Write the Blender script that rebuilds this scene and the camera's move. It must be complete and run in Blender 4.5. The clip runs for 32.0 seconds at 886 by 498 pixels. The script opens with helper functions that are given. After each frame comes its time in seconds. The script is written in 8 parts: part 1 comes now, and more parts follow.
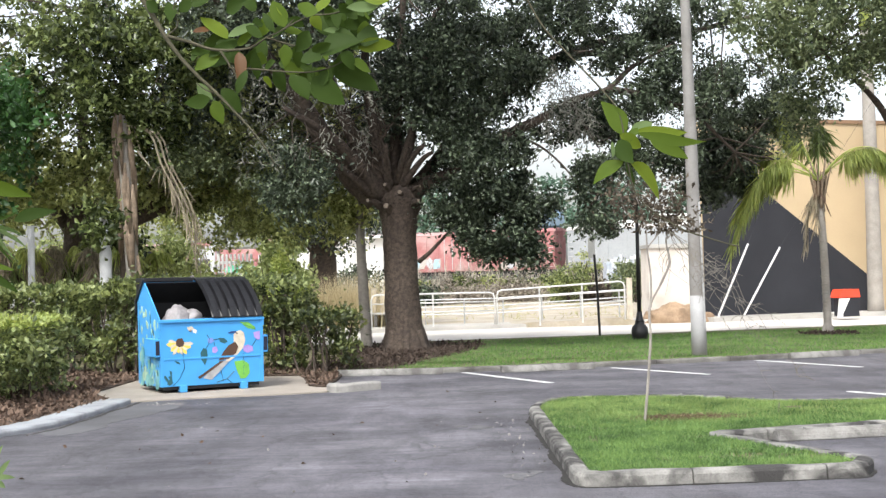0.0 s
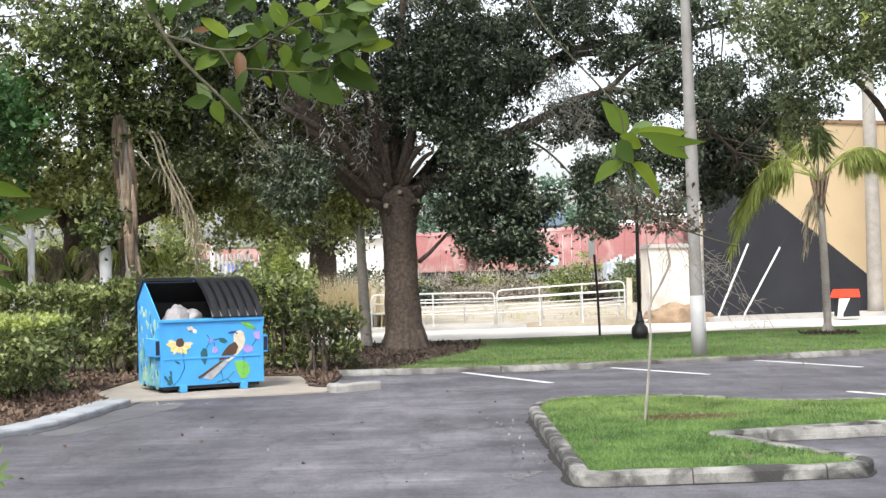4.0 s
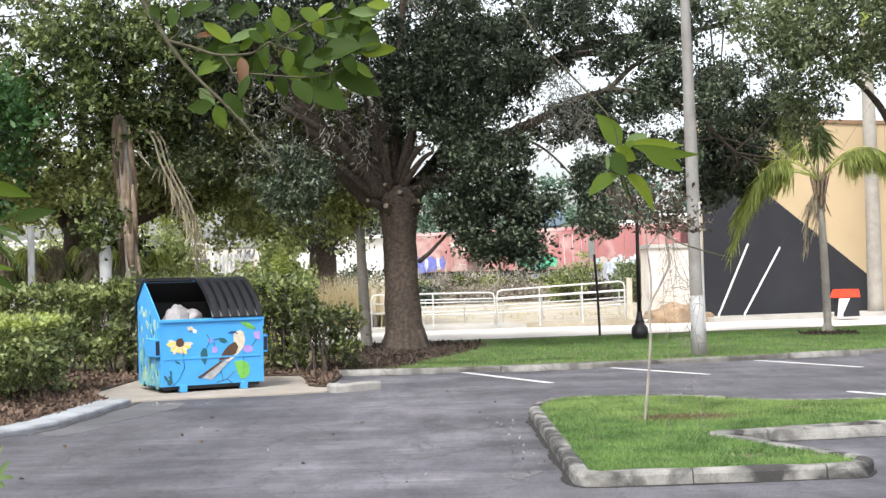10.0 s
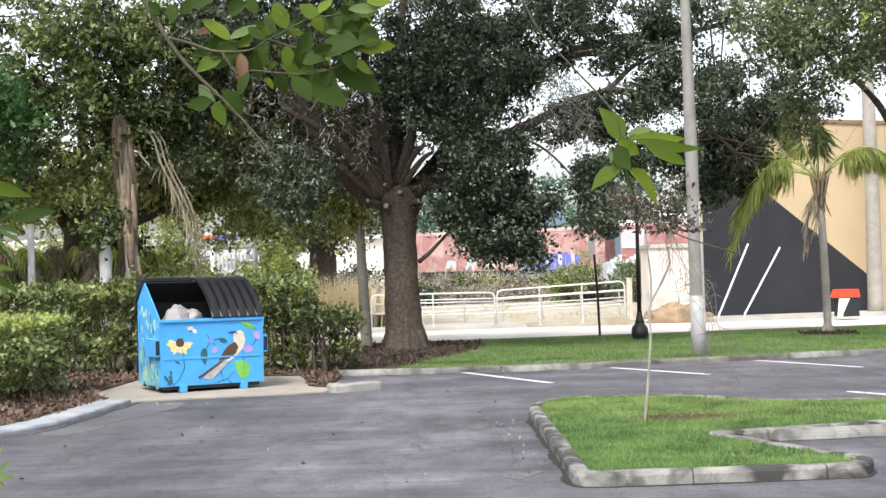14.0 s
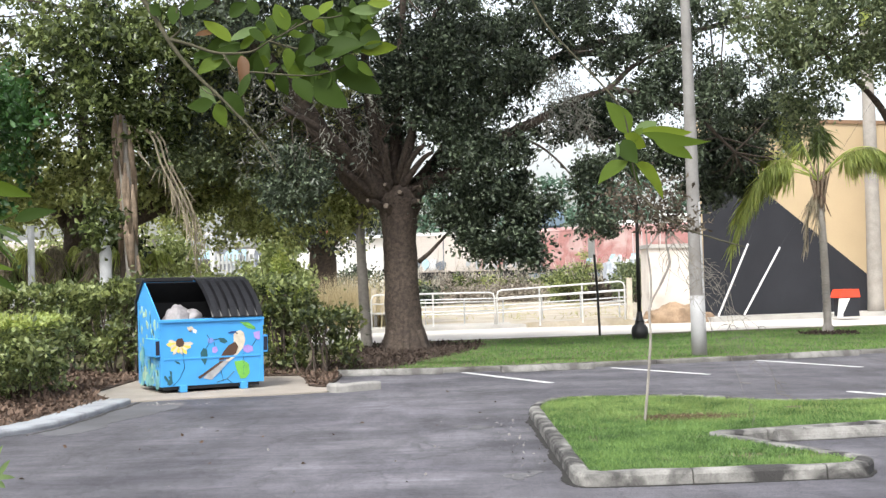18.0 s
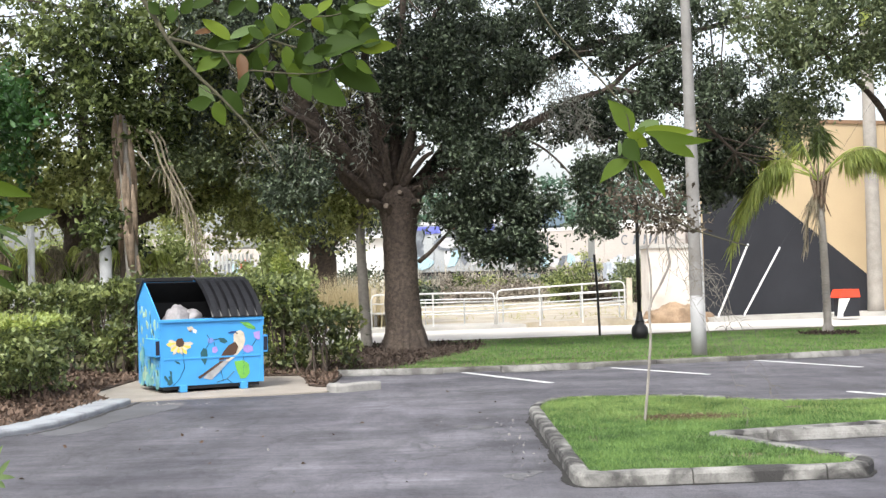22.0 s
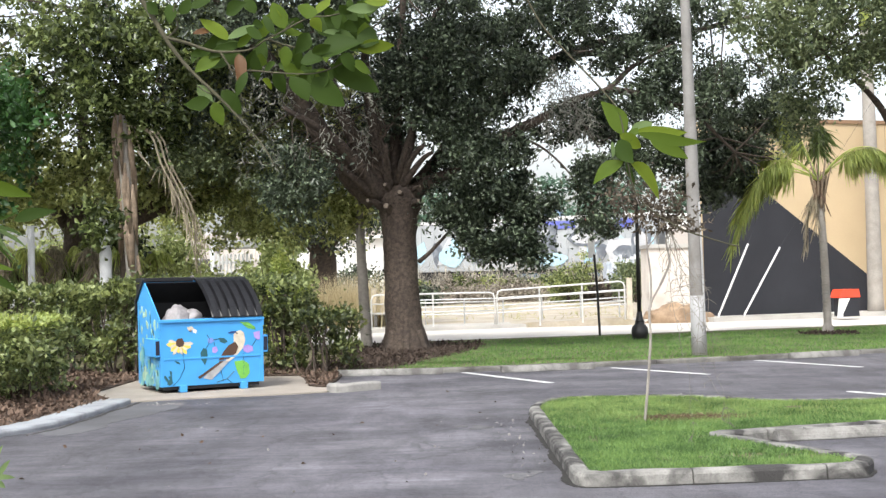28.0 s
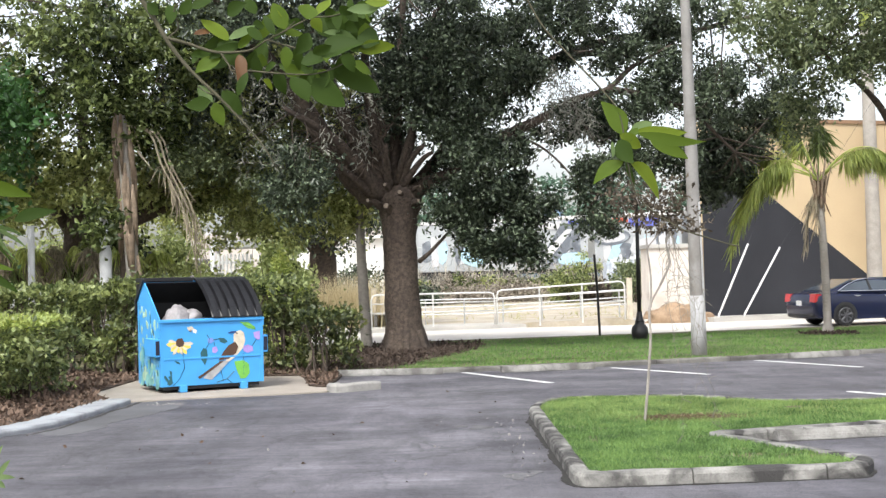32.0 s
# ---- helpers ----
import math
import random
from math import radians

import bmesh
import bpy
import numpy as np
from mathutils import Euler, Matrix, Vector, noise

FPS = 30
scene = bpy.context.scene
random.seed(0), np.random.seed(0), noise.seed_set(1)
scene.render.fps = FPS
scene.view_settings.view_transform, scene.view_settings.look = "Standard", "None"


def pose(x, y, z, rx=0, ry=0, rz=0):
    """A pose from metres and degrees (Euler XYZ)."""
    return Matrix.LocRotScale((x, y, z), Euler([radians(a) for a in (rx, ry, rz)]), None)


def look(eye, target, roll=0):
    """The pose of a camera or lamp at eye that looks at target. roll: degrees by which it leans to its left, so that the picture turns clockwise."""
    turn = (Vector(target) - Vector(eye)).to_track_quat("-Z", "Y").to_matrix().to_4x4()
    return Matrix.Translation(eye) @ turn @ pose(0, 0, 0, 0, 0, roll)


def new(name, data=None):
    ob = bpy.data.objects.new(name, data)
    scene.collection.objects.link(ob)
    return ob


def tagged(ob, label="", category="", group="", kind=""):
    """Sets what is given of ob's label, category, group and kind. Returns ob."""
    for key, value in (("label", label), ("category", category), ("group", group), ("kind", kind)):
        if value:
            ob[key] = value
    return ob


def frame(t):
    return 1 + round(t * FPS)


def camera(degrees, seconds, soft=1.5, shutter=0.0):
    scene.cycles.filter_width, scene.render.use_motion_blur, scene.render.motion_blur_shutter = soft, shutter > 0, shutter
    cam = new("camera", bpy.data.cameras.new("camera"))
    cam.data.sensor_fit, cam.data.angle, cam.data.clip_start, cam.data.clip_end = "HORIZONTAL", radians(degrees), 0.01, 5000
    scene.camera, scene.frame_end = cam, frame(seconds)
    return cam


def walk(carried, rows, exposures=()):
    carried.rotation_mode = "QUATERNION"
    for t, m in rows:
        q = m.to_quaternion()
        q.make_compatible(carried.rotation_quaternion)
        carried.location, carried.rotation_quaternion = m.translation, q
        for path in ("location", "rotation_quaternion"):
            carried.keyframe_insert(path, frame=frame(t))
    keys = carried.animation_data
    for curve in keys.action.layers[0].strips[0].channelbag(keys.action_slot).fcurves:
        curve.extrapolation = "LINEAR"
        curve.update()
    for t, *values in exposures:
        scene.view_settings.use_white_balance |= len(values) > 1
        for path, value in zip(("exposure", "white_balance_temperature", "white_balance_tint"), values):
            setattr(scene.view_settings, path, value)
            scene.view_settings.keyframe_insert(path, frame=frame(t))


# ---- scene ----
cam = camera(38.42, 32.0, soft=1.4, shutter=0.12)
EYE = (0.0, 0.0, 1.72)
walk(cam, [(0.0, look(EYE, (0.0, 100.0, 3.986), -1.4)), (32.0, look(EYE, (0.0, 100.0, 3.986), -1.4))],
     exposures=[(0.0, 0.09), (32.0, 0.09)])

# ---- light: hazy bright sky, soft high sun ----
SUN_AZ, SUN_EL = 203.0, 52.0
world = bpy.data.worlds.new("hazy_sky")
scene.world = world
world.use_nodes = True
wt = world.node_tree
wt.nodes.clear()
sky = wt.nodes.new("ShaderNodeTexSky")
sky.sky_type, sky.sun_disc = "NISHITA", False
sky.sun_elevation, sky.sun_rotation = radians(SUN_EL), radians(SUN_AZ)
sky.air_density, sky.dust_density, sky.ozone_density = 1.0, 4.0, 1.0
hue = wt.nodes.new("ShaderNodeHueSaturation")
hue.inputs["Saturation"].default_value = 0.3
hue.inputs["Value"].default_value = 2.4
bgn = wt.nodes.new("ShaderNodeBackground")
bgn.inputs["Strength"].default_value = 0.13
wout = wt.nodes.new("ShaderNodeOutputWorld")
wt.links.new(sky.outputs[0], hue.inputs["Color"])
wt.links.new(hue.outputs[0], bgn.inputs["Color"])
wt.links.new(bgn.outputs[0], wout.inputs["Surface"])
sun_data = bpy.data.lights.new("sun", "SUN")
sun_data.energy, sun_data.angle, sun_data.color = 2.3, radians(7), (0.98, 1.0, 0.92)
sun = new("sun", sun_data)
SD = Vector((math.sin(radians(SUN_AZ)) * math.cos(radians(SUN_EL)), math.cos(radians(SUN_AZ)) * math.cos(radians(SUN_EL)), math.sin(radians(SUN_EL))))
sun.matrix_world = look(SD * 60, (0, 0, 0))


# ---- materials ----
def mat(name, color, rough=0.7, var=0.15, scale=6.0, metal=0.0, bump=0.0, fine=60.0, color2=None, stain=0.0, stain_scale=0.6,
        stain_color=(0.05, 0.045, 0.04), spec=0.5, object_var=0.0, stain_from=0.5):
    m = bpy.data.materials.new(name)
    m.use_nodes = True
    t = m.node_tree
    n, l = t.nodes, t.links
    b = n["Principled BSDF"]
    tc = n.new("ShaderNodeTexCoord")
    geo = n.new("ShaderNodeNewGeometry")
    big = n.new("ShaderNodeTexNoise")
    big.inputs["Scale"].default_value, big.inputs["Detail"].default_value = scale, 5.0
    l.new(geo.outputs["Position"] if object_var < 0 else tc.outputs["Object"], big.inputs["Vector"])
    small = n.new("ShaderNodeTexNoise")
    small.inputs["Scale"].default_value, small.inputs["Detail"].default_value = fine, 3.0
    l.new(tc.outputs["Object"], small.inputs["Vector"])
    c2 = color2 or tuple(max(0.0, c * (1 - 2.2 * var)) for c in color)
    mix = n.new("ShaderNodeMix")
    mix.data_type = "RGBA"
    mix.inputs["A"].default_value, mix.inputs["B"].default_value = (*color, 1), (*c2, 1)
    add = n.new("ShaderNodeMath")
    add.operation = "MULTIPLY_ADD"
    l.new(small.outputs["Fac"], add.inputs[0])
    add.inputs[1].default_value = 0.5
    l.new(big.outputs["Fac"], add.inputs[2])
    ramp = n.new("ShaderNodeMapRange")
    ramp.inputs["From Min"].default_value, ramp.inputs["From Max"].default_value = 0.5, 1.05
    l.new(add.outputs[0], ramp.inputs["Value"])
    l.new(ramp.outputs[0], mix.inputs["Factor"])
    col = mix.outputs["Result"]
    if stain:
        sn = n.new("ShaderNodeTexNoise")
        sn.inputs["Scale"].default_value, sn.inputs["Detail"].default_value, sn.inputs["Distortion"].default_value = stain_scale, 8.0, 0.6
        l.new(tc.outputs["Object"], sn.inputs["Vector"])
        sr = n.new("ShaderNodeMapRange")
        sr.inputs["From Min"].default_value, sr.inputs["From Max"].default_value, sr.inputs["To Max"].default_value = stain_from, stain_from + 0.22, stain
        l.new(sn.outputs["Fac"], sr.inputs["Value"])
        m2 = n.new("ShaderNodeMix")
        m2.data_type = "RGBA"
        l.new(col, m2.inputs["A"])
        m2.inputs["B"].default_value = (*stain_color, 1)
        l.new(sr.outputs[0], m2.inputs["Factor"])
        col = m2.outputs["Result"]
    if object_var > 0:
        oi = n.new("ShaderNodeObjectInfo")
        hv = n.new("ShaderNodeHueSaturation")
        mr = n.new("ShaderNodeMapRange")
        mr.inputs["To Min"].default_value, mr.inputs["To Max"].default_value = 1 - object_var, 1 + object_var
        l.new(oi.outputs["Random"], mr.inputs["Value"])
        l.new(mr.outputs[0], hv.inputs["Value"])
        l.new(col, hv.inputs["Color"])
        col = hv.outputs[0]
    l.new(col, b.inputs["Base Color"])
    b.inputs["Metallic"].default_value = metal
    b.inputs["Specular IOR Level"].default_value = spec
    rr = n.new("ShaderNodeMapRange")
    rr.inputs["To Min"].default_value, rr.inputs["To Max"].default_value = max(0.02, rough - 0.12), min(1.0, rough + 0.12)
    l.new(big.outputs["Fac"], rr.inputs["Value"])
    l.new(rr.outputs[0], b.inputs["Roughness"])
    if bump:
        bn = n.new("ShaderNodeBump")
        bn.inputs["Strength"].default_value, bn.inputs["Distance"].default_value = min(1.0, bump), 0.02
        l.new(add.outputs[0], bn.inputs["Height"])
        l.new(bn.outputs[0], b.inputs["Normal"])
    return m


def leaf_mat(name, dark, light, rough=0.45, trans=0.35, spread=1.0, gloss=0.5, patch=0.9, amount=0.6):
    """Leaves: each one of its own shade, light passes through."""
    m = bpy.data.materials.new(name)
    m.use_nodes = True
    t = m.node_tree
    n, l = t.nodes, t.links
    b, out = n["Principled BSDF"], n["Material Output"]
    geo = n.new("ShaderNodeNewGeometry")
    mix = n.new("ShaderNodeMix")
    mix.data_type = "RGBA"
    mix.inputs["A"].default_value, mix.inputs["B"].default_value = (*dark, 1), (*light, 1)
    pw = n.new("ShaderNodeMath")
    pw.operation = "POWER"
    pw.inputs[1].default_value = spread
    l.new(geo.outputs["Random Per Island"], pw.inputs[0])
    nz = n.new("ShaderNodeTexNoise")
    nz.inputs["Scale"].default_value = patch
    l.new(geo.outputs["Position"], nz.inputs["Vector"])
    av = n.new("ShaderNodeMath")
    av.operation = "MULTIPLY_ADD"
    l.new(nz.outputs["Fac"], av.inputs[0])
    av.inputs[1].default_value = amount
    sub = n.new("ShaderNodeMath")
    sub.operation = "MULTIPLY_ADD"
    l.new(pw.outputs[0], sub.inputs[0])
    sub.inputs[1].default_value, sub.inputs[2].default_value = 0.8, 0.1 - 0.5 * amount
    l.new(sub.outputs[0], av.inputs[2])
    av.use_clamp = True
    l.new(av.outputs[0], mix.inputs["Factor"])
    l.new(mix.outputs["Result"], b.inputs["Base Color"])
    b.inputs["Roughness"].default_value = rough
    b.inputs["Specular IOR Level"].default_value = gloss
    tr = n.new("ShaderNodeBsdfTranslucent")
    hs = n.new("ShaderNodeHueSaturation")
    hs.inputs["Hue"].default_value, hs.inputs["Saturation"].default_value, hs.inputs["Value"].default_value = 0.48, 1.1, 1.3
    l.new(mix.outputs["Result"], hs.inputs["Color"])
    l.new(hs.outputs[0], tr.inputs["Color"])
    ms = n.new("ShaderNodeMixShader")
    ms.inputs[0].default_value = trans
    l.new(b.outputs[0], ms.inputs[1])
    l.new(tr.outputs[0], ms.inputs[2])
    l.new(ms.outputs[0], out.inputs["Surface"])
    return m


def plain(name, color, rough=0.5, metal=0.0, var=0.06, scale=3.0, bump=0.0, **k):
    return mat(name, color, rough, var, scale, metal, bump, **k)


def asphalt_mat():
    """Worn asphalt: aggregate, pale drag marks along the lane, dark oil spots."""
    m = mat("asphalt", (0.118, 0.113, 0.131), 0.72, 0.22, 0.5, bump=0.35, fine=140, stain=0.75, stain_scale=0.33, stain_color=(0.040, 0.038, 0.049), stain_from=0.46)
    t = m.node_tree
    n, l = t.nodes, t.links
    b = n["Principled BSDF"]
    src = b.inputs["Base Color"].links[0].from_socket
    tc = n.new("ShaderNodeTexCoord")
    mp = n.new("ShaderNodeMapping")
    mp.inputs["Rotation"].default_value = (0, 0, radians(-14))
    mp.inputs["Scale"].default_value = (0.3, 0.8, 1)
    l.new(tc.outputs["Object"], mp.inputs["Vector"])
    nz = n.new("ShaderNodeTexNoise")
    nz.inputs["Scale"].default_value, nz.inputs["Detail"].default_value = 1.2, 6
    l.new(mp.outputs[0], nz.inputs["Vector"])
    mr = n.new("ShaderNodeMapRange")
    mr.inputs["From Min"].default_value, mr.inputs["From Max"].default_value, mr.inputs["To Max"].default_value = 0.42, 0.7, 0.55
    l.new(nz.outputs["Fac"], mr.inputs["Value"])
    mx = n.new("ShaderNodeMix")
    mx.data_type = "RGBA"
    l.new(src, mx.inputs["A"])
    mx.inputs["B"].default_value = (0.19, 0.185, 0.205, 1)
    l.new(mr.outputs[0], mx.inputs["Factor"])
    vor = n.new("ShaderNodeTexVoronoi")
    vor.inputs["Scale"].default_value = 90
    l.new(tc.outputs["Object"], vor.inputs["Vector"])
    m3 = n.new("ShaderNodeMix")
    m3.data_type, m3.blend_type = "RGBA", "MULTIPLY"
    m3.inputs["Factor"].default_value = 0.5
    l.new(mx.outputs["Result"], m3.inputs["A"])
    hv = n.new("ShaderNodeHueSaturation")
    hv.inputs["Saturation"].default_value, hv.inputs["Value"].default_value = 0.0, 1.6
    l.new(vor.outputs["Color"], hv.inputs["Color"])
    l.new(hv.outputs[0], m3.inputs["B"])
    # worn blotches at hand and foot size
    bl = n.new("ShaderNodeTexNoise")
    bl.inputs["Scale"].default_value, bl.inputs["Detail"].default_value, bl.inputs["Roughness"].default_value = 1.5, 11, 0.78
    mb = n.new("ShaderNodeMapping")
    mb.inputs["Scale"].default_value = (1, 0.38, 1)
    l.new(tc.outputs["Object"], mb.inputs["Vector"])
    l.new(mb.outputs[0], bl.inputs["Vector"])
    br = n.new("ShaderNodeMapRange")
    br.inputs["From Min"].default_value, br.inputs["From Max"].default_value = 0.36, 0.64
    br.inputs["To Min"].default_value, br.inputs["To Max"].default_value = 0.62, 1.32
    l.new(bl.outputs["Fac"], br.inputs["Value"])
    m4 = n.new("ShaderNodeMix")
    m4.data_type, m4.blend_type = "RGBA", "MULTIPLY"
    m4.inputs["Factor"].default_value = 1.0
    l.new(m3.outputs["Result"], m4.inputs["A"])
    l.new(br.outputs[0], m4.inputs["B"])
    # tyre-drawn streaks and short cracks
    ms = n.new("ShaderNodeMapping")
    ms.inputs["Rotation"].default_value = (0, 0, radians(-8))
    ms.inputs["Scale"].default_value = (0.35, 3.2, 1)
    l.new(tc.outputs["Object"], ms.inputs["Vector"])
    st = n.new("ShaderNodeTexNoise")
    st.inputs["Scale"].default_value, st.inputs["Detail"].default_value, st.inputs["Roughness"].default_value = 2.2, 8, 0.7
    l.new(ms.outputs[0], st.inputs["Vector"])
    sr = n.new("ShaderNodeMapRange")
    sr.inputs["From Min"].default_value, sr.inputs["From Max"].default_value = 0.3, 0.7
    sr.inputs["To Min"].default_value, sr.inputs["To Max"].default_value = 0.74, 1.26
    l.new(st.outputs["Fac"], sr.inputs["Value"])
    wv = n.new("ShaderNodeTexVoronoi")
    wv.feature = "DISTANCE_TO_EDGE"
    wv.inputs["Scale"].default_value = 0.9
    ad = n.new("ShaderNodeVectorMath")
    ad.operation = "MULTIPLY_ADD"
    l.new(bl.outputs["Color"], ad.inputs[0])
    ad.inputs[1].default_value = (0.9, 0.9, 0)
    l.new(tc.outputs["Object"], ad.inputs[2])
    l.new(ad.outputs[0], wv.inputs["Vector"])
    cr = n.new("ShaderNodeMapRange")
    cr.inputs["From Min"].default_value, cr.inputs["From Max"].default_value = 0.004, 0.022
    cr.inputs["To Min"].default_value, cr.inputs["To Max"].default_value = 0.72, 1.0
    l.new(wv.outputs["Distance"], cr.inputs["Value"])
    sc = n.new("ShaderNodeMath")
    sc.operation = "MULTIPLY"
    l.new(sr.outputs[0], sc.inputs[0])
    l.new(cr.outputs[0], sc.inputs[1])
    m6 = n.new("ShaderNodeMix")
    m6.data_type, m6.blend_type = "RGBA", "MULTIPLY"
    m6.inputs["Factor"].default_value = 1.0
    l.new(m4.outputs["Result"], m6.inputs["A"])
    l.new(sc.outputs[0], m6.inputs["B"])
    m4 = m6
    # older, dirtier surface towards the bays on the island's side
    sx = n.new("ShaderNodeSeparateXYZ")
    l.new(tc.outputs["Object"], sx.inputs[0])
    wn = n.new("ShaderNodeTexNoise")
    wn.inputs["Scale"].default_value, wn.inputs["Detail"].default_value, wn.inputs["Roughness"].default_value = 0.9, 7, 0.62
    l.new(tc.outputs["Object"], wn.inputs["Vector"])
    wa = n.new("ShaderNodeMath")
    wa.operation = "MULTIPLY_ADD"
    wa.inputs[1].default_value = 2.6
    l.new(wn.outputs["Fac"], wa.inputs[0])
    l.new(sx.outputs["X"], wa.inputs[2])
    wr = n.new("ShaderNodeMapRange")
    wr.inputs["From Min"].default_value, wr.inputs["From Max"].default_value = 0.9, 2.0
    wr.inputs["To Min"].default_value, wr.inputs["To Max"].default_value = 1.02, 0.84
    l.new(wa.outputs[0], wr.inputs["Value"])
    # oil-darkened strip along the side of the planting bed
    wl = n.new("ShaderNodeMapRange")
    wl.inputs["From Min"].default_value, wl.inputs["From Max"].default_value = -1.8, 0.1
    wl.inputs["To Min"].default_value, wl.inputs["To Max"].default_value = 0.74, 1.06
    l.new(wa.outputs[0], wl.inputs["Value"])
    wm = n.new("ShaderNodeMath")
    wm.operation = "MULTIPLY"
    l.new(wr.outputs[0], wm.inputs[0])
    l.new(wl.outputs[0], wm.inputs[1])
    m5 = n.new("ShaderNodeMix")
    m5.data_type, m5.blend_type = "RGBA", "MULTIPLY"
    m5.inputs["Factor"].default_value = 1.0
    l.new(m4.outputs["Result"], m5.inputs["A"])
    l.new(wm.outputs[0], m5.inputs["B"])
    l.new(m5.outputs["Result"], b.inputs["Base Color"])
    return m


M_ASPHALT = asphalt_mat()
M_STREET = mat("pale_street", (0.66, 0.62, 0.575), 0.85, 0.08, 0.5, fine=80, bump=0.1)
M_CONC = mat("concrete", (0.19, 0.18, 0.17), 0.9, 0.2, 1.5, fine=45, bump=0.5, stain=0.8, stain_scale=1.3, stain_color=(0.075, 0.072, 0.07))
M_KERB_OLD = mat("old_kerb", (0.34, 0.33, 0.31), 0.92, 0.25, 4.0, fine=55, bump=0.9, stain=0.95, stain_scale=3.2, stain_color=(0.032, 0.03, 0.03), stain_from=0.375)
M_KERB_DIRTY = mat("dirty_kerb", (0.22, 0.21, 0.195), 0.92, 0.25, 4.0, fine=55, bump=0.9, stain=0.9, stain_scale=1.8, stain_color=(0.05, 0.046, 0.043), stain_from=0.40)
M_STOP = mat("wheel_stop_concrete", (0.31, 0.30, 0.285), 0.92, 0.25, 3.0, fine=45, bump=0.8, stain=0.85, stain_scale=3.2, stain_color=(0.09, 0.085, 0.08), stain_from=0.44)
M_CONC_STUB = mat("worn_pale_kerb", (0.38, 0.365, 0.345), 0.9, 0.2, 2, fine=45, bump=0.5, stain=0.6, stain_scale=2.2, stain_color=(0.14, 0.135, 0.13))
M_SCUFF = mat("scraped_asphalt", (0.17, 0.166, 0.176), 0.9, 0.3, 6, fine=40, bump=0.4, stain=0.8, stain_scale=5, stain_color=(0.1, 0.098, 0.11))
M_CONC_PALE = mat("pale_concrete", (0.5, 0.48, 0.45), 0.85, 0.12, 1.2, fine=40, bump=0.3, stain=0.35, stain_scale=1.8, stain_color=(0.25, 0.24, 0.23))
M_PAD = mat("tan_concrete", (0.37, 0.325, 0.28), 0.88, 0.16, 0.9, fine=50, bump=0.2, stain=0.4, stain_scale=1.1, stain_color=(0.2, 0.18, 0.16))
M_KERB_BLUE = mat("grey_painted_kerb", (0.36, 0.38, 0.41), 0.8, 0.14, 1.5, fine=40, bump=0.3, stain=0.85, stain_scale=2.6, stain_color=(0.19, 0.195, 0.21))
M_LINE = mat("road_paint", (0.72, 0.72, 0.72), 0.75, 0.12, 5, fine=70, bump=0.2, stain=0.55, stain_scale=6, stain_color=(0.2, 0.2, 0.2))
M_SAND = mat("sandy_ground", (0.50, 0.44, 0.36), 0.95, 0.2, 0.8, fine=12, bump=0.3, stain=0.75, stain_scale=0.9, stain_color=(0.33, 0.27, 0.15))
M_SOIL = mat("mulch_soil", (0.07, 0.045, 0.03), 0.95, 0.25, 3, fine=40, bump=0.6)
M_TURF = mat("turf_soil", (0.15, 0.135, 0.065), 0.95, 0.25, 2.0, fine=30, bump=0.5, stain=0.4, stain_scale=1.5, stain_color=(0.16, 0.13, 0.06))
M_FIELD = mat("open_ground", (0.24, 0.24, 0.13), 0.95, 0.2, 0.08, fine=4, bump=0.2)
M_CHIP = mat("bark_chips", (0.18, 0.118, 0.085), 0.9, 0.25, 8, bump=0.2, color2=(0.035, 0.024, 0.018))
M_CHIP_DARK = mat("rotted_chips", (0.085, 0.058, 0.045), 0.95, 0.3, 8, bump=0.2, color2=(0.025, 0.018, 0.014))
M_GRASS = leaf_mat("grass_blades", (0.028, 0.085, 0.022), (0.235, 0.375, 0.115), 0.6, 0.3, patch=1.7, amount=1.5)
M_GRASS_FAR = leaf_mat("verge_grass", (0.045, 0.13, 0.03), (0.19, 0.34, 0.085), 0.55, 0.3, patch=1.1, amount=1.6)
M_SCRUB = leaf_mat("dry_scrub", (0.10, 0.09, 0.065), (0.60, 0.55, 0.46), 0.8, 0.2)
M_WEEDS = leaf_mat("dead_weeds", (0.10, 0.085, 0.065), (0.44, 0.39, 0.32), 0.8, 0.2)
M_DRY = leaf_mat("dry_grass", (0.40, 0.34, 0.20), (0.66, 0.59, 0.40), 0.7, 0.35)
M_GRASS_DRY = leaf_mat("yellowed_grass", (0.22, 0.22, 0.09), (0.50, 0.48, 0.24), 0.7, 0.3)
M_GRASS_PALE = leaf_mat("sunned_grass", (0.12, 0.19, 0.05), (0.37, 0.46, 0.17), 0.6, 0.3, patch=1.7, amount=1.2)
M_BARK = mat("oak_bark", (0.115, 0.086, 0.068), 0.95, 0.35, 14, bump=1.0, fine=38, stain=0.75, stain_scale=3.5, stain_color=(0.04, 0.03, 0.026))
M_BARK_PALE = mat("pale_bark", (0.34, 0.31, 0.28), 0.95, 0.2, 5, bump=0.8, fine=25, stain=0.4, stain_scale=1.5, stain_color=(0.12, 0.1, 0.09))
M_CUT = mat("cut_wood", (0.30, 0.24, 0.19), 0.9, 0.15, 12)
M_PALM = mat("palm_trunk", (0.36, 0.33, 0.30), 0.9, 0.15, 3, bump=0.7, fine=20, stain=0.3, stain_scale=2, stain_color=(0.16, 0.13, 0.11))
M_HUSK = mat("palm_husk", (0.32, 0.24, 0.175), 0.9, 0.25, 6, bump=0.6, fine=25, stain=0.4, stain_scale=3, stain_color=(0.15, 0.09, 0.055))
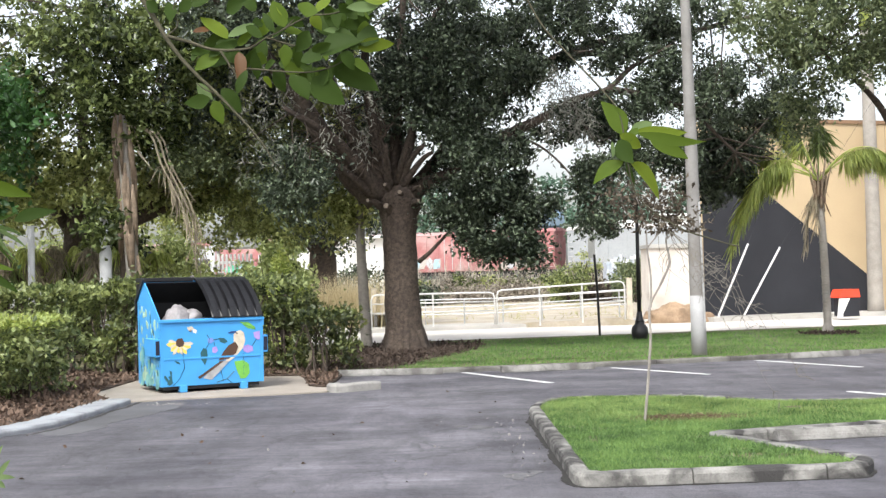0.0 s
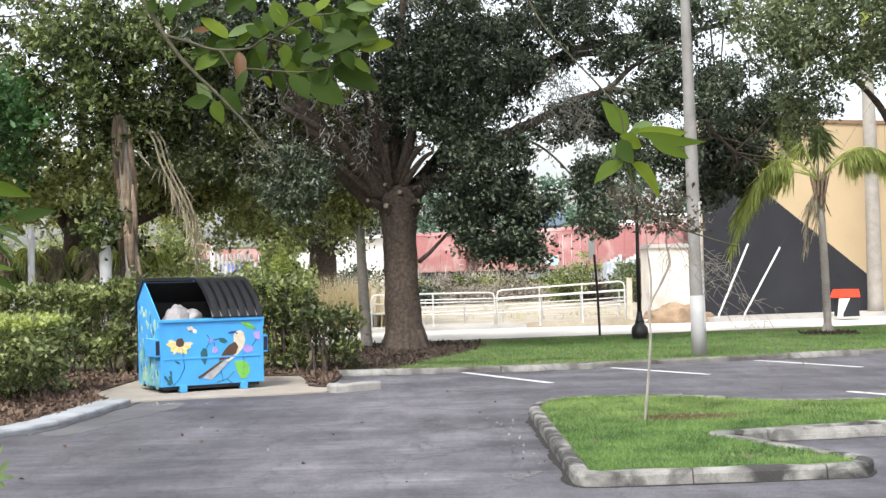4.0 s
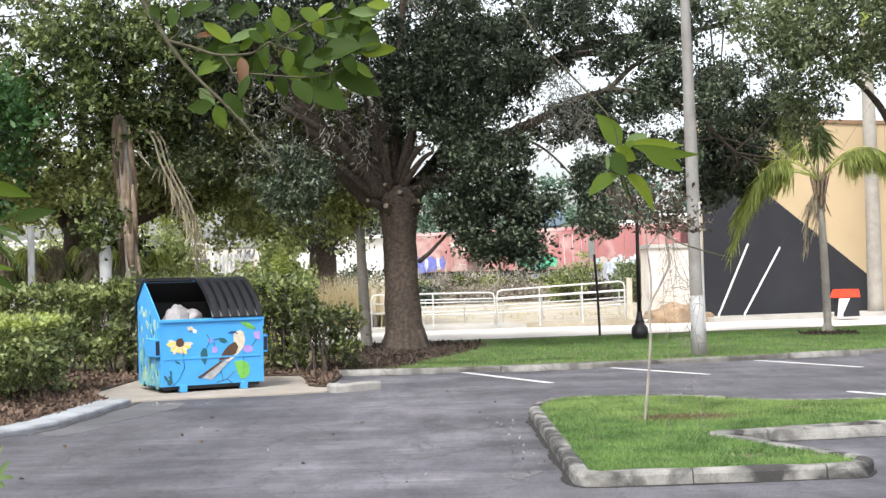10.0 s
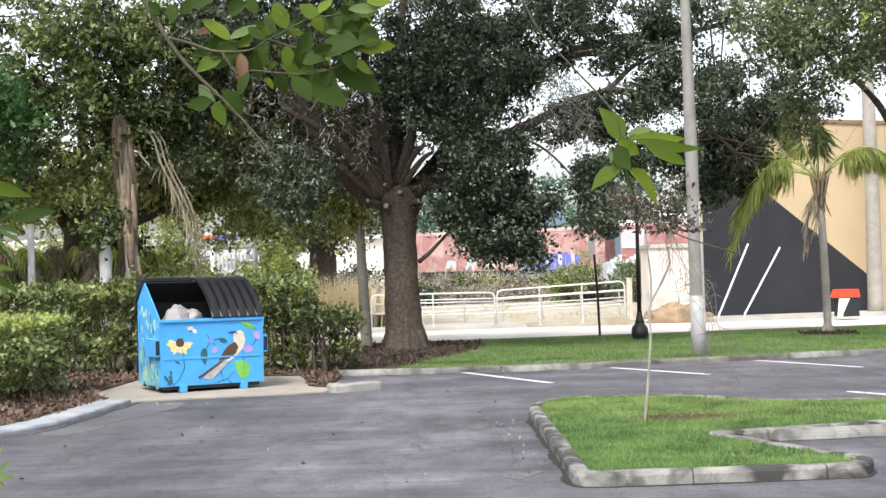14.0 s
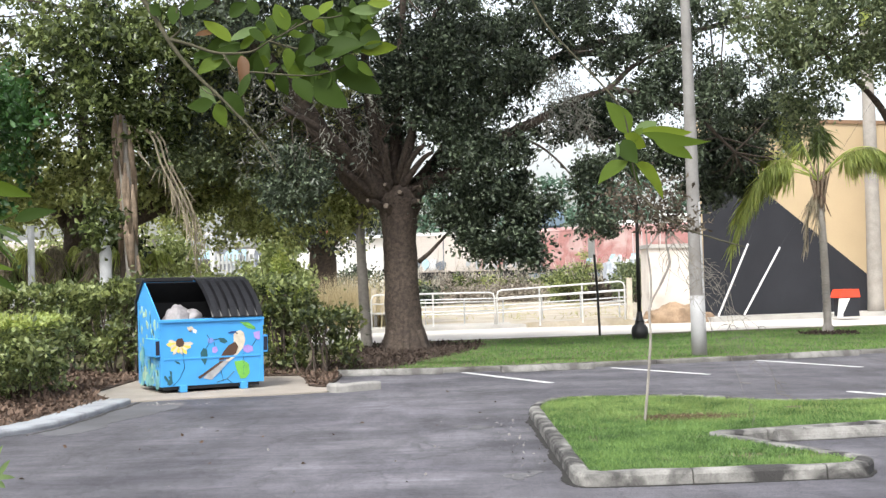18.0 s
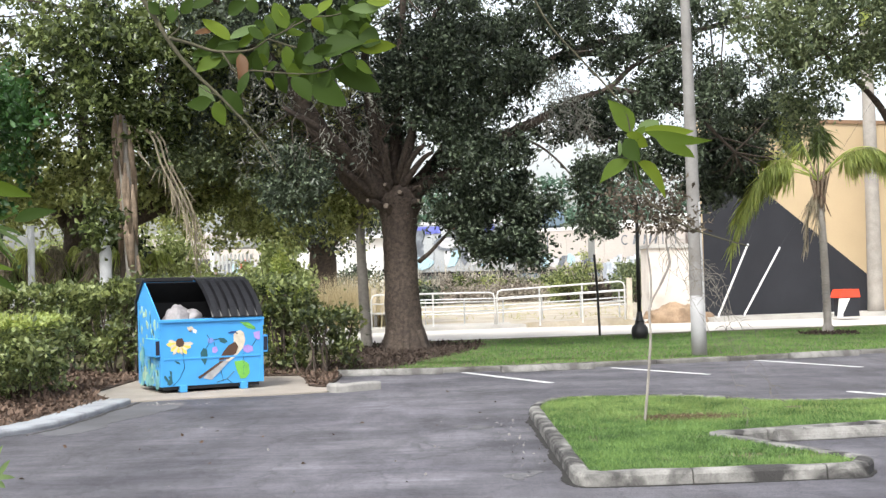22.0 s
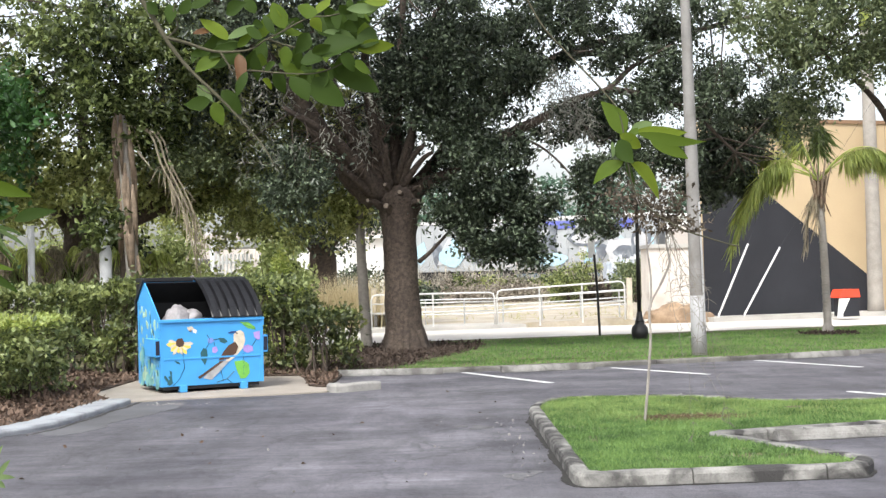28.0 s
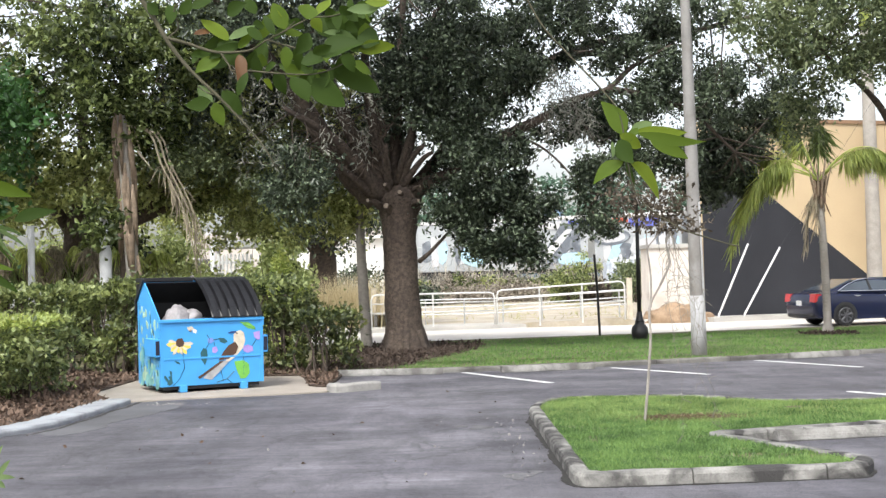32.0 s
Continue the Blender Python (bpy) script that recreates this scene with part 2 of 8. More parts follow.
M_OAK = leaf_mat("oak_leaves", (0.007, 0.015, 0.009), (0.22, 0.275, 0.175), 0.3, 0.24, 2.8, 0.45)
# Shade and sun on the foliage are put into the next four leaf greens.
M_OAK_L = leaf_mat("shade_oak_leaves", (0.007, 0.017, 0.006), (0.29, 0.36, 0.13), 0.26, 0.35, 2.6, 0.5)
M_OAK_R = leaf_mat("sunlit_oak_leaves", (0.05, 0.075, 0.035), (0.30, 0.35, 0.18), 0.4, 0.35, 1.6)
M_OLIVE = leaf_mat("lightened_olive_leaves", (0.06, 0.085, 0.022), (0.50, 0.55, 0.23), 0.35, 0.5, 0.95)
M_SUNNY = leaf_mat("sunlit_shrub_leaves", (0.10, 0.14, 0.045), (0.50, 0.56, 0.26), 0.45, 0.45, 1.2)
M_DEEP = leaf_mat("glossy_leaves", (0.014, 0.05, 0.012), (0.09, 0.20, 0.06), 0.3, 0.3, 1.6)
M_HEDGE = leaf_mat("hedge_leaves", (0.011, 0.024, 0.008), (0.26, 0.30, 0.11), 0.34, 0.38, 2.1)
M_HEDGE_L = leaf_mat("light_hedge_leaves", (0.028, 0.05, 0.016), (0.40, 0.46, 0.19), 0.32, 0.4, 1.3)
# On hedge tops this yellow-green stands for sunlight.
M_HEDGE_Y = leaf_mat("yellow_hedge_leaves", (0.17, 0.24, 0.055), (0.50, 0.56, 0.19), 0.45, 0.4)
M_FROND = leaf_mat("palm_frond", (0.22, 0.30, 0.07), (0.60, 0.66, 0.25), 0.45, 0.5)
# Frond green darkened: shade on a frond is put into its colour.
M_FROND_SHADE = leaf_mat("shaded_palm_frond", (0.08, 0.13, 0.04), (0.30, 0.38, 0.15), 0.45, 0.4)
M_FIBRE = leaf_mat("palm_fibre", (0.07, 0.04, 0.028), (0.24, 0.15, 0.10), 0.85, 0.1)
M_FROND_DEAD = leaf_mat("dead_frond", (0.19, 0.155, 0.11), (0.46, 0.40, 0.30), 0.8, 0.2)
M_MOSS = leaf_mat("grey_moss", (0.14, 0.14, 0.117), (0.356, 0.356, 0.309), 0.9, 0.2)
M_BROWN_LEAF = leaf_mat("withered_leaves", (0.03, 0.024, 0.018), (0.15, 0.12, 0.085), 0.7, 0.3)
# One kind of leaf in five tones: light and shade are coloured in.
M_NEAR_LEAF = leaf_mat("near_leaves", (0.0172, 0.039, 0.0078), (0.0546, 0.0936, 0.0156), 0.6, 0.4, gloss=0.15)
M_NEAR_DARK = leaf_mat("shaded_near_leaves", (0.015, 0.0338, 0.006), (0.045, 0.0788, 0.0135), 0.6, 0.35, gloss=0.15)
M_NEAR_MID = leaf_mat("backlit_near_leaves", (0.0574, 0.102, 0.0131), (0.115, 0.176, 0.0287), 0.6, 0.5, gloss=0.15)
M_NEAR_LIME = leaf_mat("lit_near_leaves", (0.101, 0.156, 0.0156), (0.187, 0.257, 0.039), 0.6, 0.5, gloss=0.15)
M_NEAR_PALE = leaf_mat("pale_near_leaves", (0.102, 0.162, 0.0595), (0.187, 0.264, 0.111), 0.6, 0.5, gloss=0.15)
M_ORANGE_LEAF = leaf_mat("turning_leaves", (0.10, 0.05, 0.02), (0.18, 0.09, 0.035), 0.5, 0.45)
M_DRYTWIG = mat("dry_twig_bark", (0.22, 0.20, 0.17), 0.9, 0.2, 20)
M_TWIG = mat("twig_bark", (0.085, 0.078, 0.045), 0.9, 0.2, 20, bump=0.4)
M_FARTREE = leaf_mat("far_trees", (0.06, 0.115, 0.085), (0.17, 0.27, 0.19), 0.8, 0.1)
M_BLUE = mat("sky_blue_paint", (0.06, 0.34, 0.74), 0.45, 0.05, 2.0, fine=60, bump=0.04, stain=0.18, stain_scale=2.5, stain_color=(0.04, 0.22, 0.5))
M_BLACKP = mat("black_plastic", (0.013, 0.013, 0.016), 0.4, 0.2, 6, bump=0.1, spec=0.45)
M_DARKSTEEL = mat("dark_steel", (0.02, 0.021, 0.026), 0.6, 0.2, 5)
M_MOUTH = plain("shaded_navy", (0.006, 0.008, 0.025), 0.7)
M_BIN_SHADE = mat("bin_inside", (0.012, 0.012, 0.014), 0.8, 0.2, 4)
M_BAG = mat("rubbish_bag", (0.33, 0.31, 0.32), 0.42, 0.2, 9, bump=1.0, fine=16)
M_WHITE = plain("white_paint", (0.78, 0.78, 0.77), 0.5)
M_POST = mat("weathered_white", (0.62, 0.63, 0.64), 0.7, 0.2, 2, stain=0.5, stain_scale=1.5, stain_color=(0.3, 0.3, 0.29))
M_IRON = plain("black_iron", (0.012, 0.012, 0.014), 0.45)
M_GALV = plain("galvanised_steel", (0.55, 0.56, 0.57), 0.4, 0.6, 0.1, 8)
M_RAIL = plain("pale_galvanised_tube", (0.68, 0.67, 0.66), 0.45, 0.15, 0.06, 8)
M_POLE = mat("weathered_pole", (0.27, 0.26, 0.25), 0.9, 0.14, 2.5, bump=0.4, fine=30, stain=0.75, stain_scale=1.8, stain_color=(0.14, 0.12, 0.105))
M_POLE_W = mat("whitewash", (0.39, 0.39, 0.395), 0.85, 0.12, 3, bump=0.3, fine=40, stain=0.3, stain_scale=3, stain_color=(0.35, 0.34, 0.33))
M_WALL_Y = mat("ochre_stucco", (0.51, 0.39, 0.245), 0.9, 0.05, 0.5, fine=25, bump=0.15)
M_WALL_K = mat("charcoal_stucco", (0.022, 0.023, 0.03), 0.85, 0.14, 0.6, fine=25, bump=0.15)
M_COPING = plain("brown_coping", (0.28, 0.17, 0.10), 0.7)
M_BEIGE = mat("white_render", (0.74, 0.68, 0.62), 0.9, 0.08, 0.8, fine=20, bump=0.15, stain=0.5, stain_scale=1.4, stain_color=(0.46, 0.37, 0.32))
M_MOUND = mat("tan_soil", (0.40, 0.28, 0.185), 0.95, 0.25, 2.0, fine=18, bump=0.7, stain=0.7, stain_scale=2.2, stain_color=(0.16, 0.10, 0.065))
M_RED = plain("red_paint", (0.72, 0.07, 0.03), 0.5)
M_WOODPOST = mat("pale_timber", (0.68, 0.60, 0.49), 0.85, 0.15, 4, bump=0.3)


# ---- building helpers ----
def mesh_data(name, verts, faces, material, smooth=False):
    me = bpy.data.meshes.new(name)
    me.from_pydata([tuple(v) for v in verts], [], faces)
    me.materials.append(material)
    if smooth:
        me.polygons.foreach_set("use_smooth", [True] * len(me.polygons))
    me.update()
    return me


def part(name, bm, material, parent=None, label="", smooth=False, m=None):
    """Links a bmesh, or mesh data, as one mesh object, under a thing where one is given."""
    if isinstance(bm, bpy.types.Mesh):
        me = bm
    else:
        me = bpy.data.meshes.new(name)
        bm.to_mesh(me)
        bm.free()
        me.materials.append(material)
        if smooth:
            me.polygons.foreach_set("use_smooth", [True] * len(me.polygons))
    ob = new(name, me)
    if parent is not None:
        ob.parent = parent
    if m is not None:
        ob.matrix_basis = m
    if label:
        tagged(ob, label)
    return ob


def thing(name, m, label, category, group="", kind=""):
    ob = new(name)
    ob.empty_display_size = 0.2
    ob.matrix_basis = m
    return tagged(ob, label, category, group, kind)


def box_bm(lo, hi, bevel=0.0, seg=1):
    bm = bmesh.new()
    c = [(a + b) / 2 for a, b in zip(lo, hi)]
    s = [b - a for a, b in zip(lo, hi)]
    bmesh.ops.create_cube(bm, size=1.0, matrix=Matrix.Translation(c) @ Matrix.Diagonal((*s, 1)))
    if bevel:
        bmesh.ops.bevel(bm, geom=list(bm.edges), offset=bevel, segments=seg, affect="EDGES")
    return bm


def prism_bm(poly, z0, z1, bevel=0.0, seg=2):
    """An upright prism on a plan outline; bevel rounds the top edge."""
    bm = bmesh.new()
    lo = [bm.verts.new((x, y, z0)) for x, y in poly]
    hi = [bm.verts.new((x, y, z1)) for x, y in poly]
    n = len(poly)
    top = bm.faces.new(hi)
    bm.faces.new(lo[::-1])
    for i in range(n):
        bm.faces.new((lo[i], lo[(i + 1) % n], hi[(i + 1) % n], hi[i]))
    bm.normal_update()
    if top.normal.z < 0:
        bmesh.ops.reverse_faces(bm, faces=list(bm.faces))
    if bevel:
        bmesh.ops.bevel(bm, geom=list(top.edges), offset=bevel, segments=seg, affect="EDGES")
    return bm


def side_prism_bm(poly, x0, x1, axis="x", bevel=0.0):
    """A prism from an outline in the plane (a, z), drawn out along x or y."""
    bm = bmesh.new()
    f = (lambda t, a, z: (t, a, z)) if axis == "x" else (lambda t, a, z: (a, t, z))
    p = [bm.verts.new(f(x0, a, z)) for a, z in poly]
    q = [bm.verts.new(f(x1, a, z)) for a, z in poly]
    n = len(poly)
    bm.faces.new(p), bm.faces.new(q[::-1])
    for i in range(n):
        bm.faces.new((p[i], q[i], q[(i + 1) % n], p[(i + 1) % n]))
    bmesh.ops.recalc_face_normals(bm, faces=list(bm.faces))
    if bevel:
        bmesh.ops.bevel(bm, geom=list(bm.edges), offset=bevel, segments=2, affect="EDGES")
    return bm


def tube(path, radii, n=8, wob=0.0, flat=1.0, seed=0):
    """Vertices and faces of a tapered tube along a path, closed at both ends."""
    rnd = random.Random(seed)
    pts = [Vector(p) for p in path]
    if not hasattr(radii, "__len__"):
        radii = [radii] * len(pts)
    vs, fs = [], []
    side = None
    for i, p in enumerate(pts):
        d = (pts[min(i + 1, len(pts) - 1)] - pts[max(i - 1, 0)]).normalized()
        if side is None:
            side = d.orthogonal().normalized()
        side = (side - d * side.dot(d)).normalized()
        up = d.cross(side)
        for k in range(n):
            a = 2 * math.pi * k / n
            r = radii[i] * (1 + wob * (rnd.random() - 0.5))
            vs.append(p + side * math.cos(a) * r + up * math.sin(a) * r * flat)
    for i in range(len(pts) - 1):
        for k in range(n):
            a, b = i * n + k, i * n + (k + 1) % n
            fs.append((a, b, b + n, a + n))
    fs.append(tuple(range(n))[::-1])
    fs.append(tuple(range((len(pts) - 1) * n, len(pts) * n)))
    return vs, fs


def join_geo(parts):
    vs, fs = [], []
    for v, f in parts:
        o = len(vs)
        vs += v
        fs += [tuple(i + o for i in q) for q in f]
    return vs, fs


def curve_pts(points, steps=6):
    """A smooth line through the points."""
    p = [Vector(q) for q in points]
    p = [p[0] * 2 - p[1]] + p + [p[-1] * 2 - p[-2]]
    out = []
    for i in range(1, len(p) - 2):
        for s in range(steps):
            t = s / steps
            a, b, c, d = p[i - 1], p[i], p[i + 1], p[i + 2]
            out.append(0.5 * ((2 * b) + (c - a) * t + (2 * a - 5 * b + 4 * c - d) * t * t + (3 * b - a - 3 * c + d) * t ** 3))
    return out + [p[-2]]


def lerp_list(a, b, n):
    return [a + (b - a) * i / (n - 1) for i in range(n)]


def leaves_mesh(name, pos, size, material, rng, ratio=0.5, droop=0.3, axis=None, bend=0.18):
    """Many leaves, each a folded blade of four corners with two faces, in one mesh."""
    pos = np.asarray(pos, dtype=float)
    n = len(pos)
    d = rng.normal(size=(n, 3)) if axis is None else np.asarray(axis) + rng.normal(size=(n, 3)) * 0.35
    d[:, 2] -= droop
    d /= np.linalg.norm(d, axis=1)[:, None] + 1e-9
    s = np.cross(d, rng.normal(size=(n, 3)))
    s /= np.linalg.norm(s, axis=1)[:, None] + 1e-9
    u = np.cross(s, d)
    L = (np.asarray(size) * (0.6 + 0.8 * rng.random(n)))[:, None]
    W = L * ratio * 0.5
    v = np.empty((n, 4, 3))
    v[:, 0] = pos
    v[:, 1] = pos + d * L * 0.5 + s * W + u * L * bend
    v[:, 2] = pos + d * L
    v[:, 3] = pos + d * L * 0.5 - s * W + u * L * bend
    me = bpy.data.meshes.new(name)
    me.vertices.add(n * 4)
    me.vertices.foreach_set("co", v.reshape(-1))
    tri = np.array([0, 1, 2, 0, 2, 3])
    idx = (np.arange(n)[:, None] * 4 + tri[None]).reshape(-1)
    me.loops.add(n * 6)
    me.loops.foreach_set("vertex_index", idx)
    me.polygons.add(n * 2)
    me.polygons.foreach_set("loop_start", np.arange(n * 2) * 3)
    me.polygons.foreach_set("loop_total", np.full(n * 2, 3))
    me.update(calc_edges=True)
    me.materials.append(material)
    return me


def clump_points(rng, lobes, leaves_per, clump_r, edge=0.55):
    """Leaf places: clumps through the outer part of each lobe (centre, radii, how many)."""
    out = []
    for c, r, n in lobes:
        k = rng.normal(size=(n, 3))
        k /= np.linalg.norm(k, axis=1)[:, None]
        k *= (edge + (1.06 - edge) * rng.random(n) ** 0.6)[:, None]
        cen = np.array(c) + k * np.array(r)
        for q in cen:
            rad = clump_r * (0.6 + 0.8 * rng.random())
            m = int(leaves_per * (0.6 + 0.8 * rng.random()))
            g = rng.normal(size=(m, 3)) * 0.5
            g[:, 2] = g[:, 2] * 0.75 - 0.1
            out.append(q + g * rad)
    return np.vstack(out)


def blades_mesh(name, xy, z, h, w, material, rng, lean=0.5):
    """Grass: a thin triangle for each blade."""
    n = len(xy)
    a = rng.random(n) * 2 * math.pi
    hh = h * (0.5 + rng.random(n))
    v = np.empty((n, 3, 3))
    dx, dy = np.cos(a) * w * 0.5, np.sin(a) * w * 0.5
    z = np.broadcast_to(np.asarray(z, dtype=float), (n,))
    v[:, 0] = np.stack([xy[:, 0] - dx, xy[:, 1] - dy, z], 1)
    v[:, 1] = np.stack([xy[:, 0] + dx, xy[:, 1] + dy, z], 1)
    l = rng.normal(size=(n, 2)) * lean
    v[:, 2] = np.stack([xy[:, 0] + l[:, 0] * hh, xy[:, 1] + l[:, 1] * hh, z + hh], 1)
    me = bpy.data.meshes.new(name)
    me.vertices.add(n * 3)
    me.vertices.foreach_set("co", v.reshape(-1))
    me.loops.add(n * 3)
    me.loops.foreach_set("vertex_index", np.arange(n * 3))
    me.polygons.add(n)
    me.polygons.foreach_set("loop_start", np.arange(n) * 3)
    me.polygons.foreach_set("loop_total", np.full(n, 3))
    me.update(calc_edges=True)
    me.materials.append(material)
    return me


def inside(poly, x, y):
    c = np.zeros(len(x), dtype=bool)
    j = len(poly) - 1
    for i in range(len(poly)):
        (xi, yi), (xj, yj) = poly[i], poly[j]
        hit = ((yi > y) != (yj > y)) & (x < (xj - xi) * (y - yi) / ((yj - yi) or 1e-9) + xi)
        c ^= hit
        j = i
    return c


def scatter(poly, n, rng):
    xs, ys = [p[0] for p in poly], [p[1] for p in poly]
    x = min(xs) + (max(xs) - min(xs)) * rng.random(n)
    y = min(ys) + (max(ys) - min(ys)) * rng.random(n)
    k = inside(poly, x, y)
    return np.stack([x[k], y[k]], 1)


def round_poly(poly, r, seg=5):
    """Plan outline with rounded corners; r: one radius a corner."""
    out = []
    n = len(poly)
    for i in range(n):
        p, a, b = Vector(poly[i]), Vector(poly[i - 1]), Vector(poly[(i + 1) % n])
        if r[i] <= 0:
            out.append(tuple(p))
            continue
        s, e = p + (a - p).normalized() * r[i], p + (b - p).normalized() * r[i]
        for k in range(seg + 1):
            t = k / seg
            out.append(tuple(s * (1 - t) ** 2 + p * 2 * t * (1 - t) + e * t * t))
    return out


def offset_poly(poly, d):
    """Outline moved inwards by d (counter-clockwise plan)."""
    out = []
    n = len(poly)
    for i in range(n):
        p, a, b = Vector(poly[i]), Vector(poly[i - 1]), Vector(poly[(i + 1) % n])
        e1, e2 = (p - a).normalized(), (b - p).normalized()
        n1, n2 = Vector((-e1.y, e1.x)), Vector((-e2.y, e2.x))
        m = (n1 + n2)
        m = m / max(0.25, m.length_squared / 2) if m.length > 1e-6 else n1
        out.append(tuple(p + m * d))
    return out


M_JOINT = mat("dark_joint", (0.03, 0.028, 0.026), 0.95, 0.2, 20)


def kerb_mesh(name, line, width, z0, z1, material, parent=None, wob=0.012, seed=1, label="", inset=0.0):
    """A kerb along a line in plan: face, rounded top and back, slightly uneven."""
    rnd = random.Random(seed)
    pts = [Vector((x, y)) for x, y in line]
    dense = []
    for a, b in zip(pts, pts[1:]):
        k = max(1, int((b - a).length / 0.18))
        dense += [a.lerp(b, i / k) for i in range(k)]
    dense.append(pts[-1])
    prof = [(0, z0), (0.0, z1 - 0.035), (0.012, z1 - 0.012), (0.04, z1), (width - 0.03, z1), (width, z1 - 0.02), (width, z0)]
    vs, fs = [], []
    m = len(prof)
    for i, p in enumerate(dense):
        d = (dense[min(i + 1, len(dense) - 1)] - dense[max(i - 1, 0)]).normalized()
        nrm = Vector((-d.y, d.x))
        for o, z in prof:
            j = (rnd.random() - 0.5) * wob
            q = p + nrm * (o + j + inset)
            vs.append((q.x, q.y, z + (j if z > z0 else 0)))
    for i in range(len(dense) - 1):
        for k in range(m - 1):
            a = i * m + k
            fs.append((a, a + 1, a + m + 1, a + m))
    fs.append(tuple(range(m))[::-1])
    fs.append(tuple(range((len(dense) - 1) * m, len(dense) * m)))
    return part(name, mesh_data(name, vs, [f[::-1] for f in fs], material), None, parent, label)


def kerb_run(name, line, width, z0, z1, material, seed, label, stone=1.25):
    """A kerb cast in lengths: a dark bed, and kerb lengths with thin open joints between them."""
    bed = kerb_mesh(name, line, width - 0.07, z0, z1 - 0.03, M_JOINT, None, 0.0, seed, "", 0.035)
    tagged(bed, label, "kerb", "", "structure")
    pts = [Vector(p) for p in line]
    run, out, dist = [pts[0]], [], 0.0
    for a, b in zip(pts, pts[1:]):
        left = (b - a).length
        while dist + left >= stone:
            c = a.lerp(b, (stone - dist) / (b - a).length)
            run.append(c)
            out.append(run)
            e = c + (b - a).normalized() * 0.012
            run, left, dist, a = [e], (b - e).length, 0.0, e
            if left < 0.03:
                break
        run.append(b)
        dist += left
    if len(run) > 1 and dist > 0.1:
        out.append(run)
    for k, r in enumerate(out):
        kerb_mesh("kerb_stone", [tuple(q) for q in r], width, z0 + 0.004, z1, material, bed, 0.009, seed * 31 + k)
    return bed


def ragged(poly, seed, amp=0.1, step=0.06):
    """Plan outline with a torn edge."""
    r = random.Random(seed)
    out = []
    for a, b in zip(poly, poly[1:] + poly[:1]):
        k = max(1, int((Vector(b) - Vector(a)).length / step))
        for i in range(k):
            q = Vector(a).lerp(Vector(b), i / k)
            w = noise.noise((q.x * 1.7, q.y * 1.7, seed)) * amp + noise.noise((q.x * 8, q.y * 8, seed)) * amp * 0.4 + r.uniform(-0.01, 0.01)
            out.append((q.x + w, q.y + w * 0.6))
    return out


# ---- the large structure ----
# The street runs along ST, 14 degrees off the x axis; SN points across it.
ST, SN = Vector((0.970, 0.242)), Vector((-0.242, 0.970))


def sv(u, v):
    p = ST * u + SN * v
    return (p.x, p.y)


M_GUTTER = mat("worn_gutter", (0.135, 0.134, 0.145), 0.85, 0.25, 0.8, fine=60, bump=0.2, stain=0.9, stain_scale=0.9, stain_color=(0.085, 0.085, 0.093))


def flat(name, poly, z, material, kind="structure", label="", category="", thick=0.0):
    ob = part(name, prism_bm(poly, z - max(thick, 0.02), z), material)
    return tagged(ob, label, category, "", kind)


tagged(part("ground", box_bm((-900, -300, -0.6), (900, 1500, -0.05)), M_FIELD), "open ground of thin grass and soil to the horizon", "ground", "", "structure")
LOT = [(-40, -14), (40, -14), (40, 33.2), (8.75, 25.62), (3.27, 23.85), (-2.0, 23.5), (-6.2, 24.0), (-40, 24.0)]
flat("road", LOT, 0.0, M_ASPHALT, label="worn grey asphalt car park lane with pale drag marks", category="car park", thick=0.05)
STREET = [sv(-220, 32.9), sv(420, 32.9), sv(420, 40.4), sv(-220, 40.4)]
flat("street", STREET, 0.004, M_STREET, label="pale sunlit concrete street behind the grass verge", category="street", thick=0.06)
WALKWAY = [sv(-60, 40.4), sv(120, 40.4), sv(120, 42.6), sv(-60, 42.6)]
flat("pavement", WALKWAY, 0.12, M_CONC_PALE, label="pale concrete pavement along the far side of the street", category="pavement", thick=0.2)
FIELD = [sv(-120, 42.6), sv(60, 42.6), sv(60, 70), sv(-10, 112), sv(-120, 130)]
flat("sandy_ground", FIELD, 0.06, M_SAND, label="bare sandy ground sloping to the railway", category="ground", thick=0.2)
# railway bank: the track runs along TR, nearer towards the right
RAIL_Z = 1.2
TR, TN, T0 = Vector((0.906, -0.423)), Vector((0.423, 0.906)), Vector((9.0, 114.0))


def tv(u, v):
    p = T0 + TR * u + TN * v
    return (p.x, p.y)


bank = [(-11.0, -0.05), (-4.0, 0.95), (4.0, 0.95), (11.0, -0.05)]
bm = bmesh.new()
rows_ = [[bm.verts.new((*tv(u, a), z)) for a, z in bank] for u in (-200, 110)]
for i in range(3):
    bm.faces.new((rows_[0][i], rows_[1][i], rows_[1][i + 1], rows_[0][i + 1]))
bmesh.ops.recalc_face_normals(bm, faces=list(bm.faces))
tagged(part("railway_bank", bm, M_SAND), "low gravelly railway embankment behind dry scrub", "embankment", "", "structure")
for o in (-0.72, 0.72):
    bm = bmesh.new()
    q = [bm.verts.new((*tv(u, o + w), z)) for u in (-200, 110) for w, z in ((-0.035, 1.03), (0.035, 1.03), (0.035, RAIL_Z), (-0.035, RAIL_Z))]
    for a in range(4):
        bm.faces.new((q[a], q[(a + 1) % 4], q[(a + 1) % 4 + 4], q[a + 4]))
    tagged(part("rail", bm, M_DARKSTEEL), "steel rail of the railway track", "rail", "track rails", "structure")
bm = prism_bm([tv(-200, -1.25), tv(110, -1.25), tv(110, 1.25), tv(-200, 1.25)], 0.9, 1.03)
tagged(part("track_bed", bm, M_CONC), "grey ballast bed under the rails", "track bed", "", "structure")

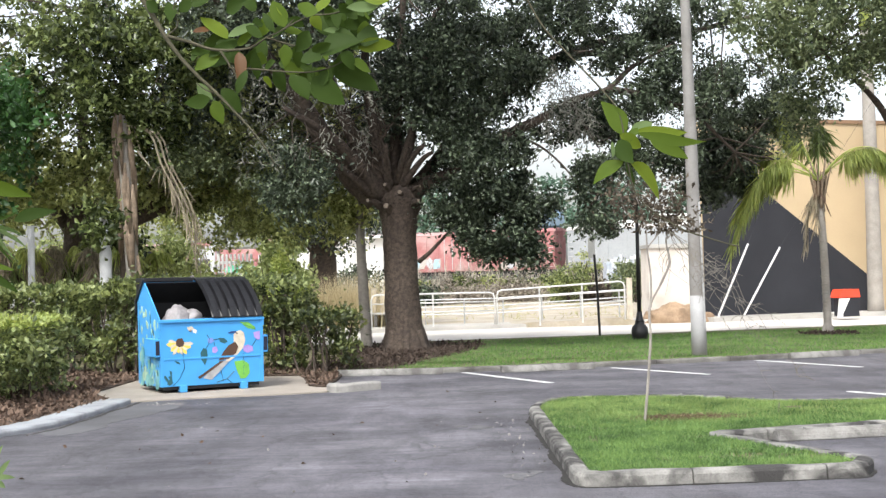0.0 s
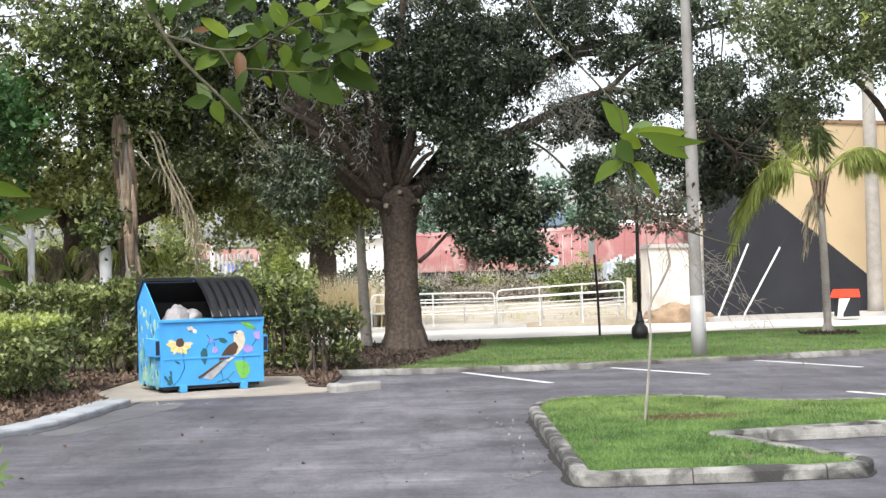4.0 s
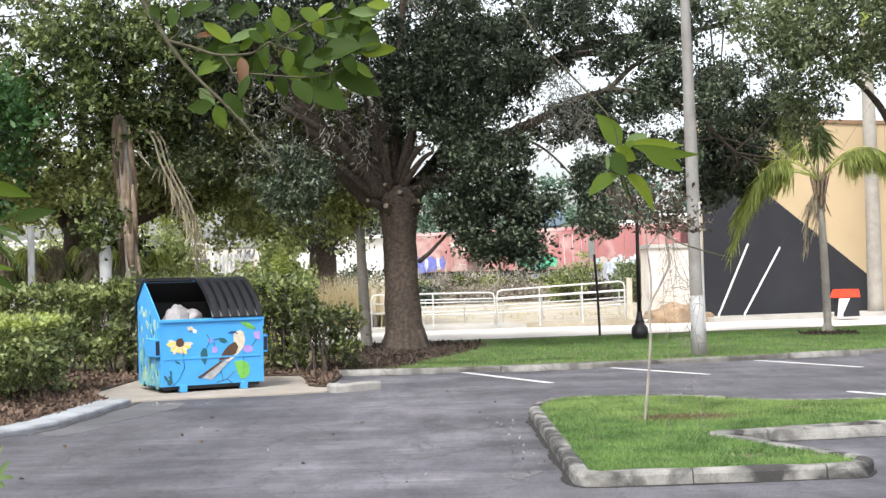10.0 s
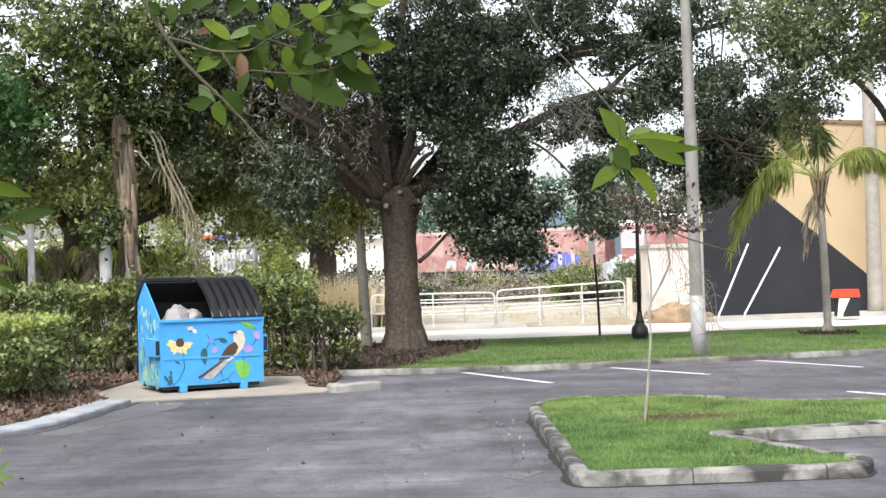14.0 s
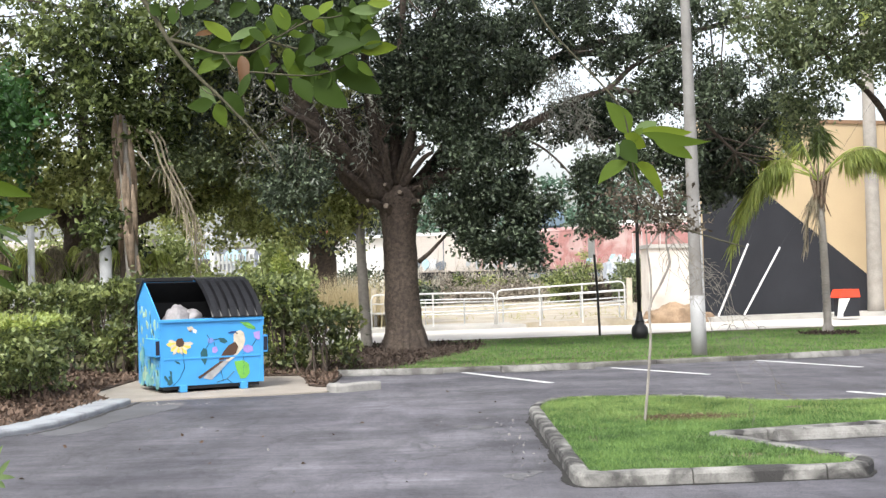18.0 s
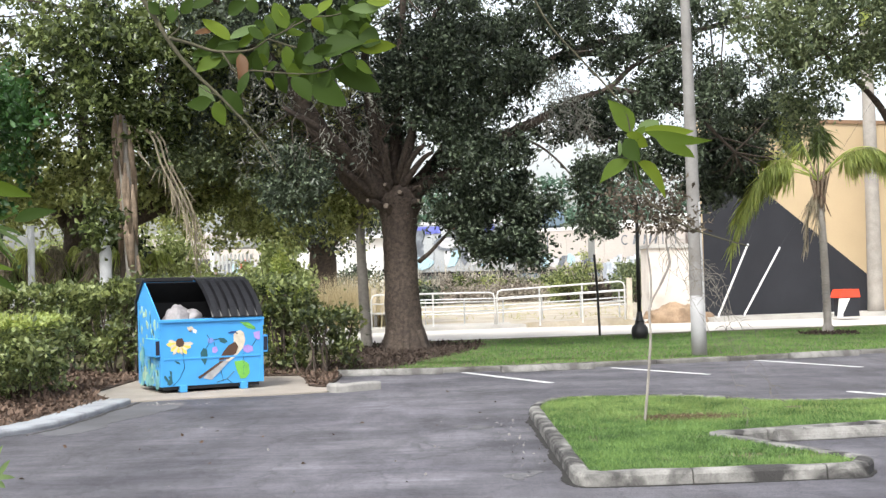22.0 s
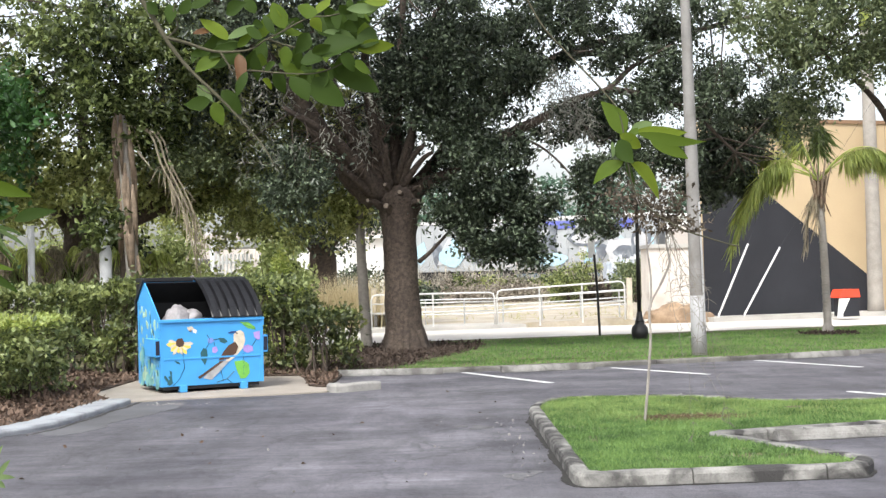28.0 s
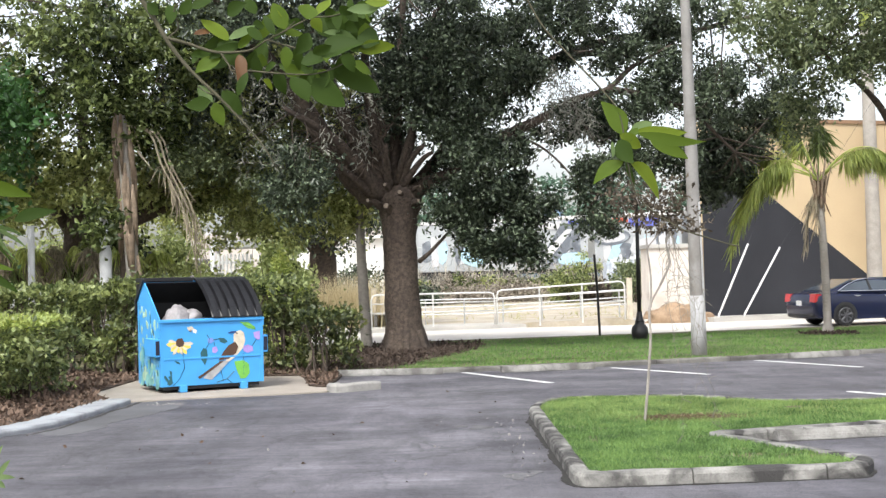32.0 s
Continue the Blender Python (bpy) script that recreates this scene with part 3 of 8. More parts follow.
# verge between car park and street
VERGE = [(-1.95, 23.15), (0.3, 23.2), (3.27, 23.82), (5.6, 24.4), (8.75, 25.6), (40, 33.4), sv(60, 32.75), sv(-50, 32.75), (-40, 24.2), (-7, 24.2)]
verge = flat("verge", VERGE, 0.06, M_TURF, label="grass verge with a concrete edge between car park and street", category="verge", thick=0.15)
rng = np.random.default_rng(5)
pts = scatter([(-2.2, 23.3), (0.3, 23.25), (3.27, 23.9), (5.6, 24.45), (8.75, 25.7), (17, 28.2), (17, 36.9), (-2.4, 32.2)], 110000, rng)
TREE_BED = [(-2.3, 23.35), (-1.0, 23.3), (-0.55, 25.0), (0.25, 27.6), (1.0, 30.4), (0.9, 32.0), (-0.4, 32.6), (-2.45, 32.1)]
jit = pts + rng.normal(size=pts.shape) * np.array([0.16, 0.45])
tb = ~inside(TREE_BED, jit[:, 0], jit[:, 1])
pts = pts[tb & (((pts[:, 0] - 9.74) ** 2 + (pts[:, 1] - 32.4) ** 2) > 0.7)]
tagged(part("verge_grass", blades_mesh("verge_grass", pts, 0.06, 0.045, 0.013, M_GRASS_FAR, rng), None), "mown green grass on the verge", "grass", "", "stuff")

# planting bed on the near side, with mulch
BED = [(-40, 14.4), (-6.1, 14.3), (-5.45, 14.9), (-5.15, 15.75), (-5.02, 16.7), (-4.94, 17.75), (-4.9, 18.7), (-5.25, 19.4), (-5.6, 20.3), (-5.5, 23.2), (-2.6, 22.9), (-2.2, 20.6), (-1.9, 20.3), (-1.85, 23.2), (-2.5, 25.4), (-40, 25.4)]
flat("planting_bed", BED, 0.04, M_SOIL, label="planting bed of dark soil under brown bark mulch", category="planting bed", thick=0.2)
PAD = [(-4.9, 18.72), (-4.55, 18.72), (-3.95, 19.0), (-3.2, 19.2), (-2.4, 19.35), (-1.85, 19.6), (-1.75, 20.15), (-2.2, 20.65), (-2.55, 22.95), (-5.65, 23.25), (-5.7, 20.2), (-5.2, 19.3)]
flat("concrete_pad", ragged(PAD, 11, 0.07), 0.02, M_PAD, label="tan stained concrete pad under the rubbish bin", category="concrete pad", thick=0.08)


def chips(name, poly, n, z, rng, label, material=None):
    xy = scatter(poly, n, rng)
    pos = np.column_stack([xy, np.full(len(xy), z) + 0.03 * rng.random(len(xy))])
    me = leaves_mesh(name, pos, 0.085, material or M_CHIP, rng, 0.5, 0.0, bend=0.06)
    return tagged(part(name, me, None), label, "mulch", "", "stuff")


rng = np.random.default_rng(6)
chips("bark_mulch", [(-12, 14.6), (-6.1, 14.4), (-5.5, 14.95), (-5.2, 15.8), (-5.06, 16.7), (-4.98, 17.75), (-4.95, 18.7), (-5.3, 19.4), (-5.65, 20.3), (-5.55, 23.2), (-2.6, 22.95), (-2.2, 20.6), (-1.9, 20.3), (-1.85, 23.1), (-2.4, 25.2), (-12, 25.2)], 34000, 0.045, rng, "brown bark mulch round the hedges")
flat("tree_bed", ragged(TREE_BED, 13, 0.2, 0.15), 0.064, M_SOIL, label="bare dark soil round the oak's foot", category="planting bed", thick=0.03)
chips("tree_mulch", ragged(TREE_BED, 14, 0.25, 0.1), 7600, 0.068, rng, "dark mulch round the oak's foot", M_CHIP_DARK)
ring = [(9.74 + 0.75 * math.cos(a), 32.3 + 0.8 * math.sin(a)) for a in lerp_list(0, 2 * math.pi, 17)[:-1]]
chips("palm_mulch", ring, 900, 0.065, rng, "dark mulch ring at the foot of the palm", M_CHIP_DARK)

# kerbs
KERB_LINE = [(-6.28, 13.46), (-5.69, 14.08), (-5.17, 14.72), (-4.97, 15.11), (-4.81, 15.7), (-4.71, 16.69), (-4.65, 17.75), (-4.61, 18.61)]
kerb_left = kerb_mesh("kerb_left", KERB_LINE, 0.44, -0.02, 0.075, M_KERB_BLUE, wob=0.01, seed=2)
tagged(kerb_left, "curved grey-painted kerb round the planting bed", "kerb", "", "structure")
kerb_stub = kerb_mesh("kerb_stub", [(-1.86, 19.78), (-1.78, 19.56), (-1.68, 19.50), (-1.5, 19.56), (-1.25, 19.76), (-1.02, 19.96)], 0.22, -0.02, 0.13, M_CONC_STUB, seed=3)
tagged(kerb_stub, "short pale rounded kerb end beside the bin pad", "kerb", "", "structure")
kerb_run("kerb_far", [(-2.0, 23.05), (0.3, 23.1), (3.27, 23.72), (5.6, 24.3), (8.75, 25.5), (16, 27.6), (40, 33.3)], 0.15, -0.02, 0.09, M_KERB_DIRTY, 4, "weathered concrete kerb along the grass verge", 1.5)
kerb_street = kerb_mesh("kerb_street", [sv(-60, 40.3), sv(120, 40.3)], 0.12, -0.02, 0.14, M_CONC_PALE, seed=5)
tagged(kerb_street, "pale kerb on the far side of the street", "kerb", "", "structure")

# island: nose with a strip that runs off between the rows of bays
ISLE = [(1.02, 10.28), (3.42, 10.44), (3.64, 10.85), (2.72, 12.72), (4.69, 13.3), (13.2, 15.5), (12.6, 17.3), (5.4, 15.8), (4.2, 15.75), (3.2, 16.8), (1.45, 17.0), (1.0, 15.9)]
ISLE_R = [0.24, 0.16, 0.14, 0.06, 0.0, 0.0, 0.0, 0.4, 0.4, 0.5, 0.5, 0.5]
PLACE_GUTTER = [(-4.88, 15.03), (-4.77, 15.58), (-4.67, 16.55), (-4.61, 17.59), (-4.58, 18.78), (-3.79, 18.58), (-3.8, 17.47), (-4.08, 16.42), (-4.23, 15.35), (-4.45, 14.74)]
gr = random.Random(9)
gp = []
for a, b in zip(PLACE_GUTTER, PLACE_GUTTER[1:] + PLACE_GUTTER[:1]):
    k = max(1, int((Vector(b) - Vector(a)).length / 0.07))
    for i in range(k):
        q = Vector(a).lerp(Vector(b), i / k)
        far = 1.0 if PLACE_GUTTER.index(a) > 4 else 0.15
        w = noise.noise((q.x * 2.2, q.y * 2.2, 0.3)) * 0.16 + noise.noise((q.x * 9, q.y * 9, 0.7)) * 0.06 + gr.uniform(-0.015, 0.015)
        gp.append((q.x + w * far, q.y + w * far * 0.4))
PLACE_GUTTER = gp
flat("gutter", PLACE_GUTTER, 0.003, M_GUTTER, label="pale worn gutter strip before the curved kerb", category="gutter")
dirt = [(-4.88, 14.98), (-4.76, 15.5), (-4.66, 16.46), (-4.6, 17.5), (-4.52, 18.8)]
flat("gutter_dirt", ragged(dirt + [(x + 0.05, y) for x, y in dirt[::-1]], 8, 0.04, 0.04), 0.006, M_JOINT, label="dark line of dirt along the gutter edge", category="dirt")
isle = round_poly(ISLE, ISLE_R)
ring_in = offset_poly(isle, 0.145)
flat("island", offset_poly(isle, 0.13), 0.085, M_TURF, label="grassed island in the car park", category="traffic island", thick=0.15)
flat("kerb_foot_strip", ragged(offset_poly(isle, -0.035), 21, 0.06, 0.05), 0.005, M_JOINT, label="dark crumbled strip along the foot of the island kerb", category="dirt")
kerb_run("kerb_island", isle + [isle[0]], 0.15, -0.02, 0.118, M_KERB_OLD, 7, "chipped and stained concrete kerb round the island", 1.1)
rng = np.random.default_rng(7)
pts = scatter(ring_in, 560000, rng)
pts = pts[(pts[:, 0] < 6.5)][:190000]
patchy = np.array([noise.noise((a * 1.3, b * 1.3, 2.0)) * 0.6 + noise.noise((a * 4.5, b * 4.5, 5.0)) * 0.5 for a, b in pts])
pts = pts[patchy > -0.24 + 0.5 * (rng.random(len(pts)) - 0.5)]
thin = ((pts[:, 0] - 2.6) ** 2 / 0.35 + (pts[:, 1] - 14.4) ** 2 / 0.06) > 0.9 * rng.random(len(pts)) + 0.1
pts = pts[thin]
tagged(part("island_grass", blades_mesh("island_grass", pts, 0.085, 0.034, 0.009, M_GRASS, rng), None), "bright green lawn on the island, thin by the sapling", "grass", "", "stuff")

pale = pts[(pts[:, 1] > 14.25 + 0.5 * rng.normal(size=len(pts))) & (rng.random(len(pts)) < 0.4)]
tagged(part("sunned_grass", blades_mesh("sunned_grass", pale, 0.085, 0.042, 0.009, M_GRASS_PALE, rng), None), "paler yellow-green blades on the back of the island lawn", "grass", "", "stuff")


def wheel_stop(m, length, label):
    """A precast concrete stop: flat foot, sloped sides, worn ends."""
    t = thing("wheel_stop", m, label, "wheel stop", "wheel stops of the car park")
    bm = side_prism_bm([(-0.09, 0), (0.09, 0), (0.075, 0.07), (0.05, 0.115), (-0.05, 0.115), (-0.075, 0.07)], -length / 2, length / 2, "x", 0.012)
    for v in bm.verts:
        v.co += Vector((noise.noise(v.co * 3), noise.noise(v.co * 3 + Vector((5, 0, 0))), noise.noise(v.co * 3 + Vector((0, 5, 0))))) * 0.008
    part("block", bm, M_STOP, t)
    for s in (-1, 1):
        part("pin", mesh_data("pin", *tube([(s * length * 0.33, 0, 0.105), (s * length * 0.33, 0, 0.122)], 0.015, 8), M_DARKSTEEL), None, t)
    return t


for x, y, a, ln in ((-1.0, 22.82, 0, 1.9), (1.84, 23.0, 13, 1.75), (7.35, 24.78, 17, 1.5), (9.75, 25.62, 18, 1.8)):
    wheel_stop(pose(x, y, 0.0, 0, 0, a), ln, "weathered grey concrete wheel stop before the verge kerb")
for x, y, a, ln in ((4.2, 12.98, 11, 1.85), (7.4, 13.65, 14, 1.85)):
    wheel_stop(pose(x, y, 0.0, 0, 0, a), ln, "long weathered concrete wheel stop beside the island strip")

for a, b in (((0.32, 23.0), (1.67, 20.35)), ((3.04, 23.3), (4.39, 21.26)), ((5.92, 24.3), (7.19, 22.04)), ((8.75, 24.9), (9.95, 22.6)), ((5.6, 17.75), (6.4, 16.4))):
    w = Vector((-(Vector(b) - Vector(a)).y, (Vector(b) - Vector(a)).x)).normalized() * 0.055
    A, B = Vector(a), Vector(b)
    bm = prism_bm([tuple(A - w), tuple(B - w), tuple(B + w), tuple(A + w)], 0.0, 0.005)
    tagged(part("parking_line", bm, M_LINE), "worn white parking bay line on asphalt", "road marking", "bay lines", "structure")

# litter and pale scuffs on the asphalt
rng = np.random.default_rng(8)
xy = np.column_stack([rng.uniform(-5, 1.2, 26), rng.uniform(11, 19.5, 26)])
tagged(part("fallen_leaves", leaves_mesh("fallen_leaves", np.column_stack([xy, np.full(26, 0.006)]), 0.05, M_CHIP, rng, 0.6, 0.0), None), "scattered dry leaves on the asphalt", "leaves", "", "stuff")

xy = np.vstack([np.column_stack([rng.normal(0.72, 0.14, 40), rng.uniform(10.6, 15.8, 40)]), np.column_stack([rng.uniform(-4, 1, 22), rng.uniform(10.0, 17, 22)]), np.column_stack([rng.normal(-4.1, 0.3, 46), rng.normal(18.2, 0.12, 46)]), np.column_stack([rng.normal(0.2, 0.4, 14), rng.normal(12.6, 0.8, 14)])])
tagged(part("grit", leaves_mesh("grit", np.column_stack([xy, np.full(len(xy), 0.006)]), 0.03, M_CONC_STUB, rng, 0.7, 0.0), None), "pale grit and crumbs on the asphalt", "grit", "", "stuff")
for k, (x, y, r) in enumerate(((0.62, 10.95, 0.11), (0.75, 11.15, 0.06), (0.35, 14.6, 0.12), (0.15, 14.75, 0.07), (-3.9, 18.25, 0.13), (-4.15, 18.1, 0.08), (-2.2, 18.9, 0.07))):
    pts = ragged([(x + r * (1 + 0.5 * math.sin(3 * a + k)) * math.cos(a), y + r * 1.7 * math.sin(a)) for a in lerp_list(0, 6.283, 13)[:-1]], 20 + k, 0.05, 0.03)
    flat("scuff", pts, 0.004, M_SCUFF, label="pale scraped scuff on the worn asphalt", category="scuff", thick=0.02)
xy = np.column_stack([rng.normal(2.7, 0.3, 2200), rng.normal(14.15, 0.12, 2200)])
tagged(part("worn_grass", blades_mesh("worn_grass", xy, 0.085, 0.045, 0.011, M_FIBRE, rng, 0.9), None), "worn brown grass and litter by the sapling", "grass", "", "stuff")


# ---- trees ----
def limb(path, r0, r1, n=8, steps=5, wob=0.12, seed=0):
    c = curve_pts(path, steps)
    return tube(c, lerp_list(r0, r1, len(c)), n, wob, 1.0, seed)


def tree(name, base, label, bole, limbs, lobes, leaf, rng_seed, leaves_per=85, clump_r=0.55, size=0.13, bark=None, twigs=0, edge=0.5, ratio=0.5):
    """A tree: bole, limbs, and a crown of leaf clumps. Bole and limbs are paths from the foot, lobes lie in the same space."""
    t = thing(name, pose(base[0], base[1], 0.05), label, "tree")
    bark = bark or M_BARK
    c = curve_pts([p for p, r in bole], 5)
    rr = np.interp(np.linspace(0, 1, len(c)), np.linspace(0, 1, len(bole)), [r for p, r in bole])
    part("trunk", mesh_data("trunk", *tube(c, list(rr), 18, 0.10, 1.0, rng_seed), bark, True), None, t)
    for i, (path, r0, r1) in enumerate(limbs):
        part("limb", mesh_data("limb", *limb(path, r0, r1, 9, 5, 0.14, rng_seed + i), bark, True), None, t)
    rng = np.random.default_rng(rng_seed)
    pos = clump_points(rng, lobes, leaves_per, clump_r, edge)
    part("crown", leaves_mesh("crown", pos, size, leaf, rng, ratio, 0.35), None, t)
    if twigs:
        lobes = [q for q in lobes if q[2] > 20]
        ends = [q for p, a, b in limbs for q in curve_pts(p, 5)[6:]]
        for k in range(twigs):
            c0, r0, n0 = lobes[k % len(lobes)]
            q = Vector(c0) + Vector(rng.normal(size=3) * 0.42 * np.array(r0))
            e = min(ends, key=lambda z: (z - q).length + 0.5 * rng.random())
            mid = e.lerp(q, 0.5) + Vector(rng.normal(size=3) * 0.2 * (q - e).length)
            part("branch", mesh_data("branch", *tube(curve_pts([e, mid, q], 3), lerp_list(0.012 + 0.006 * min(2.0, (q - e).length), 0.006, 7), 5, 0.1, 1, k), bark), None, t)
    return t


# big oak on the verge
OAK = (-0.92, 29.6, 0.08)
oak = tree("oak_tree", OAK, "large live oak with a thick pruned trunk and spreading crown", [
    ((0, 0, -0.1), 0.62), ((0.0, 0, 0.12), 0.52), ((-0.02, 0, 0.6), 0.43), ((-0.06, 0, 1.5), 0.40), ((-0.08, 0, 2.5), 0.385), ((-0.08, 0, 3.1), 0.44), ((-0.05, 0, 3.5), 0.56), ((0.0, 0, 3.85), 0.42)],
    [([(-0.58, 0, 3.55), (-1.06, -0.1, 4.0), (-1.59, -0.2, 4.66), (-2.11, -0.4, 5.54), (-2.76, -0.6, 6.51), (-3.51, -0.8, 7.33), (-4.35, -1, 8.34)], 0.34, 0.1),
     ([(-0.41, -0.1, 3.63), (-0.71, -0.4, 4.27), (-1.1, -0.7, 5.03), (-1.47, -0.9, 5.98), (-1.83, -1, 6.99), (-2.1, -1.1, 8.26)], 0.24, 0.07),
     ([(-0.51, -0.25, 3.62), (-0.89, -0.7, 4.18), (-1.35, -1.2, 4.72), (-1.8, -1.7, 5.06), (-2.47, -2.2, 5.44)], 0.2, 0.05),
     ([(-0.31, -0.1, 3.7), (-0.43, -0.4, 4.39), (-0.62, -0.5, 5.3), (-0.74, -0.6, 6.39), (-0.81, -0.7, 7.8)], 0.21, 0.06),
     ([(-0.18, 0, 3.77), (-0.14, 0.1, 4.5), (-0.09, 0.2, 5.57), (0.02, 0.3, 6.92), (0.15, 0.3, 8.53)], 0.2, 0.06),
     ([(-0.08, -0.2, 3.75), (0.07, -0.4, 4.32), (0.26, -0.5, 4.95), (0.51, -0.6, 6.1), (0.87, -0.7, 7.76)], 0.17, 0.05),
     ([(-0.03, -0.3, 3.81), (0.17, -0.7, 4.26), (0.39, -1.0, 4.54), (0.55, -1.2, 4.65)], 0.1, 0.045),
     ([(0.02, -0.35, 3.8), (0.34, -0.7, 4.19), (0.56, -0.9, 4.41), (0.74, -1.0, 4.5)], 0.09, 0.04),
     ([(-0.1, -0.35, 3.87), (0.05, -0.8, 4.35), (0.19, -1.0, 4.62)], 0.09, 0.04),
     ([(-0.27, -0.35, 3.81), (-0.33, -0.8, 4.36), (-0.3, -1.0, 4.72)], 0.1, 0.05),
     ([(-0.67, -0.3, 3.62), (-0.98, -0.7, 3.9), (-1.3, -1.0, 4.17), (-1.56, -1.2, 4.35)], 0.12, 0.05),
     ([(0.08, -0.05, 3.53), (0.54, -0.1, 3.83), (1.1, -0.2, 4.03), (1.7, -0.3, 4.21), (2.23, -0.3, 4.8), (3.23, -0.2, 5.28), (3.98, 0, 5.71), (4.88, 0.2, 6.01), (5.49, 0.4, 6.54), (6.5, 0.6, 7.1)], 0.21, 0.03),
     ([(0.04, 0.1, 3.63), (0.65, 0.4, 4.24), (1.48, 0.9, 5.28), (2.62, 1.4, 6.22), (3.85, 1.8, 7.06), (4.78, 1.9, 7.37), (5.64, 2.0, 7.56), (7.1, 2.2, 7.68), (8.86, 2.4, 8.07)], 0.17, 0.06),
     ([(3.85, 1.8, 7.06), (4.6, 1.6, 7.11), (5.42, 1.5, 7.03), (6.53, 1.5, 7.18)], 0.1, 0.04),
     ([(0.36, -0.15, 2.06), (0.6, -0.3, 2.25), (0.85, -0.35, 2.5), (1.14, -0.3, 2.8)], 0.06, 0.025),
     ([(2.5, -0.3, 4.99), (3.24, -0.7, 4.57), (3.85, -0.9, 3.92), (4.2, -1.0, 3.14)], 0.035, 0.012),
     ([(4.88, 0.2, 6.01), (5.9, 0.4, 5.85), (7.04, 0.8, 5.41), (8.05, 1.2, 4.54)], 0.09, 0.03),
     ([(1.7, -0.3, 4.21), (2.08, -0.4, 3.88), (2.44, -0.5, 3.19)], 0.08, 0.02),
     ([(3.98, 0, 5.71), (4.23, -0.1, 5.23), (4.6, -0.1, 4.6)], 0.05, 0.02)],
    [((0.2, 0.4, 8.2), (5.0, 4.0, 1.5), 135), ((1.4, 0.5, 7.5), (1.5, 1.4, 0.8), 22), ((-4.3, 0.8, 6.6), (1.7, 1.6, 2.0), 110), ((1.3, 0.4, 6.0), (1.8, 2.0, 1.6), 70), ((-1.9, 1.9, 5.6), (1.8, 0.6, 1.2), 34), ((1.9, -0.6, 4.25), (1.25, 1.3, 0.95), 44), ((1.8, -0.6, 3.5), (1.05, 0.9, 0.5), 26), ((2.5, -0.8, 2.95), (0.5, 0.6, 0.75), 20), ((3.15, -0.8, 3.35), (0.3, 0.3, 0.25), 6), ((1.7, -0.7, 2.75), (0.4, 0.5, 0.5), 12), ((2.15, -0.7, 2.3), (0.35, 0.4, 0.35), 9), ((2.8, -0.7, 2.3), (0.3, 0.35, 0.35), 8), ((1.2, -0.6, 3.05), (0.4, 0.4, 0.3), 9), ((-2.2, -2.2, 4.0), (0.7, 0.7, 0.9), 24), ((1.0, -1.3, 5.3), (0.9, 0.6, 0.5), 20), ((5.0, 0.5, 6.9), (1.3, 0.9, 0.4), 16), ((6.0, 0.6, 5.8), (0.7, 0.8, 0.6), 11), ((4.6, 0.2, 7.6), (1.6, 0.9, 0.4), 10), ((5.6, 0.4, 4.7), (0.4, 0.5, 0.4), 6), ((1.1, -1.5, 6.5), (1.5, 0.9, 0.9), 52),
     # The last lobe lies above the view, added to throw shade on the fork.
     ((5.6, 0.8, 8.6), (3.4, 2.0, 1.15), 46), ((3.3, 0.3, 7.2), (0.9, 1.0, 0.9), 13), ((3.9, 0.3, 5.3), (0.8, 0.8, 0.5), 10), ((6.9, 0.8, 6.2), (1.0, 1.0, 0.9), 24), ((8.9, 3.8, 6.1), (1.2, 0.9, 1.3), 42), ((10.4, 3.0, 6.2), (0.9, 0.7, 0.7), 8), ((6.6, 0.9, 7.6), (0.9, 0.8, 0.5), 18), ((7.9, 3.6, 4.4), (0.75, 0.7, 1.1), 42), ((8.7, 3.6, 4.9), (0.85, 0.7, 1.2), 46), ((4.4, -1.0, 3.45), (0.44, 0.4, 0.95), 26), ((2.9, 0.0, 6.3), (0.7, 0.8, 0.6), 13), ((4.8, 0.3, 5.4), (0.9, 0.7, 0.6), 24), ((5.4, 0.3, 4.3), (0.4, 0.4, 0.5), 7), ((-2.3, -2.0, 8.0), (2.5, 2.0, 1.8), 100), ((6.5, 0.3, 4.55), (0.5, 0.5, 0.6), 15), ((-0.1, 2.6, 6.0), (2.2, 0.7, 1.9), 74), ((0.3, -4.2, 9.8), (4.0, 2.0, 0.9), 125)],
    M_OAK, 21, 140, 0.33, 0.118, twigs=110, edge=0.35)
for x, z, dx, r in ((-0.02, 3.62, -0.02, 0.085), (-0.62, 3.45, -0.2, 0.08), (0.28, 3.42, 0.14, 0.07), (-0.32, 3.32, -0.05, 0.1), (0.3, 3.75, 0.18, 0.05), (-0.3, 3.8, -0.1, 0.07)):
    st = part("stub", mesh_data("stub", *tube([(x * 0.8, -0.3, z - 0.1), (x, -0.5, z), (x + dx * 0.7, -0.60, z + 0.03)], [r * 1.2, r * 0.95, r * 0.72], 10, 0.45, 0.85, int(x * 100) + 9), M_BARK), None, oak, "sawn-off branch stub")
    part("cut_face", mesh_data("cut_face", *tube([(x + dx * 0.7, -0.595, z + 0.03), (x + dx * 0.72, -0.612, z + 0.033)], [r * 0.6, r * 0.5], 9, 0.3), M_CUT), None, st, "pale sawn wood")
rng = np.random.default_rng(33)
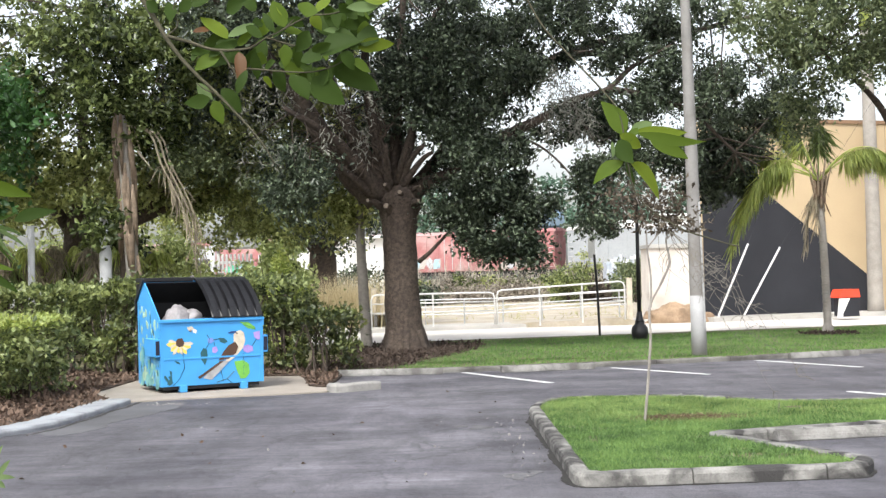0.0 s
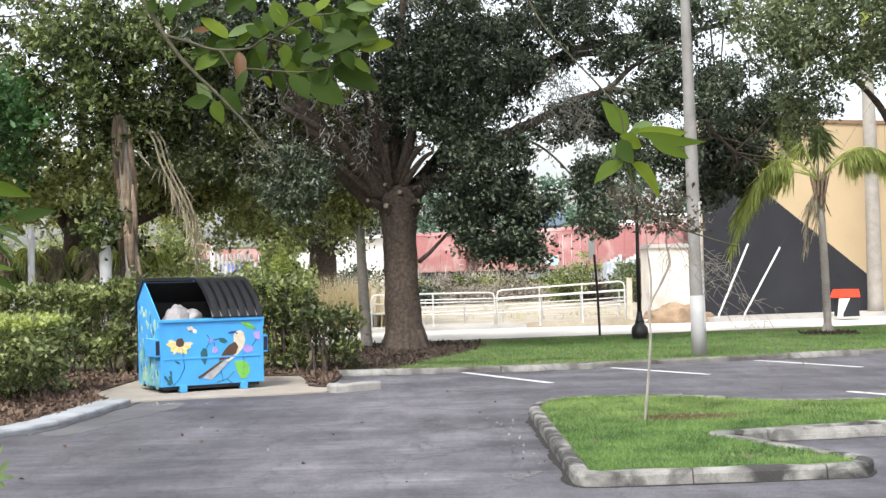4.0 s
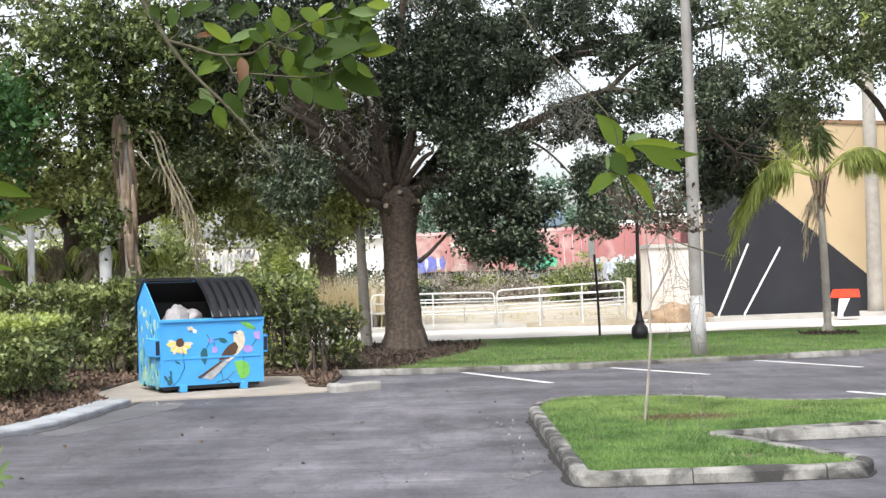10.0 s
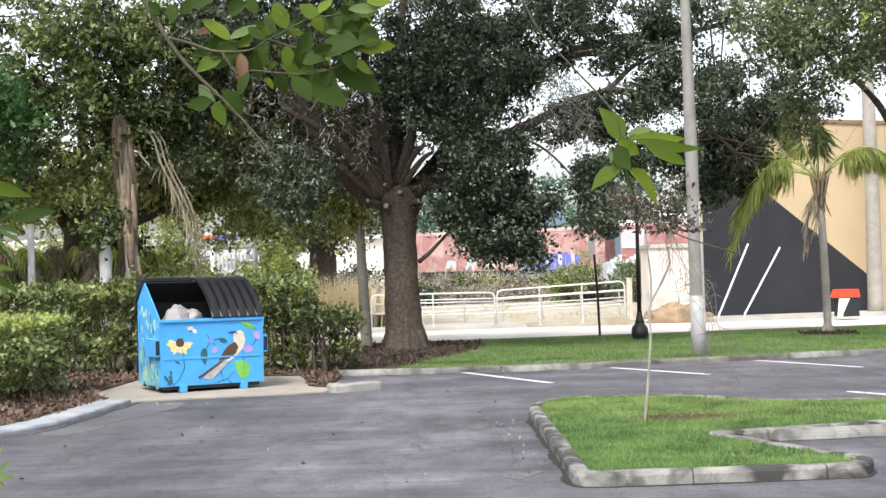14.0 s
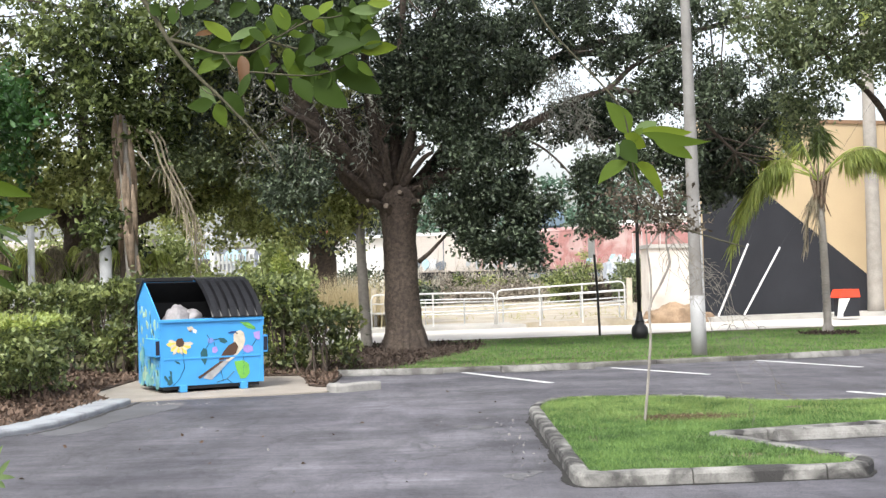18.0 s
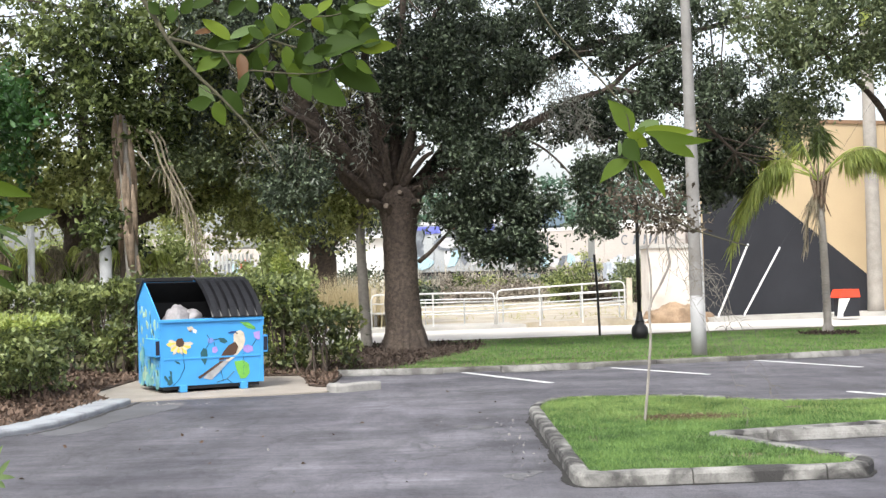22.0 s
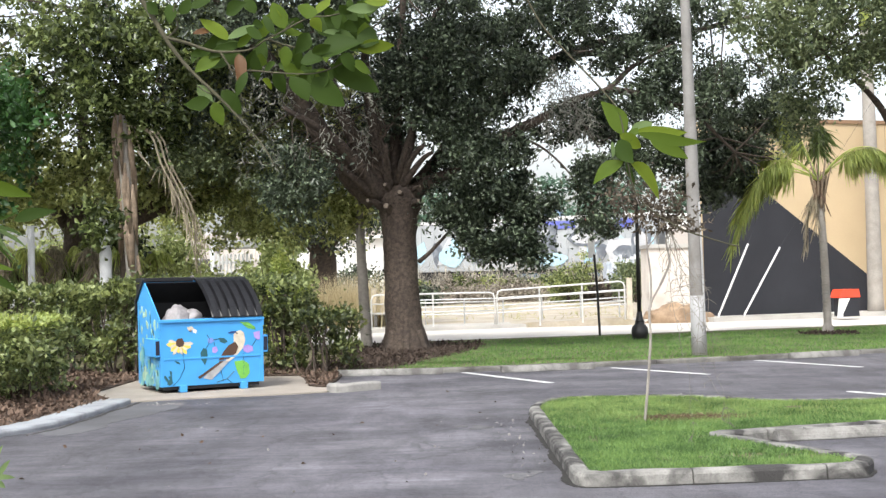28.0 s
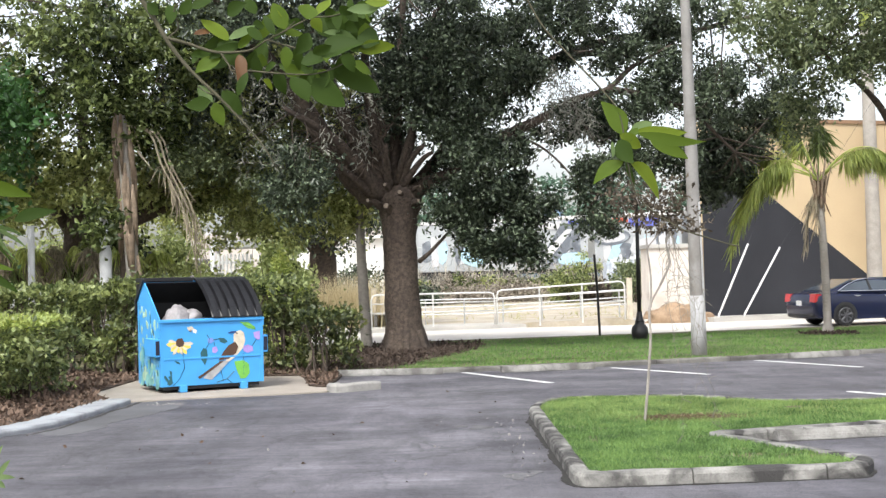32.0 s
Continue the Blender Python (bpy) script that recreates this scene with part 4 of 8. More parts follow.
for k in range(46):
    s = Vector((rng.uniform(-1.9, -0.1), rng.uniform(-1.2, -0.4), rng.uniform(3.8, 5.2)))
    e = s + Vector((rng.normal() * 0.6 - 0.25, -0.4 * rng.random(), rng.uniform(0.1, 1.1)))
    f = e + Vector((rng.normal() * 0.35, -0.2, rng.uniform(-0.5, 0.3)))
    part("twig", mesh_data("twig", *tube(curve_pts([s, s.lerp(e, 0.5) + Vector((0, -0.1, 0.12)), e, f], 3), lerp_list(0.02, 0.005, 10), 5, 0.2, 1, k), M_BARK), None, oak)
for k in range(7):
    a = 2 * math.pi * k / 7 + 0.3
    part("root", mesh_data("root", *limb([(0.34 * math.cos(a), 0.34 * math.sin(a), 0.45), (0.48 * math.cos(a), 0.48 * math.sin(a), 0.12), (0.66 * math.cos(a), 0.66 * math.sin(a), -0.04)], 0.13, 0.07, 8, 3), M_BARK, True), None, oak)


def moss_mesh(name, spots, rng, material=None):
    """Hanging grey strands: chains of thin blades."""
    pos, ax = [], []
    for (x, y, z), ln, n, sp in spots:
        for k in range(n):
            p = np.array([x, y, z]) + rng.normal(size=3) * sp
            for s in range(int(ln / 0.1)):
                d = np.array([rng.normal() * 0.75, rng.normal() * 0.4, -0.7])
                pos.append(p.copy()), ax.append(d)
                p = p + d / np.linalg.norm(d) * 0.1
    return leaves_mesh(name, np.array(pos), 0.14, material or M_MOSS, rng, 0.09, 0.1, np.array(ax))


rng = np.random.default_rng(31)
spots = [((rng.uniform(-3.6, -0.4), rng.uniform(-3.0, -1.6), rng.uniform(4.6, 6.8)), rng.uniform(0.5, 1.2), 4, 0.1) for k in range(34)]
spots += [((rng.uniform(2.8, 4.3), rng.uniform(-1.4, -0.6), rng.uniform(5.0, 6.3)), rng.uniform(0.5, 1.0), 7, 0.16) for k in range(20)]
part("moss", moss_mesh("moss", spots, rng), None, oak, "hanging grey moss strands")

shady = tree("oak_tree", (-9.6, 33.0, 0.1), "tall shady oak with small dark leaves behind the hedge", [((0, 0, -0.1), 0.5), ((0, 0, 1), 0.36), ((0.1, 0, 3), 0.33), ((0.3, 0, 5), 0.22)],
     [([(0.1, 0, 2.8), (1.2, -0.6, 4.4), (2.6, -1.0, 6.4)], 0.18, 0.05), ([(0, 0, 3), (-1.0, -0.5, 4.8), (-2.0, -0.6, 7)], 0.18, 0.05), ([(0.3, 0, 4.5), (0.6, -1.0, 6.5), (0.9, -1.8, 8.5)], 0.16, 0.05)],
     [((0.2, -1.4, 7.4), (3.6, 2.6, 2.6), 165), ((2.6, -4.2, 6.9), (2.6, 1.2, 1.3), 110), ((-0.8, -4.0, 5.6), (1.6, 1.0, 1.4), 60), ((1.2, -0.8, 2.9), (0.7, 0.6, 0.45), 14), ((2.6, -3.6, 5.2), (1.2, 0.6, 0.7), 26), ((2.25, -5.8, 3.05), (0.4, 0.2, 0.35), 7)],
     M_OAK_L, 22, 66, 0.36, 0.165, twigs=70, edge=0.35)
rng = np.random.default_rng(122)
# Lower boughs get a lighter leaf colour, standing for light from behind.
part("lower_crown", leaves_mesh("lower_crown", clump_points(rng, [((2.6, -1.8, 4.8), (1.9, 1.8, 1.5), 54), ((-1.2, -1.2, 4.6), (1.9, 1.6, 1.4), 60), ((0.4, 0.5, 4.0), (2.6, 1.4, 0.9), 40), ((3.4, -0.5, 4.3), (1.6, 1.2, 0.9), 28), ((-2.4, -0.5, 4.0), (1.4, 1.2, 0.8), 22), ((0.4, -3.3, 4.4), (2.1, 0.6, 0.8), 32)], 58, 0.38, 0.35), 0.15, M_OLIVE, rng, 0.5, 0.35), None, shady, "lower boughs coloured lighter green to stand for light on them")
# Outer boughs borrow the sunlit oak colour to look sun-struck.
part("outer_crown", leaves_mesh("outer_crown", clump_points(rng, [((5.3, -3.2, 4.7), (1.7, 0.5, 0.8), 36), ((3.6, -3.6, 4.5), (0.9, 0.4, 0.6), 16)], 58, 0.3, 0.3), 0.115, M_OAK_R, rng, 0.5, 0.35), None, shady, "outer boughs in the grey-green colour of sunlit leaves")
# Leaf colour lightened to stand for light on this oak.
tree("oak_tree", (-7.8, 31.3, 0.1), "oak with dense drooping foliage behind the hedge", [((0, 0, -0.1), 0.24), ((0, 0, 1), 0.17), ((0.0, 0, 2.4), 0.15), ((0.1, 0, 3.6), 0.12)],
     [([(0.05, 0, 3.0), (1.8, -0.1, 4.7), (3.8, -0.2, 5.8)], 0.11, 0.04), ([(0, 0, 3.1), (2.2, 0.0, 4.0), (4.6, -0.1, 4.3)], 0.11, 0.03), ([(0.1, 0, 3.2), (1.0, -0.1, 4.8), (2.2, -0.2, 6.6)], 0.1, 0.03)],
     [((3.46, -0.25, 6.1), (2.35, 1.8, 2.35), 170), ((4.27, -0.07, 3.85), (2.0, 1.35, 1.17), 120), ((1.75, -0.07, 4.45), (1.26, 1.1, 1.0), 60), ((2.38, -0.25, 2.95), (0.36, 0.36, 0.22), 3)], M_OLIVE, 23, 84, 0.38, 0.135, twigs=40, edge=0.35)
tree("oak_tree", (-4.42, 45.5, 0.05), "dark-trunked oak on the open ground across the lane", [((0, 0, -0.1), 0.75), ((0, 0, 0.8), 0.55), ((0.1, 0, 2.0), 0.5), ((0.1, 0, 3.2), 0.4)],
     [([(0.1, 0, 2.6), (1.0, -0.3, 3.6), (2.0, -0.4, 4.4)], 0.22, 0.06), ([(0, 0, 2.6), (-0.9, -0.3, 3.6), (-2.4, -0.4, 4.8)], 0.22, 0.06)],
     [((0.0, 0, 5.0), (3.4, 2.6, 2.0), 170)], M_OAK, 24, 80, 0.6, 0.17)
tree("broadleaf_tree", (-12.0, 41.0, 0.05), "thin light green tree in the open behind the shady oaks", [((0, 0, -0.1), 0.16), ((0, 0, 1.2), 0.12), ((0.1, 0, 2.6), 0.09)],
     [([(0.1, 0, 2.2), (0.9, -0.3, 3.4), (1.6, -0.4, 4.6)], 0.06, 0.02), ([(0.1, 0, 2.2), (-0.7, 0.2, 3.4), (-1.5, 0.2, 4.4)], 0.06, 0.02)],
     [((0.0, 0, 4.6), (2.6, 1.2, 1.6), 60), ((3.0, 0, 4.4), (1.6, 1.0, 1.3), 34)], M_OLIVE, 27, 60, 0.5, 0.16)
tree("broadleaf_tree", (-10.6, 26.6, 0.1), "tree with deep green glossy leaves at the car park edge", [((0, 0, -0.1), 0.22), ((0, 0, 1.5), 0.16), ((0.1, 0, 3.4), 0.12)],
     [([(0.1, 0, 2.6), (0.6, -0.3, 3.8), (1.0, -0.4, 5.2)], 0.08, 0.03)],
     [((0.55, -0.2, 4.9), (1.4, 1.2, 1.7), 70), ((0.1, 0, 2.9), (1.0, 1.0, 0.7), 24)], M_DEEP, 25, 70, 0.45, 0.17, ratio=0.6)
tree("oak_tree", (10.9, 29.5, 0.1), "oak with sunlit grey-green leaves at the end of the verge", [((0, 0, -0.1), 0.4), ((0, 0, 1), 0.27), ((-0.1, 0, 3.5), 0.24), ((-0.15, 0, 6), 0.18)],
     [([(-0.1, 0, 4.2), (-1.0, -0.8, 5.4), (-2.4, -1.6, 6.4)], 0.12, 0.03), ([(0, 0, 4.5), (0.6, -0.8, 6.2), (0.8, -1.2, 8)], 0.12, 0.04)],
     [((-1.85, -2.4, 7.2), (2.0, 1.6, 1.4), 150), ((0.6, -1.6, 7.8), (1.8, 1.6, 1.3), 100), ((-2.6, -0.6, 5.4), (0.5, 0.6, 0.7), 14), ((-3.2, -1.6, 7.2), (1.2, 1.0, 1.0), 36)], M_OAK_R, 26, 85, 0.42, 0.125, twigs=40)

# slim trunk beside the oak
slim = thing("slim_tree", pose(-1.91, 30.9, 0.08), "slender pale-barked tree beside the large oak", "tree")
part("trunk", mesh_data("trunk", *limb([(0, 0, -0.1), (0.0, 0, 0.3), (-0.06, 0, 1.6), (-0.1, 0, 3.0), (-0.14, 0, 4.6)], 0.16, 0.09, 12, 5), M_BARK_PALE, True), None, slim)
rng = np.random.default_rng(40)
part("crown", leaves_mesh("crown", clump_points(rng, [((-0.3, 0, 5.0), (1.0, 0.9, 1.0), 30)], 80, 0.45), 0.13, M_OAK, rng), None, slim)


# ---- palms ----
def frond(parent, length, az, rise, droop, material, rng, leaflet=0.5, n=70, hang=1.0, label="", rr=0.018, start=(0, 0, 0), bare=0.16, thin=0.075):
    """One feather frond: an arching stalk with leaflets that hang from both sides."""
    d = Vector((math.cos(az), math.sin(az), 0))
    pts = []
    for i in range(13):
        t = i / 12
        pts.append(Vector(start) + d * (length * (t - 0.18 * droop * t * t)) + Vector((0, 0, rise * length * t - droop * length * t * t * 0.9)))
    f = part("frond", mesh_data("frond", *tube(pts, lerp_list(rr, 0.004, 13), 5), material), None, parent, label)
    pos, ax = [], []
    side = Vector((-d.y, d.x, 0))
    for i in range(n):
        t = bare + (1 - bare) * i / n
        k = t * 12
        a = pts[min(11, int(k))].lerp(pts[min(12, int(k) + 1)], k - int(k))
        for s in (-1, 1):
            pos.append(a), ax.append(side * s * 0.75 + d * 0.55 + Vector((0, 0, -hang * (0.35 + 0.6 * rng.random()))))
    me = leaves_mesh("blade", np.array(pos), leaflet, material, rng, thin, 0.1, np.array(ax), 0.05)
    part("blade", me, None, f)
    return f


rng = np.random.default_rng(50)
palm = thing("palm_tree", pose(9.80, 32.6, 0.08), "queen palm with arching yellow-green fronds and a smooth grey trunk", "palm")
tp = [(0, 0, -0.1), (0, 0, 0.12), (0, 0, 0.4), (-0.02, 0, 1.5), (-0.06, 0, 2.6), (-0.1, 0, 3.3)]
part("trunk", mesh_data("trunk", *tube(curve_pts(tp, 4), list(np.interp(np.linspace(0, 1, 21), [0, 0.2, 0.3, 1], [0.165, 0.145, 0.105, 0.092])), 16, 0.05), M_PALM, True), None, palm)
for k in range(12):
    z = 0.55 + k * 0.22
    part("ring_scar", mesh_data("ring_scar", *tube([(-0.1 * (z / 3.3) ** 1.2, 0, z), (-0.1 * (z / 3.3) ** 1.2, 0, z + 0.025)], 0.111 - 0.006 * z, 14), M_BARK_PALE), None, palm)
for k in range(11):
    a = k * 2.4
    o = 0.08 + 0.02 * (k % 3)
    part("boot", mesh_data("boot", *tube(curve_pts([(-0.1 + 0.08 * math.cos(a), 0.08 * math.sin(a), 3.1 + 0.05 * k), (-0.1 + o * 1.2 * math.cos(a), o * 1.2 * math.sin(a), 3.45 + 0.04 * k), (-0.1 + o * 2.6 * math.cos(a), o * 2.6 * math.sin(a), 4.0 + 0.045 * k)], 3), lerp_list(0.075, 0.022, 7), 7, 0.3, 0.6, k), M_HUSK, True), None, palm, "fibrous brown leaf base")
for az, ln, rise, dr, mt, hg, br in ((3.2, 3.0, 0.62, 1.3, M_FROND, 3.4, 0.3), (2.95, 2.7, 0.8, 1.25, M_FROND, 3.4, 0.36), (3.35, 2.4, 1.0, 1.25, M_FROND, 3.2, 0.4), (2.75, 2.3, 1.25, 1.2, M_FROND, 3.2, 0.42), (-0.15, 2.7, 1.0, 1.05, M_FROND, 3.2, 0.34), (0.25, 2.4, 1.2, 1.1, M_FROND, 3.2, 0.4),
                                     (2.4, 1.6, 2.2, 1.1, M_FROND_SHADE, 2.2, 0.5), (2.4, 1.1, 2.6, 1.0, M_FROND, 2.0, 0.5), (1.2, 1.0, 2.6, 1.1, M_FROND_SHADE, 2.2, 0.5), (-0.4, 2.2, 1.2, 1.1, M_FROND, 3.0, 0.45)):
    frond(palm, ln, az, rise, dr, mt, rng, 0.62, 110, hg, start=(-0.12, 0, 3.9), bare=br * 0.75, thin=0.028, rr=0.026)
for az, ln, rise, dr in ((3.3, 0.75, 0.25, 2.5), (2.9, 0.6, 0.3, 2.8), (-2.4, 0.4, 0.3, 3.0)):
    frond(palm, ln, az, rise, dr, M_FROND_DEAD, rng, 0.42, 20, 6.0, "dead brown hanging frond", start=(-0.12, 0, 3.6), rr=0.014)
part("fibre_sheath", leaves_mesh("fibre_sheath", np.array([(-0.11 + rng.normal() * 0.06, rng.normal() * 0.06, 3.75 + rng.normal() * 0.25) for k in range(60)]), 0.45, M_FIBRE, rng, 0.09, 0.1, np.array([(rng.normal() * 0.12, rng.normal() * 0.12, -1.2) for k in range(60)]), 0.03), None, palm, "brown fibrous sheath under the crown")

royal = thing("palm_tree", pose(15.35, 45.3, 0.1), "tall palm with a smooth pale trunk before the painted building", "palm")
part("trunk", mesh_data("trunk", *tube([(0, 0, -0.1), (0, 0, 0.5), (0, 0, 3), (-0.02, 0, 6.2), (-0.05, 0, 10.2)], [0.3, 0.27, 0.25, 0.23, 0.2], 16, 0.04), M_PALM, True), None, royal)
part("crownshaft", mesh_data("crownshaft", *tube([(-0.05, 0, 10.1), (-0.05, 0, 10.5), (-0.05, 0, 11.6)], [0.22, 0.24, 0.1], 12), M_FROND, True), None, royal)
for k in range(9):
    frond(royal, 2.4, k * 0.7, 1.3, 0.75, M_FROND, rng, 0.6, 55, 1.1, start=(-0.05, 0, 11.4))

for px, py, seed, lean, top in ((-7.05, 29.0, 51, -0.25, 5.5),):
    rng = np.random.default_rng(seed)
    p = thing("palm_tree", pose(px, py, 0.1), "palm with peeling brown husk and hanging dead fronds", "palm")
    part("trunk", mesh_data("trunk", *limb([(0, 0, -0.1), (0.0, 0, 1.2), (lean * 0.4, 0, 3.2), (lean, 0, top)], 0.165, 0.13, 12, 5, 0.1), M_PALM, True), None, p)
    for k in range(22):
        a = rng.random() * 6.28
        z = 1.5 + (top - 2.1) * k / 21
        o = 0.14
        xx = lean * (z / top) ** 1.5
        part("husk", mesh_data("husk", *tube([(xx + o * math.cos(a), o * math.sin(a), z + 0.8), (xx + (o + 0.05) * math.cos(a), (o + 0.05) * math.sin(a), z + 0.2), (xx + (o + 0.09) * math.cos(a + 0.2), (o + 0.09) * math.sin(a + 0.2), z - 0.6)], [0.035, 0.085, 0.02], 6, 0.3, 0.5), M_HUSK, True), None, p, "strip of peeling brown husk")
    for dx, drop, back in ((0.12, 0.0, -0.2), (0.02, -0.3, -0.3), (0.2, 0.3, -0.1)):
        c = curve_pts([(lean, 0, top - 0.2), (0.42 + dx, back * 0.5, 5.08), (0.70 + dx, back, 4.36), (1.01 + dx, back, 3.72), (1.23 + dx, back, 3.18), (1.43 + dx * 0.6, back, 2.55 + drop), (1.51 + dx * 0.4, back, 2.1 + drop)], 3)
        f = part("frond", mesh_data("frond", *tube(c, lerp_list(0.034, 0.01, len(c)), 6, 0.2, 0.6), M_FROND_DEAD, True), None, p, "dead frond hanging down")
        pos = [c[6 + k % (len(c) - 8)] + Vector(rng.normal(size=3) * 0.04) for k in range(40)]
        part("blade", leaves_mesh("blade", np.array(pos), 0.5, M_FROND_DEAD, rng, 0.05, 0.1, np.array([(rng.normal() * 0.12, rng.normal() * 0.1, -1.6) for k in range(40)]), 0.03), None, f)
    part("fibre_skirt", leaves_mesh("fibre_skirt", np.array([(lean + rng.normal() * 0.09, rng.normal() * 0.09, top - 0.3 + rng.normal() * 0.2) for k in range(26)]), 0.7, M_FROND_DEAD, rng, 0.06, 0.1, np.array([(rng.normal() * 0.12, rng.normal() * 0.12, -1.6) for k in range(26)]), 0.03), None, p, "dry fibrous skirt")

# low fan palms far behind the bed
rng = np.random.default_rng(54)
for x, y, z in ((-10.6, 31.5, 2.3), (-9.5, 32.2, 2.35), (-8.45, 31.8, 2.3), (-12.0, 33, 2.5), (-7.9, 33.5, 2.2)):
    p = thing("fan_palm", pose(x, y, 0.05), "low palm with a skirt of dry brown fronds", "palm")
    part("trunk", mesh_data("trunk", *tube([(0, 0, -0.1), (0, 0, 1.0), (0, 0, z)], [0.2, 0.19, 0.15], 10, 0.2), M_BARK, True), None, p)
    for k in range(14):
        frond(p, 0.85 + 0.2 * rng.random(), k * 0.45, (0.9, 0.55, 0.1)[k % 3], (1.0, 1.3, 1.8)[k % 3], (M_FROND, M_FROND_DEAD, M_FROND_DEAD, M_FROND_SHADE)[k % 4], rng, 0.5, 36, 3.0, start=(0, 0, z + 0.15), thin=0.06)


# ---- hedges ----
def hedge(lo, hi, n, seed, label, leaf=None, top=None, size=0.075, stems=14, lean=0.0):
    """A clipped hedge: stems, and small leaves packed to an uneven box with holes low down."""
    rng = np.random.default_rng(seed)
    cx, cy = (lo[0] + hi[0]) / 2, (lo[1] + hi[1]) / 2
    h = thing("hedge", pose(cx, cy, 0.1), label, "hedge")
    sx, sy, sz = (hi[0] - lo[0]) / 2, (hi[1] - lo[1]) / 2, hi[2] - lo[2]
    nc = n // 48
    q = rng.uniform(-1, 1, size=(nc * 3, 3))
    e = np.max(np.abs(q), axis=1)
    q = q[((e > 0.6) | (rng.random(len(q)) < 0.35)) & (rng.random(len(q)) < np.clip(0.16 + (q[:, 2] + 1.0) * 0.75, 0, 1))][:nc]
    cen = np.column_stack([q[:, 0] * sx, q[:, 1] * sy, (q[:, 2] + 1) / 2 * sz + lo[2] - 0.1])
    cen += rng.normal(size=cen.shape) * 0.06
    rad = 0.17 * (0.6 + 0.8 * rng.random(len(cen)))
    pos = (cen[:, None] + rng.normal(size=(len(cen), 48, 3)) * rad[:, None, None] * 0.62).reshape(-1, 3)
    pos = pos[pos[:, 2] > 0.03]
    part("foliage", leaves_mesh("foliage", pos, size, leaf or M_HEDGE, rng, 0.55, -0.1), None, h)
    # A top layer lighter than the body paints sun onto the hedge.
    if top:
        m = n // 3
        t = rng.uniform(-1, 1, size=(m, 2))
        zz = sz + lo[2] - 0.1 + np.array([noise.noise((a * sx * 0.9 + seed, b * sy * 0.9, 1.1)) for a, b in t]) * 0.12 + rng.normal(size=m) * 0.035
        part("top_leaves", leaves_mesh("top_leaves", np.column_stack([t[:, 0] * sx, t[:, 1] * sy, zz]), size, top, rng, 0.55, -0.6), None, h, "layer of leaves on top")
    for i in range(stems):
        x, y = rng.uniform(-sx, sx) * 0.9, rng.uniform(-sy, sy) * 0.8
        q = (limb([(x, y, -0.02), (x + rng.normal() * 0.08, y, sz * 0.35), (x + rng.normal() * 0.2, y + rng.normal() * 0.1, sz * 0.85)], 0.028, 0.011, 5, 3, 0.1, i))
        part("stem", mesh_data("stem", *q, M_BARK), None, h)
    return h


hedge((-9.6, 17.9, 0.12), (-5.95, 20.4, 1.18), 13000, 61, "clipped hedge with top leaves coloured bright yellow-green as if sunlit", M_HEDGE_L, M_HEDGE_Y, 0.1)
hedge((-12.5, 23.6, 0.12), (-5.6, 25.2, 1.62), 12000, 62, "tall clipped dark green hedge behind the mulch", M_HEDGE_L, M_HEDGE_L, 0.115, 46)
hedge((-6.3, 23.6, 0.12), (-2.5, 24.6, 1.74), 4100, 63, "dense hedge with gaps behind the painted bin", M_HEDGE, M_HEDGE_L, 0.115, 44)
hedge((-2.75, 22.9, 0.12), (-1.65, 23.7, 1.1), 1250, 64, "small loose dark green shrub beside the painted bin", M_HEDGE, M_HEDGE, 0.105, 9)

# dry tall grass, scrub and shrubs across the street
rng = np.random.default_rng(70)
xy = np.column_stack([rng.normal(-3.4, 0.75, 2600), rng.normal(43.5, 0.5, 2600)])
tagged(part("dry_grass", blades_mesh("dry_grass", xy, 0.06, 1.35, 0.035, M_DRY, rng, 0.28), None), "tuft of tall straw-coloured ornamental grass", "grass", "", "stuff")
sc = np.column_stack([rng.uniform(-16, 20, 15000), rng.uniform(91, 104, 15000)])
sc = np.array([q for q in sc if noise.noise(Vector((q[0] * 0.35, q[1] * 0.25, 0))) > -0.12])
tagged(part("dry_scrub", blades_mesh("dry_scrub", sc, 0.0, 1.4, 0.08, M_SCRUB, rng, 0.6), None), "dry straw-coloured scrub before the railway", "grass", "", "stuff")
tw = np.column_stack([rng.uniform(-8, 18, 2400), rng.uniform(90, 98, 2400)])
tw = np.array([q for q in tw if noise.noise(Vector((q[0] * 0.5, q[1] * 0.3, 4))) > -0.05])
tagged(part("tall_weeds", blades_mesh("tall_weeds", tw, 0.0, 2.3, 0.11, M_SCRUB, rng, 0.35), None), "tall pale dry weeds before the railway", "weeds", "", "stuff")
lw = np.column_stack([rng.uniform(-12, 18, 5200), rng.uniform(86, 92, 5200)])
tagged(part("low_weeds", blades_mesh("low_weeds", lw, 0.0, 0.6, 0.1, M_WEEDS, rng, 0.8), None), "low grey-brown weeds along the sandy ground", "weeds", "", "stuff")


def shrub(x, y, r, h, seed, leaf, label, n=2600, size=0.2):
    rng = np.random.default_rng(seed)
    s = thing("shrub", pose(x, y, 0.0), label, "shrub")
    pos = clump_points(rng, [((0, 0, h * 0.55), (r, r, h * 0.5), n // 60)], 60, 0.35 * r, 0.3)
    pos[:, 2] = np.abs(pos[:, 2])
    part("foliage", leaves_mesh("foliage", pos, size, leaf, rng), None, s)
    geo = [limb([(0, 0, -0.05), (rng.normal() * 0.2, rng.normal() * 0.2, h * 0.4), (rng.normal() * r * 0.6, rng.normal() * r * 0.4, h * 0.85)], 0.05, 0.015, 5, 3) for i in range(7)]
    for q in geo:
        part("stem", mesh_data("stem", *q, M_BARK), None, s)
    return s


